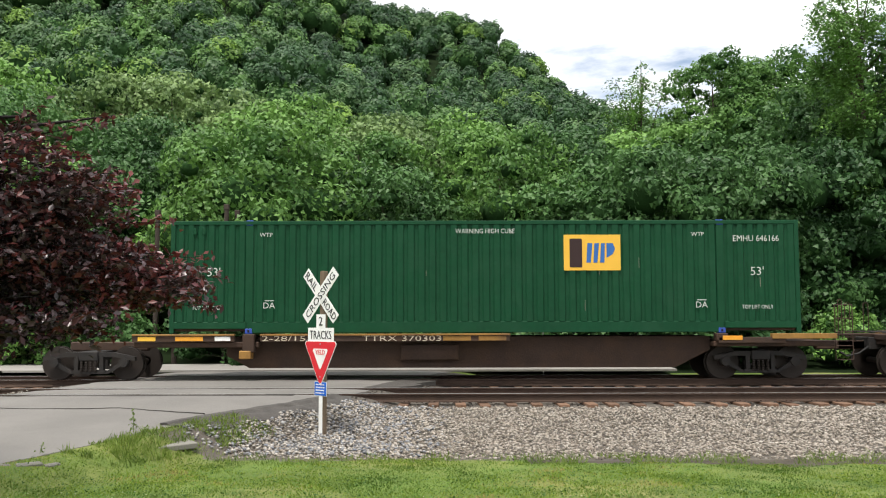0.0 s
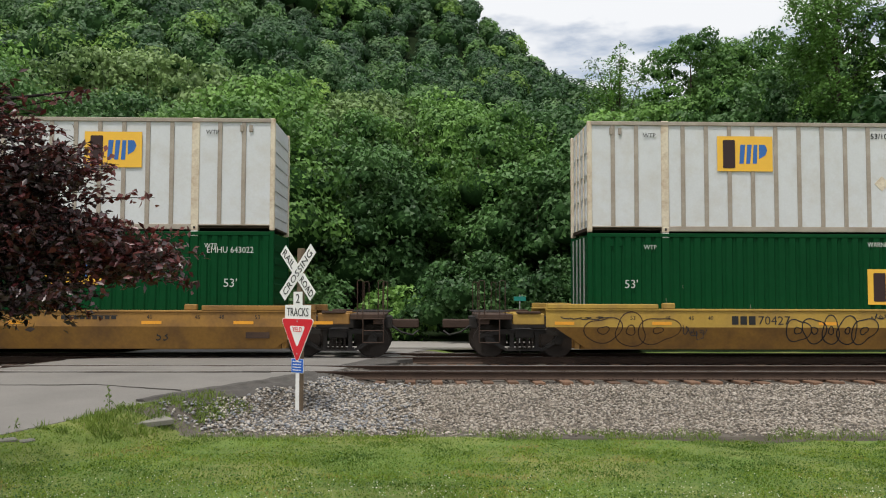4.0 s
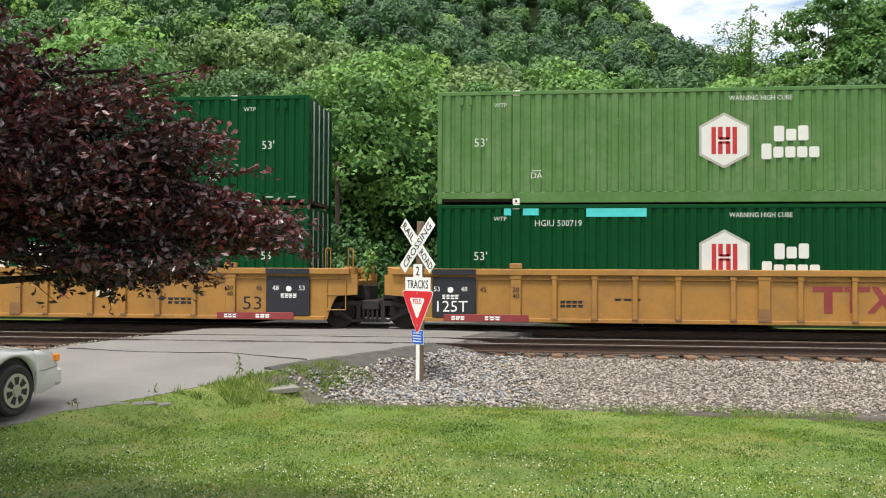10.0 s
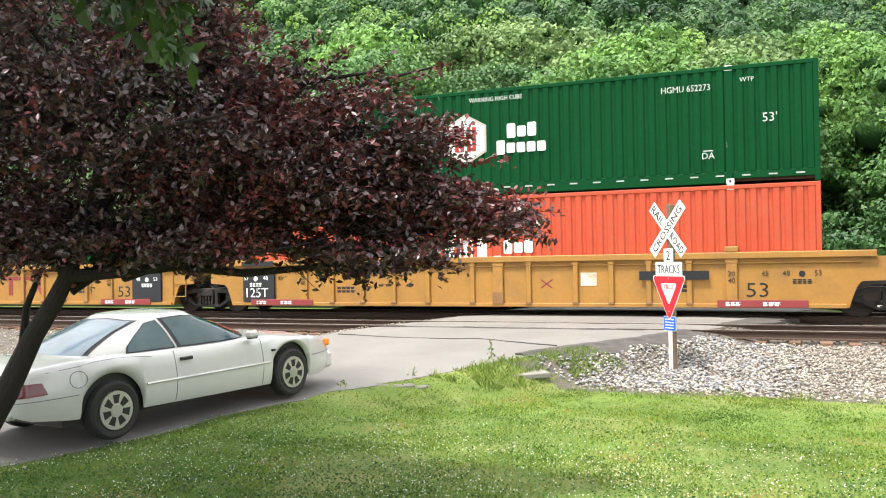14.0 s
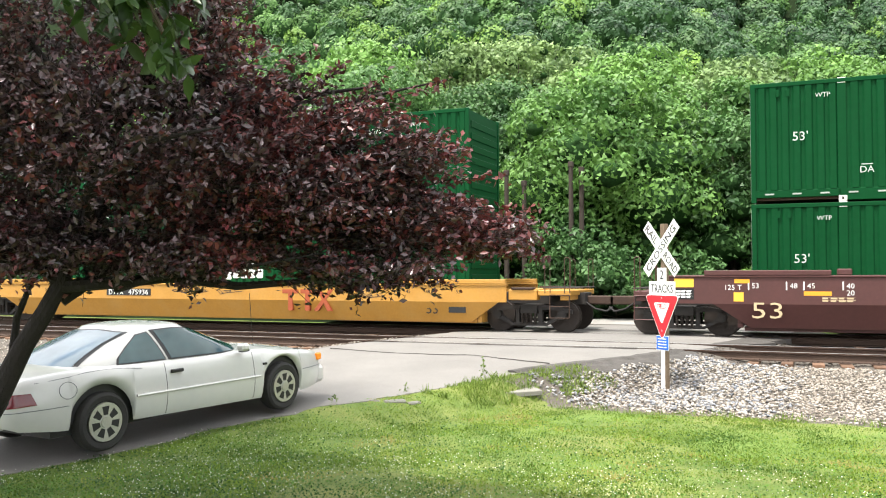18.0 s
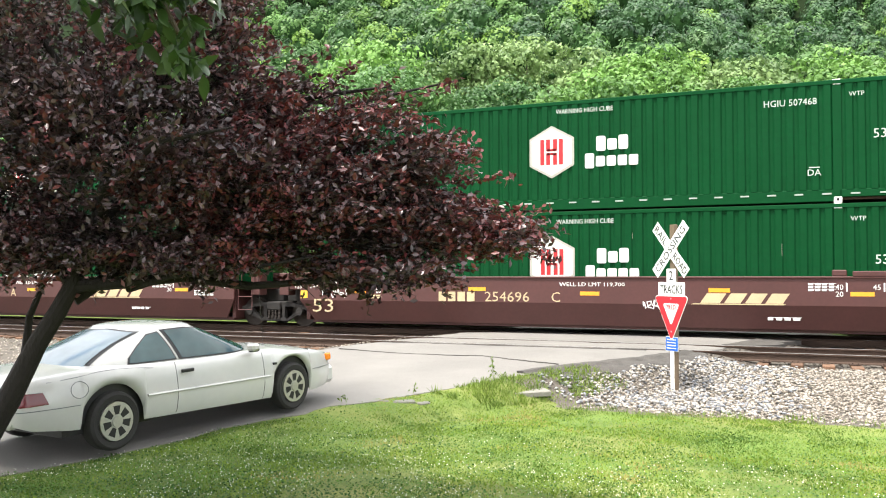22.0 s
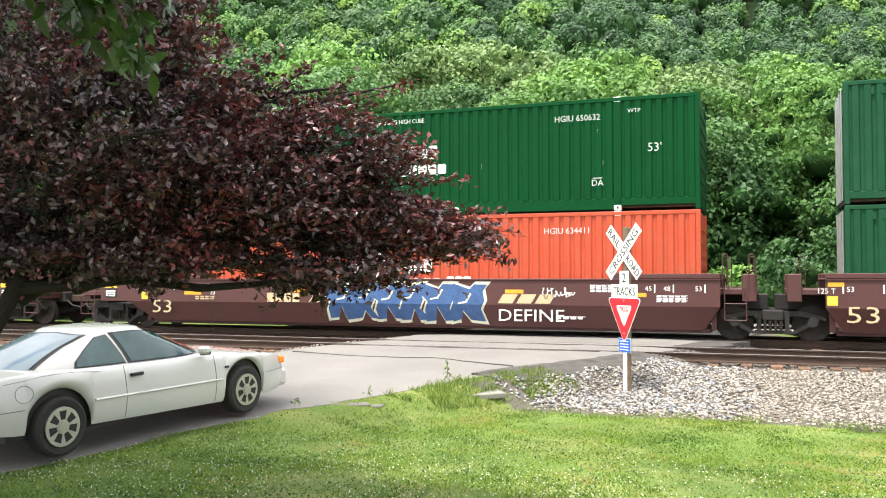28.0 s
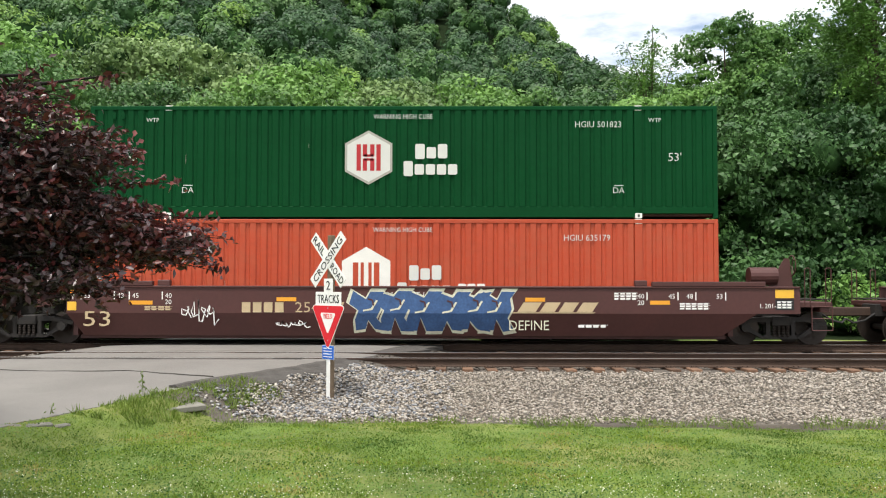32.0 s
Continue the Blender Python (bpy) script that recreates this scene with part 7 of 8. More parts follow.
# 2, 3: dirty yellow single wells with white boxes above green ones
for i, (num, low_no, top_no, lg, tg) in enumerate((("71323", "EMHU 643022", "EMHU 831223", "panel10.4", "panel11.3"), ("70427", "EMHU 269861", "EMHU 242480", "panel7.3", "panel3.4")), 1):
    c = smooth_well("dirty yellow well car with sprayed scribbles" if i == 2 else "dirty yellow-brown single well car", YELLOW_DIRTY if i == 1 else YELLOW_FADED, "cc", 1.16 if i == 1 else 1.22, 0.80, low_mat=YELLOW_DIRTY, end_mat=RUST_DARK)
    y = -1.502
    letters(num, 4.75, y, 0.98, 0.22, TRIM_BLACK, c, 0.82)
    if i == 2:
        for k in range(3):
            part("initial_block", box(bmesh.new(), 3.65 + 0.22 * k, 3.82 + 0.22 * k, y - 0.004, y, 0.87, 1.09), TRIM_BLACK, c)
    bars("stencil", 10.9, 12.3, 0.96, 1.10, y, TRIM_BLACK, c, 9, i)
    for w, xx in (("53", 1.2), ("48", 2.1), ("45", 2.7), ("40", 3.2), ("40", 13.2), ("45", 14.4), ("48", 15.0), ("53", 15.9)):
        letters(w, xx - 0.1, y, 1.04, 0.10, TRIM_BLACK, c)
    for x0, m in ((-0.9, ORANGE_TAPE), (1.6, ORANGE_TAPE), (5.9, ORANGE_TAPE), (9.6, ORANGE_TAPE), (12.9, ORANGE_TAPE), (15.2, ORANGE_TAPE), (17.2, ORANGE_TAPE)):
        part("reflector", box(bmesh.new(), x0, x0 + 0.5, y - 0.004, y, 0.86, 0.94), m, c)
    ob = letters("53", 13.4, -1.43, 0.56, 0.24, TRIM_BLACK, c)
    part("grille", box(bmesh.new(), 15.5, 16.1, -1.45, -1.43, 0.5, 0.68), RUST_DARK, c)
    if i == 2:
        teal = material("spray_green", (0.055, 0.15, 0.12), 0.7)
        bubbles(c, 0.0, 2.1, RUST_DARK, 41, 3, 0.32, 1.12)
        bubbles(c, 5.15, 7.3, BLACK_PAINT, 42, 5, 0.34, 1.10, 0.015)
        bubbles(c, 8.9, 10.6, teal, 43, 3, 0.30, 1.14, 0.010)
        bubbles(c, 11.7, 12.9, teal, 44, 2, 0.34, 1.12, 0.010)
        for k, (xx, w, hh, m) in enumerate(((2.35, 0.6, 0.5, BLACK_PAINT), (7.25, 0.6, 0.2, BLACK_PAINT), (10.4, 1.5, 0.8, teal), (12.6, 0.9, 0.4, teal), (14.5, 1.3, 0.22, BLACK_PAINT), (-0.8, 1.2, 0.12, BLACK_PAINT))):
            scribble(c, xx, 0.42 if hh > 0.4 else 0.98, w, hh, m, 40 + k, -1.508, 0.011, 5)
    add_car(i, c, (-1.63, LONG + 1.63))
    add_load(i, container(G_CLEAN + " with a yellow panel", GREEN, number=low_no, number_at=15.05 if i == 1 else 12.4, logo_top=2.44 if i == 1 else 1.98, logo=lg, scrapes=4), 0.33)
    w = container("white smooth-sided 53-foot container with grey ribs and rust stains", WHITE_BOX, "white", top_no, 3.3 if i == 1 else 12.2, tg, text=TRIM_BLACK, casting=POST_CREAM)
    letters("53/102", 7.75, -HALF + 0.02, 2.55, 0.14, TRIM_BLACK, w)
    part("placard", plate(bmesh.new(), [(7.75, 1.10), (7.95, 1.30), (7.75, 1.50), (7.55, 1.30)], -HALF + 0.02, -HALF + 0.03), POST_CREAM, w, "diamond placard holder")
    for x0, x1, z0, z1 in ((3.3, 3.75, 1.75, 1.98), (4.75, 4.98, 1.75, 1.98), (9.95, 10.4, 1.68, 2.08)):
        if i == 1:
            part("patch", box(bmesh.new(), x0, x1, -HALF + 0.022, -HALF + 0.03, z0, z1, 0.004), POST_CREAM, w, "riveted repair patch")
    if i == 2:
        part("patch", box(bmesh.new(), 15.4, 15.75, -HALF + 0.022, -HALF + 0.03, 1.9, 2.62, 0.004), WHITE_BOX, w)
    add_load(i, w, 3.25)
    part("placard", plate(bmesh.new(), [(4.9 if i == 1 else 12.1, 1.72), (5.14 if i == 1 else 12.34, 1.96), (4.9 if i == 1 else 12.1, 2.20), (4.66 if i == 1 else 11.86, 1.96)], -HALF - 0.012, -HALF - 0.006), RIB_GREY if i == 1 else WHITE_PAINT, LOADS[-2][1], "diamond placard")
# 4, 5, 6: three ribbed yellow wells that share trucks
for i, ends in ((3, "cj"), (4, "jj"), (5, "jc")):
    c = ribbed_well("yellow ribbed well car with black and red end panels", YELLOW, ends)
    if i == 3:
        part("number_panel", box(bmesh.new(), 2.35, 4.05, -1.483, -1.478, 0.92, 1.14), TRIM_BLACK, c, "black number board")
        letters("DTTX", 2.75, -1.486, 1.03, 0.16, WHITE_PAINT, c, 0.6)
        letters("789292", 3.6, -1.486, 1.03, 0.16, WHITE_PAINT, c, 0.75)
        letters("LD LMT", 3.5, -1.402, 0.75, 0.08, TRIM_BLACK, c)
    if i != 3:
        letters("125T", 0.42, -1.478, 0.62, 0.28, WHITE_PAINT, c, 0.78)
    if i != 5:
        letters("53", 14.70, -1.402, 0.66, 0.34, TRIM_BLACK, c, 0.50)
    else:
        letters("53", 14.70, -1.402, 0.66, 0.34, TRIM_BLACK, c, 0.50)
        part("number_panel", box(bmesh.new(), 11.9, 13.6, -1.483, -1.478, 0.92, 1.14), TRIM_BLACK, c, "black number board")
    if i == 4:
        for x0, x1, z0, z1 in ((9.28, 9.98, 1.06, 1.18), (9.54, 9.74, 0.54, 1.06), (10.02, 10.62, 1.06, 1.18), (10.14, 10.19, 0.54, 1.06), (10.32, 10.34, 0.54, 1.06)):
            part("emblem_block", box(bmesh.new(), x0, x1, -1.409, -1.402, z0, z1), BAND_RED, c, "dull red bar of the emblem")
        for a, b in ((10.62, 11.20), (11.12, 10.74)):
            part("emblem_block", plate(bmesh.new(), [(a - 0.08, 0.54), (a + 0.08, 0.54), (b + 0.08, 1.18), (b - 0.08, 1.18)], -1.409 - 0.003 * (a > 11), -1.402 - 0.003 * (a > 11)), BAND_RED, c, "dull red bar of the emblem")
    for a, b in ((9.30, 9.62), (9.62, 9.30)) if i != 4 else ():
        part("cross_mark", plate(bmesh.new(), [(a - 0.03, 0.72), (a + 0.03, 0.72), (b + 0.03, 0.95), (b - 0.03, 0.95)], -1.404, -1.400), BAND_RED, c, "red crossed mark")
    part("data_plate", box(bmesh.new(), 10.38, 10.80, -1.409, -1.402, 0.78, 1.12), POST_CREAM, c, "pale data plate") if i != 4 else None
    tr = [LONG + 1.645] if ends[1] == "j" else [LONG + 1.63]
    if ends[0] == "c":
        tr.append(-1.63)
    add_car(i, c, tr)
add_load(3, container(G_CLEAN + " with red and white badge", GREEN, number="HGIU 503940", number_at=3.1, doors="right", logo="hex", scrapes=3), 0.33)
add_load(3, container(G_CLEAN + " with red and white badge, stacked on top", GREEN, number="HGMU 652330", number_at=3.1, doors="right", logo="hex", dashes=True), 3.25)
low = container(G_CLEAN + " with strips of cyan tape", GREEN, number="HGIU 500719", number_at=3.1, logo="hex")
for x0, x1, z0 in ((1.72, 1.9, 2.62), (2.2, 2.6, 2.62), (3.8, 5.3, 2.58)):
    part("tape", box(bmesh.new(), x0, x1, -HALF - 0.006, -HALF, z0, z0 + 0.24), CYAN_TAPE, low, "cyan tape")
add_load(4, low, 0.33)
add_load(4, container("faded yellowish-green corrugated freight container, stacked on top", GREEN_PALE, logo="hex", scrapes=3), 3.25)
add_load(5, container("orange corrugated 53-foot container with a white badge", ORANGE, logo="house", marks="few"), 0.33)
add_load(5, container(G_CLEAN + " with red and white badge, stacked on top", GREEN, number="HGMU 652273", logo="hex", dashes=True, scrapes=3), 3.25)
# 7: clean yellow single well
c = smooth_well("clean bright yellow single well car", YELLOW_BRIGHT, "cc", 1.24, 0.80)
part("number_panel", box(bmesh.new(), 3.6, 5.4, -1.510, -1.504, 0.90, 1.12), TRIM_BLACK, c, "black number board")
letters("DTTX", 4.0, -1.513, 1.01, 0.16, WHITE_PAINT, c, 0.6)
letters("475936", 4.9, -1.513, 1.01, 0.16, WHITE_PAINT, c, 0.8)
EMBLEM_RED = material("emblem_red", (0.30, 0.062, 0.022), 0.6, vary=0.15, bump=0.03)
for x0, x1, z0, z1 in ((10.30, 10.85, 1.00, 1.12), (10.50, 10.65, 0.50, 1.00), (10.92, 11.45, 1.00, 1.12), (11.08, 11.23, 0.50, 1.00)):
    yy = -1.51 if z1 > 1.05 else -1.508
    part("emblem_block", box(bmesh.new(), x0, x1, yy, yy + 0.10, z0, z1), EMBLEM_RED, c, "dull red block of the emblem")
for a, b in ((11.45, 11.95), (11.90, 11.55)):
    part("emblem_block", plate(bmesh.new(), [(a - 0.07, 0.5), (a + 0.07, 0.5), (b + 0.07, 1.12), (b - 0.07, 1.12)], -1.512 - 0.003 * (a > 11.6), -1.42), EMBLEM_RED, c, "dull red bar of the emblem")
scribble(c, 6.3, 0.95, 1.2, 0.22, BLACK_PAINT, 61, -1.508, 0.01, 5)
scribble(c, 8.0, 0.95, 0.8, 0.22, BLACK_PAINT, 62, -1.508, 0.01, 3)
scribble(c, 12.9, 0.85, 0.7, 0.3, BLACK_PAINT, 63, -1.508, 0.01, 3)
letters("53", 15.1, -1.43, 0.60, 0.27, TRIM_BLACK, c)
part("grille", box(bmesh.new(), 15.6, 16.1, -1.45, -1.43, 0.5, 0.7), TRIM_BLACK, c)
for w, xx in (("53", 1.0), ("45", 2.6), ("40", 13.2), ("45", 14.4), ("48", 15.0), ("53", 15.9)):
    letters(w, xx, -1.502, 1.08, 0.10, TRIM_BLACK, c)
add_car(6, c, (-1.63, LONG + 1.63))
add_load(6, container(G_CLEAN + " with red and white badge", GREEN, logo="hex"), 0.33)
add_load(6, container(G_CLEAN + " with red and white badge, stacked on top", GREEN, number="HGIU 507548", logo="hex", dashes=True), 3.25)
# 8 to 13: maroon wells in two sets of three
MAROONS = [(7, "cj", "254696", "A", "WELL LD LMT 119,700"), (8, "jj", "254696", "C", "WELL LD LMT 119,700"), (9, "jc", "254696", "B", "WELL LD LMT 119,700"),
           (13, "cj", "254627", "A", "WELL LD LMT 119,600"), (10, "cj", "254627", "A", "WELL LD LMT 119,600"), (11, "jj", "254627", "C", "WELL LD LMT 119,600"), (12, "jc", "254627", "B", "WELL LD LMT 119,600")]
for i, ends, num, let, lim in MAROONS:
    said = {10: "maroon well car with large blue sprayed lettering", 11: "maroon well car with teal and blue sprayed lettering", 12: "maroon well car with blue and cream sprayed lettering"}.get(i, "maroon well car with cream stencils")
    c = smooth_well(said, MAROON, ends, 1.46, 0.82)
    maroon_marks(c, num, let, lim, "over" if i == 10 else "", i)
    if i == 10:
        spray(c, 6.0, 10.4, BLUE_SPRAY, PALE_SPRAY, 5)
        letters("DEFINE", 11.9, -1.47, 0.55, 0.30, WHITE_PAINT, c, 1.75)
        scribble(c, 12.2, 0.95, 0.8, 0.4, WHITE_PAINT, 70)
        for k in range(3):
            bm = plate(bmesh.new(), [(11.0 + 0.5 * k, 0.86), (11.4 + 0.5 * k, 0.86), (11.55 + 0.5 * k, 1.10), (11.15 + 0.5 * k, 1.10)], -1.506, -1.502)
            part("emblem_block", bm, CREAM_PAINT, c, "cream slanted block of the emblem")
    elif i == 11:
        spray(c, 8.5, 13.0, TEAL_SPRAY, LOGO_NAVY, 8, shapes=5, dots=(BLUE_SPRAY, PALE_SPRAY, SKY_SPRAY))
        spray(c, 9.4, 11.6, SKY_SPRAY, TEAL_SPRAY, 9, shapes=3, lift=0.018, z0=0.55, z1=1.22, dots=(TEAL_SPRAY, PALE_SPRAY))
        scribble(c, 14.2, 0.62, 0.7, 0.45, WHITE_PAINT, 71)
    elif i == 12:
        spray(c, 6.9, 10.8, BLUE_SPRAY, PALE_SPRAY, 14)
        scribble(c, 2.5, 0.45, 0.9, 0.75, WHITE_PAINT, 72)
        scribble(c, 4.9, 0.42, 0.8, 0.25, WHITE_PAINT, 73, -1.47)
        letters("DEFINE", 11.3, -1.46, 0.52, 0.24, PALE_SPRAY, c, 1.0)
        letters("L 201-1", 17.35, -1.505, 1.02, 0.11, WHITE_PAINT, c)
    elif i == 8:
        scribble(c, 0.3, 0.85, 0.9, 0.4, WHITE_PAINT, 74)
        scribble(c, 9.6, 0.6, 0.9, 0.4, WHITE_PAINT, 75)
    elif i == 9:
        scribble(c, 14.2, 0.62, 0.9, 0.35, WHITE_PAINT, 76)
    tr = [LONG + 1.645] if ends[1] == "j" else [LONG + 1.63]
    if ends[0] == "c":
        tr.append(-1.63)
    add_car(i, c, tr)
LOW_NO = {7: "HGIU 508928", 8: "HGIU 507468", 9: "HGIU 640974", 11: "HGIU 641060"}
TOP_NO = {7: "HGIU 508928", 8: "HGIU 507468", 9: "HGIU 644500", 10: "HGIU 650632", 11: "HGIU 644064", 12: "HGIU 501823"}
for i in range(7, 13):
    if i in (10, 12):
        add_load(i, container("orange corrugated 53-foot container with a white badge", ORANGE, number={10: "HGIU 634411", 12: "HGIU 635179"}[i], number_at=12.8, logo="house", marks="few", scrapes=4), 0.33)
    else:
        add_load(i, container(G_CLEAN + " with red and white badge", GREEN if i != 11 else GREEN_WORN, number="" if i < 9 else LOW_NO[i], logo="hex", scrapes=2), 0.33)
    t_ = container(G_CLEAN + " with red and white badge, stacked on top", GREEN if i != 11 else GREEN_WORN, number=TOP_NO[i], logo="hex", dashes=i in (7, 8), scrapes=3 if i > 9 else 1)
    if i == 11:
        part("tape", box(bmesh.new(), 8.9, 10.5, -HALF - 0.006, -HALF, 2.60, 2.76), TORN_TAPE, t_, "torn cyan film")
    add_load(i, t_, 3.25)


def stowaway(x):
    """A green plant that grows on the platform between two wells."""
    g = np.random.default_rng(9)
    t = thing("weed", "bright green weed growing on the car's end platform", "weed")
    bm = bmesh.new()
    pts, nor = [], []
    for k in range(5):
        e = Vector((g.uniform(-0.3, 0.3), g.uniform(-0.2, 0.2), g.uniform(0.5, 0.9)))
        tube(bm, [(0, 0, 0), e * 0.5, e], [0.008, 0.006, 0.003], 5)
        for j in range(16):
            pts.append(np.array(e) * g.uniform(0.3, 1.0) + g.normal(0, 0.06, 3))
            nor.append(g.normal(0, 0.6, 3) + [0, -0.4, 0.6])
    part("stem", bm, WEED, t)
    part("leaves", leaf_mesh("leaves", np.array(pts), np.array(nor), 0.10, LEAF_BRIGHT, g, 1.5), None, t)
    return t


PLANT = (3, stowaway(0), LONG + 1.45, -0.6, 1.22)

# ---- the crossing sign ----


def crossing_sign():
    s = thing("crossing_sign", "white railroad crossbuck with a red yield sign on a wooden post", "road sign", m=pose(-2.24, 15.92, -0.62, 0, 0, -43))
    part("post", box(bmesh.new(), -0.055, 0.055, -0.05, 0.05, 0.0, 3.06, 0.008), POST_WOOD, s, "weathered square wooden post")
    part("reflector_strip", box(bmesh.new(), -0.048, 0.048, -0.058, -0.05, 0.10, 0.86), SIGN_WHITE, s, "white reflective strip")
    z = 2.62
    for n, (a, y, words) in enumerate(((45, -0.074, (("RAIL", -0.36, 0.40), ("ROAD", 0.36, 0.44))), (-45, -0.080, (("CROSSING", 0.0, 1.06),)))):
        arm = part("crossbuck_arm", box(bmesh.new(), -0.61, 0.61, -0.003, 0.003, -0.11, 0.11, 0.002), SIGN_WHITE, s, m=pose(0, y, z, 0, a, 0))
        for w, x, wide in words:
            ob = letters(w, x, -0.005, 0.0, 0.13, TRIM_BLACK, arm, wide)
        for e in (-0.606, 0.602):
            part("arm_edge", box(bmesh.new(), e, e + 0.006, -0.0045, -0.003, -0.105, 0.105), GALV, arm)
    bm = plate(bmesh.new(), [(-0.36, 1.79), (0.36, 1.79), (0.36, 2.04), (0.125, 2.04), (0.125, 2.28), (-0.125, 2.28), (-0.125, 2.04), (-0.36, 2.04)], -0.066, -0.060)
    t = part("tracks_plate", bm, SIGN_WHITE, s, "white inverted-T plate with the number of tracks")
    letters("2", 0, -0.068, 2.16, 0.16, TRIM_BLACK, t)
    letters("TRACKS", 0, -0.068, 1.915, 0.15, TRIM_BLACK, t, 0.60)

    def rounded(side, r, zc):
        pts = []
        h = side * 0.866
        for k, (cx, cz) in enumerate(((0, -h * 2 / 3), (side / 2, h / 3), (-side / 2, h / 3))):
            ctr = Vector((cx, cz)) * (1 - 2 * r / (h * 2 / 3))
            a0 = (-150, -30, 90)[k]
            for j in range(7):
                a = math.radians(a0 + 20 * j)
                pts.append((ctr.x + r * math.cos(a), zc + ctr.y + r * math.sin(a)))
        return pts
    zc = 1.79 - 0.26
    part("yield_edge", plate(bmesh.new(), rounded(0.945, 0.05, zc), -0.069, -0.063), SIGN_WHITE, s)
    y = part("yield_plate", plate(bmesh.new(), rounded(0.905, 0.045, zc), -0.073, -0.069), SIGN_RED, s, "red triangular yield plate")
    part("yield_centre", plate(bmesh.new(), rounded(0.45, 0.03, zc + 0.005), -0.0755, -0.073), SIGN_WHITE, y)
    letters("YIELD", 0, -0.078, zc + 0.075, 0.085, SIGN_RED, y, 0.26)
    for zz in (zc + 0.22, zc - 0.36):
        part("bolt", drum(bmesh.new(), 0, zz, 0.014, -0.079, -0.073, 8), GALV, y)
    b = part("blue_plate", box(bmesh.new(), -0.16, 0.16, -0.066, -0.060, 0.835, 1.075, 0.002), SIGN_BLUE, s, "small blue emergency plate")
    part("plate_edge", box(bmesh.new(), -0.168, 0.168, -0.0595, -0.056, 0.827, 1.083), SIGN_WHITE, b)
    for k, n in enumerate((6, 7, 5, 6)):
        bars("stencil", -0.12, 0.12, 0.865 + 0.050 * k, 0.890 + 0.050 * k, -0.067, SIGN_WHITE, b, n, k)
    for zz in (2.16, 2.62, 1.9):
        part("bracket", box(bmesh.new(), -0.06, 0.06, -0.062, -0.05, zz - 0.02, zz + 0.02), GALV, s)


crossing_sign()

# ---- the parked coupe ----


def coupe():
    ground_f, ground_r = Vector((-6.63, 10.35, -0.295)), Vector((-7.10, 7.54, -0.375))
    fwd = (ground_f - ground_r).normalized()
    up = Vector((0, 0, 1))
    left = up.cross(fwd).normalized()
    up = fwd.cross(left)
    base = (ground_f + ground_r) / 2 + left * 0.80
    m = Matrix((fwd, left, up)).transposed().to_4x4()
    m.translation = base
    c = thing("car", "white two-door coupe parked at the road's edge", "car", m=m)
    WB, R = 1.43, 0.335
    S = 61
    xs_ = np.unique(np.concatenate([np.linspace(-2.52, 2.50, S), WB + 0.40 * np.cos(np.linspace(0, np.pi, 15)), -WB + 0.40 * np.cos(np.linspace(0, np.pi, 15))]))

    def belt(x):
        return float(np.interp(x, [-2.52, -2.46, -2.3, -1.9, -1.4, -0.4, 0.7, 1.2, 1.8, 2.2, 2.4, 2.5], [0.74, 0.83, 0.875, 0.905, 0.91, 0.885, 0.865, 0.845, 0.79, 0.73, 0.66, 0.58]))

    def deck(x):
        return belt(x) + float(np.interp(x, [-2.5, -2.3, -1.4, 0.7, 1.5, 2.3, 2.5], [0.0, 0.03, 0.05, 0.07, 0.07, 0.03, 0.0]))

    def sill(x):
        z = float(np.interp(x, [-2.52, -2.35, -1.9, 1.9, 2.3, 2.5], [0.44, 0.37, 0.31, 0.21, 0.24, 0.34]))
        for a in (-WB, WB):
            if abs(x - a) < 0.40:
                z = max(z, R + math.sqrt(0.40 ** 2 - (x - a) ** 2) * 1.02)
        return z

    def half(x, k):
        w = float(np.interp(x, [-2.52, -2.40, -2.1, -1.4, 0, 1.4, 2.0, 2.35, 2.5], [0.72, 0.81, 0.87, 0.91, 0.92, 0.91, 0.86, 0.76, 0.62]))
        return w * float(np.interp(k, [0, 0.12, 0.35, 0.55, 0.85, 1.0], [0.94, 0.975, 1.0, 0.998, 0.965, 0.93]))
    K = [0, 0.1, 0.22, 0.36, 0.5, 0.62, 0.75, 0.88, 1.0]
    bm = bmesh.new()
    rows = []
    for x in xs_:
        z0, z1 = sill(x), belt(x)
        right = [bm.verts.new((x, -half(x, k), z0 + (z1 - z0) * k)) for k in K]
        top = [bm.verts.new((x, half(x, 1.0) * u, deck(x) - (deck(x) - belt(x)) * abs(u) ** 2.5)) for u in (-0.85, -0.5, 0, 0.5, 0.85)]
        lf = [bm.verts.new((x, half(x, k), z0 + (z1 - z0) * k)) for k in K[::-1]]
        rows.append(right + top + lf)
    for a, b in zip(rows, rows[1:]):
        for i in range(len(a) - 1):
            bm.faces.new((a[i], b[i], b[i + 1], a[i + 1]))
    for r_, flip in ((rows[0], False), (rows[-1], True)):
        bm.faces.new(r_ if not flip else r_[::-1])
    bmesh.ops.recalc_face_normals(bm, faces=bm.faces)
    body = smooth(part("body", bm, CAR_WHITE, c, "glossy white bodywork"))
    part("underbody", box(bmesh.new(), -2.0, 2.0, -0.76, 0.76, 0.24, 0.42), TRIM_BLACK, c)
    for a in (-WB, WB):
        part("wheel_well", box(bmesh.new(), a - 0.42, a + 0.42, -0.80, 0.80, 0.35, 0.80), TRIM_BLACK, c)

    # cabin: one smooth shell, with the panes laid on it
    ZB, ZT = 0.885, 1.262

    def shell(k):
        """Rear end, front end and half width of the cabin at the share k of its height."""
        return -1.80 + 0.97 * k ** 1.2, 1.00 - 0.93 * k ** 1.1, 0.815 - 0.215 * k ** 1.25
    NE = 3.4

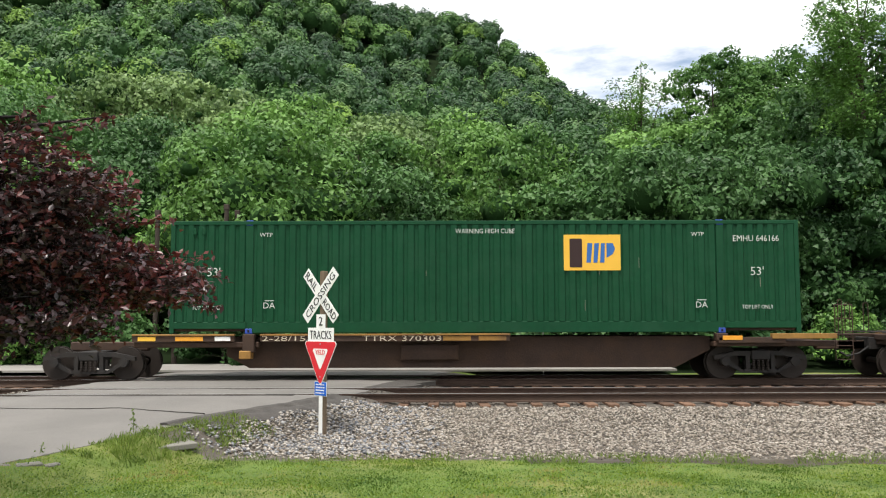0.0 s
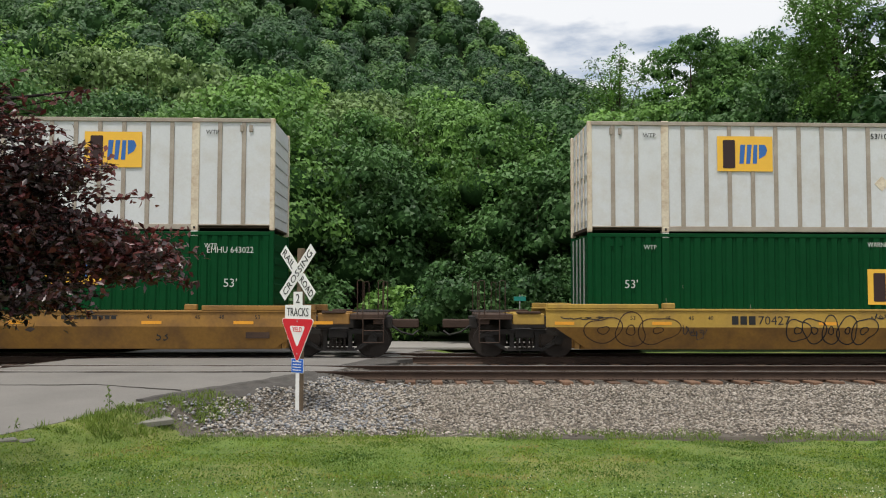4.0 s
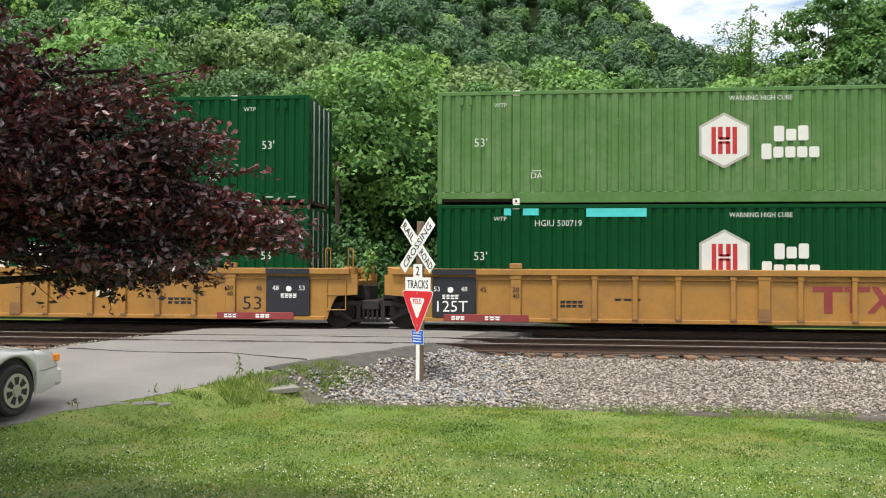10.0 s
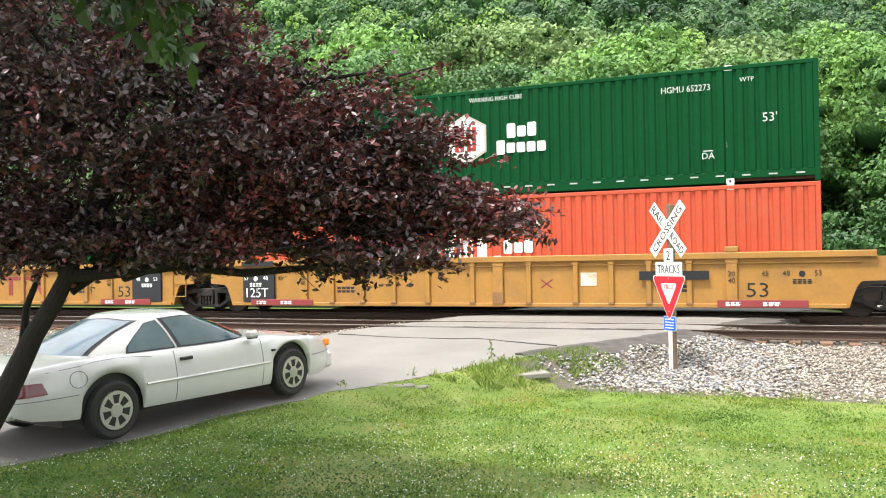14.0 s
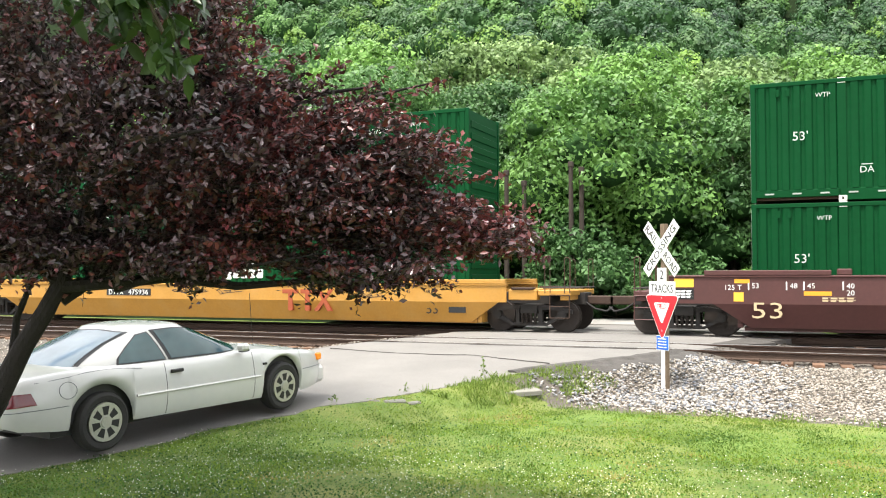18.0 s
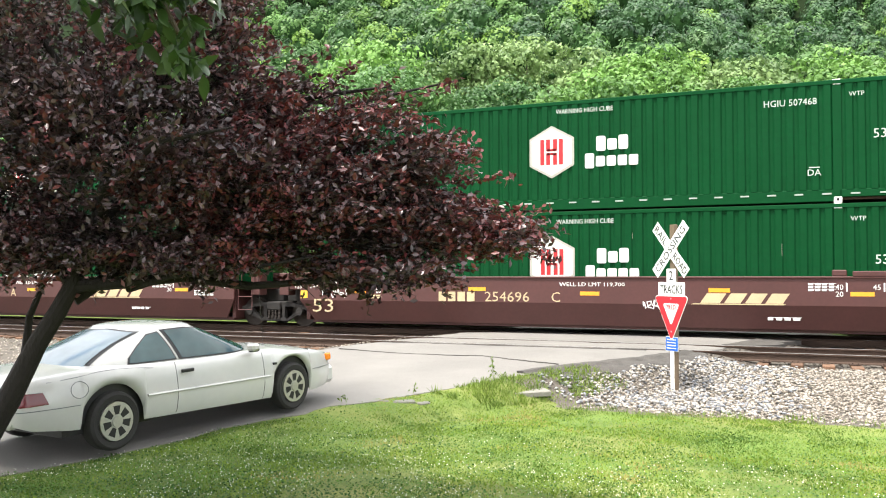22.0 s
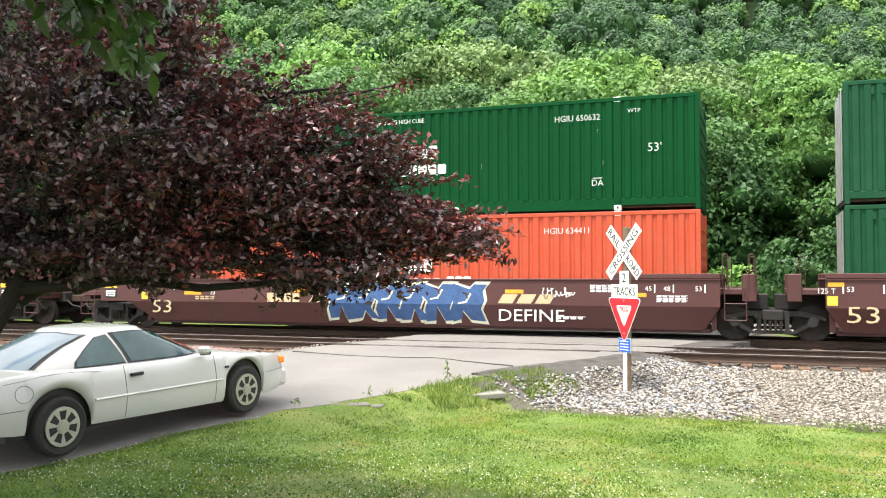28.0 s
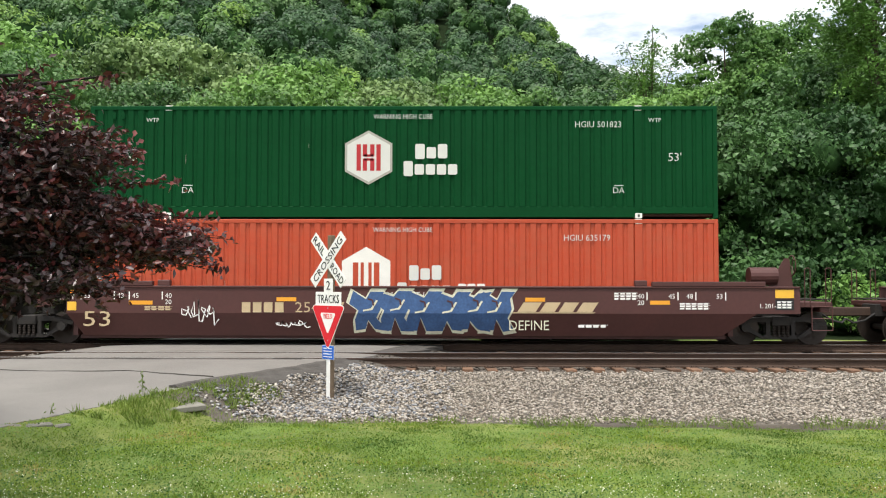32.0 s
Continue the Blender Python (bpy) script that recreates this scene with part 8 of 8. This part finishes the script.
    def side_y(x, z):
        a, b, w = shell(max(0.0, min(1.0, (z - ZB) / (ZT - ZB))))
        u = min(0.995, abs((2 * x - a - b) / (b - a)))
        return w * (1 - u ** NE) ** (1 / NE)

    def end_x(y, z, front):
        a, b, w = shell(max(0.0, min(1.0, (z - ZB) / (ZT - ZB))))
        u = min(0.995, abs(y / w))
        d = (b - a) / 2 * (1 - u ** NE) ** (1 / NE)
        return (a + b) / 2 + (d if front else -d)
    bm = bmesh.new()
    N = 56
    rings = []
    for lv in range(16):
        if lv < 10:
            k = lv / 9
            a, b, w = shell(k)
            z, shrink = ZB + (ZT - ZB) * k - (0.03 if lv == 0 else 0), 1.0
        else:
            q = (lv - 9) / 6
            a, b, w = shell(1.0)
            shrink = 1 - q ** 1.7 * 0.97
            z = ZT + 0.072 * (1 - (1 - q) ** 2.2)
        ring_ = []
        for j in range(N):
            t = j * 2 * math.pi / N
            cx, cy = math.cos(t), math.sin(t)
            ring_.append(bm.verts.new(((a + b) / 2 + (b - a) / 2 * shrink * math.copysign(abs(cx) ** (2 / NE), cx), w * shrink * math.copysign(abs(cy) ** (2 / NE), cy), z)))
        rings.append(ring_)
    for a, b in zip(rings, rings[1:]):
        for j in range(N):
            bm.faces.new((a[j], a[(j + 1) % N], b[(j + 1) % N], b[j]))
    bm.faces.new(rings[-1])
    bmesh.ops.recalc_face_normals(bm, faces=bm.faces)
    smooth(part("roof", bm, CAR_WHITE, c, "rounded white roof"))

    def pane(name, outline, place, mat, label="", grow=1.0, rows=5):
        """A curved pane: an outline in two numbers, which place() lays on the shell."""
        mx, mz = sum(p for p, _ in outline) / len(outline), sum(q for _, q in outline) / len(outline)
        dense = []
        for (p, q), (p2, q2) in zip(outline, outline[1:] + outline[:1]):
            dense += [(p + (p2 - p) * i / 6, q + (q2 - q) * i / 6) for i in range(6)]
        bm = bmesh.new()
        lv = [[bm.verts.new(place(mx + (p - mx) * grow * r / rows, mz + (q - mz) * grow * r / rows)) for p, q in dense] for r in range(1, rows + 1)]
        mid = bm.verts.new(place(mx, mz))
        n = len(dense)
        for j in range(n):
            bm.faces.new((mid, lv[0][j], lv[0][(j + 1) % n]))
            for a, b in zip(lv, lv[1:]):
                bm.faces.new((a[j], b[j], b[(j + 1) % n], a[(j + 1) % n]))
        bmesh.ops.recalc_face_normals(bm, faces=bm.faces)
        return smooth(part(name, bm, mat, c, label))
    for s in (-1, 1):
        def on_side(x, z, off, s=s):
            return (x, s * (side_y(x, z) + off), z + off * 0.4)
        for name, pts in (("quarter_window", [(-1.15, 0.925), (-0.53, 0.918), (-0.58, 1.08), (-0.64, 1.228), (-0.78, 1.205), (-0.98, 1.085), (-1.12, 0.985)]),
                          ("door_window", [(-0.43, 0.916), (0.14, 0.905), (0.72, 0.895), (0.68, 0.965), (0.42, 1.115), (0.14, 1.215), (-0.22, 1.248), (-0.54, 1.242), (-0.48, 1.08)])):
            pane("window_seal", pts, lambda x, z: on_side(x, z, 0.004), TRIM_BLACK, grow=1.09)
            pane(name, pts, lambda x, z: on_side(x, z, 0.009), DARK_GLASS, "tinted glass")
    for name, front, mat in (("rear_window", False, REAR_GLASS), ("windscreen", True, DARK_GLASS)):
        wide_ = 0.68 if front else 0.57
        pts = [(-wide_, 0.925), (0.0, 0.915), (wide_, 0.925), (wide_ - 0.10, 1.13), (0.46, 1.235), (0.0, 1.255), (-0.46, 1.235), (-wide_ + 0.10, 1.13)]
        def on_end(y, z, off, front=front):
            return (end_x(y, z, front) + (off if front else -off), y, z + off)
        pane("window_seal", pts, lambda y, z: on_end(y, z, 0.004), TRIM_BLACK, grow=1.08)
        pane(name, pts, lambda y, z: on_end(y, z, 0.009), mat, "pale reflecting glass")
    # trim
    for s in (-1, 1):
        bm = bmesh.new()
        tube(bm, [(-1.02, s * 0.925, 0.56), (0.95, s * 0.925, 0.535)], 0.016, 6)
        part("side_moulding", bm, CAR_WHITE, c)
        part("door_handle", box(bmesh.new(), -0.52, -0.34, s * 0.912 - 0.02, s * 0.912 + 0.02, 0.755, 0.795, 0.008), TRIM_BLACK, c, "black door handle")
        for xd, k0 in ((-0.58, 0.03), (0.86, 0.03)):
            line = [(xd, s * (half(xd, k) + 0.0005), sill(xd) + (belt(xd) - sill(xd)) * k) for k in (k0, 0.1, 0.22, 0.36, 0.5, 0.62, 0.75, 0.88, 0.99)]
            part("door_seam", tube(bmesh.new(), line, 0.0035, 5), TRIM_BLACK, c)
        # grey line drawn in for the shade along the crease
        line = [(x, s * (half(x, 0.93) + 0.0005), sill(x) + (belt(x) - sill(x)) * 0.93) for x in np.linspace(-2.2, -0.9, 8)]
        part("body_crease", tube(bmesh.new(), line, 0.003, 5), CABIN, c)
        bm = bmesh.new()
        box(bm, 0.54, 0.67, s * 0.96 - 0.075, s * 0.96 + 0.075, 0.90, 1.00, 0.03)
        part("mirror", bm, CAR_WHITE, c, "white door mirror")
        part("mirror_base", box(bmesh.new(), 0.60, 0.74, s * 0.90 - 0.05, s * 0.90 + 0.03, 0.88, 0.93, 0.01), TRIM_BLACK, c)
        def on_body(x, z, s=s):
            k = (z - sill(x)) / (belt(x) - sill(x))
            return (x, s * (half(x, k) + 0.006), z)
        pane("tail_lamp", [(-2.50, 0.62), (-2.20, 0.63), (-2.25, 0.755), (-2.49, 0.76)], on_body, LAMP_RED, "dark red wrap-round tail lamp")
        part("bumper_seam", tube(bmesh.new(), [on_body(x, 0.575) for x in np.linspace(-2.5, -1.86, 8)], 0.004, 5), CABIN, c)
        part("bumper_seam", tube(bmesh.new(), [on_body(x, 0.52) for x in np.linspace(1.86, 2.45, 8)], 0.004, 5), CABIN, c)
        part("fuel_flap" if s < 0 else "trunk_seam", tube(bmesh.new(), [on_body(-1.86 + 0.095 * math.cos(a), 0.735 + 0.088 * math.sin(a)) for a in np.linspace(0, 2 * math.pi, 25)] if s < 0 else [on_body(x, 0.80) for x in np.linspace(-2.4, -2.0, 5)], 0.003, 5), CABIN, c)
        part("tail_lamp", box(bmesh.new(), -2.545, -2.50, min(s * 0.30, s * 0.71), max(s * 0.30, s * 0.71), 0.62, 0.76, 0.012), LAMP_RED, c, "red tail lamp")
        part("marker_lamp", box(bmesh.new(), 2.27, 2.37, s * 0.755 - 0.03, s * 0.755 + 0.03, 0.59, 0.69, 0.015), LAMP_AMBER, c, "amber side marker")
        part("badge", box(bmesh.new(), 1.02, 1.08, s * 0.915 - 0.012, s * 0.915 + 0.012, 0.67, 0.70), TRIM_BLACK, c)
    for x0, x1, z0, z1 in ((-2.57, -2.40, 0.40, 0.575), (2.34, 2.54, 0.24, 0.50)):
        part("bumper", box(bmesh.new(), x0, x1, -0.70, 0.70, z0, z1, 0.05), CAR_WHITE, c)
    bm = bmesh.new()
    tube(bm, [(1.05, -0.70, 0.92), (1.0, -0.70, 1.62)], 0.004, 5)
    part("aerial", bm, TRIM_BLACK, c)
    for a in (-WB, WB):
        for s in (-1, 1):
            w = part("wheel", tyre_mesh(), None, c, "black tyre on a seven-hole alloy rim", m=pose(a, s * 0.80, R, 0, 0, 0 if s < 0 else 180))
            part("rim", rim_mesh(), None, w, "dull alloy rim")
            for k in range(7):
                an = k * 2 * math.pi / 7
                # rim openings are flat black plates: the dark of their depth is painted
                part("rim_hole", shared("rim_hole", lambda bm: plate(bm, [(-0.026, -0.048), (0.026, -0.048), (0.046, 0.046), (-0.046, 0.046)], -0.1145, -0.1115), TRIM_BLACK), None, w, m=Matrix.Rotation(an, 4, "Y") @ Matrix.Translation((0, 0, 0.125)))
            part("hub_cap", shared("hub_cap", lambda bm: drum(bm, 0, 0, 0.062, -0.128, -0.10, 16, 0.07), ALLOY), None, w)


def tyre_mesh():
    def build(bm):
        prof = [(0.215, -0.085), (0.235, -0.100), (0.285, -0.108), (0.315, -0.085), (0.325, -0.05), (0.325, 0.05), (0.315, 0.085), (0.285, 0.108), (0.235, 0.100), (0.215, 0.085)]
        n = 36
        rings = [[bm.verts.new((r * math.cos(k * 2 * math.pi / n), y, r * math.sin(k * 2 * math.pi / n))) for r, y in prof] for k in range(n)]
        for k in range(n):
            a, b = rings[k], rings[(k + 1) % n]
            for i in range(len(prof)):
                j = (i + 1) % len(prof)
                bm.faces.new((a[i], a[j], b[j], b[i]))
    return shared("tyre", build, TYRE)


def rim_mesh():
    def build(bm):
        drum(bm, 0, 0, 0.212, -0.112, 0.0, 36)
    return shared("rim", build, ALLOY)


DARK_GLASS = material("side_glass", (0.030, 0.062, 0.066), 0.06, vary=0.25, scale=2.0, fine=5, bump=0, spec=0.5, coat=0.0)
# the rear pane's pale sky reflection is put into its base colour
REAR_GLASS = material("rear_glass", (0.12, 0.16, 0.19), 0.10, vary=0.25, scale=1.5, fine=4, bump=0, spec=0.5, coat=0.0)
coupe()

# ---- poles and small things beyond the railway ----
for x, y, h in ((-9.9, 30.2, 5.4), (-9.3, 30.4, 5.0), (-7.55, 30.3, 5.6), (-7.22, 30.5, 5.4)):
    p = thing("utility_post", "dark weathered timber post beside the railway", "post", "posts beside the railway", pose(x, y, ground_height(x, y) - 0.1))
    part("shaft", tube(bmesh.new(), [(0, 0, 0), (0, 0, h)], [0.10, 0.08], 10), POLE, p)
    part("cap", box(bmesh.new(), -0.09, 0.09, -0.09, 0.09, h - 0.18, h + 0.02, 0.02), POLE, p)

st_ = thing("small_sign", "small teal sign on a thin post beyond the railway", "sign", m=pose(3.05, 27.6, ground_height(3.05, 27.6) - 0.05))
part("post", tube(bmesh.new(), [(0, 0, 0), (0, 0, 1.86)], 0.02, 8), GALV, st_)
part("panel", box(bmesh.new(), -0.19, 0.19, -0.03, -0.018, 1.66, 1.80, 0.004), SIGN_TEAL, st_, "teal sign panel")


def motions():
    """The train rolls by to the left; each car, its wheels and its load move with it."""
    def gone(t):
        u = (t - 16) / 16
        return -128.92 * u + 3.30 * u ** 2 - 0.376 * u ** 3 + 0.47 * u ** 4
    rows = [k * 1.0 for k in range(33)]
    for i, c in CARS:
        walk(c, [(t, pose(gone(t) + OFFSET[i], FAR_TRACK, 0)) for t in rows])
    for i, c, z in LOADS:
        walk(c, [(t, pose(gone(t) + OFFSET[i], FAR_TRACK, z)) for t in rows])
    i, c, x, y, z = PLANT
    walk(c, [(t, pose(gone(t) + OFFSET[i] + x, FAR_TRACK + y, z)) for t in rows])
    ticks = [k / 15 for k in range(481)]
    turns = [(gone(t) - gone(0)) / 0.42 for t in ticks]
    for i, w in WHEELSETS:
        x = w["spot"]
        walk(w, [(t, Matrix.Translation((x, 0, 0.42)) @ Matrix.Rotation(a, 4, "Y")) for t, a in zip(ticks, turns)])


motions()
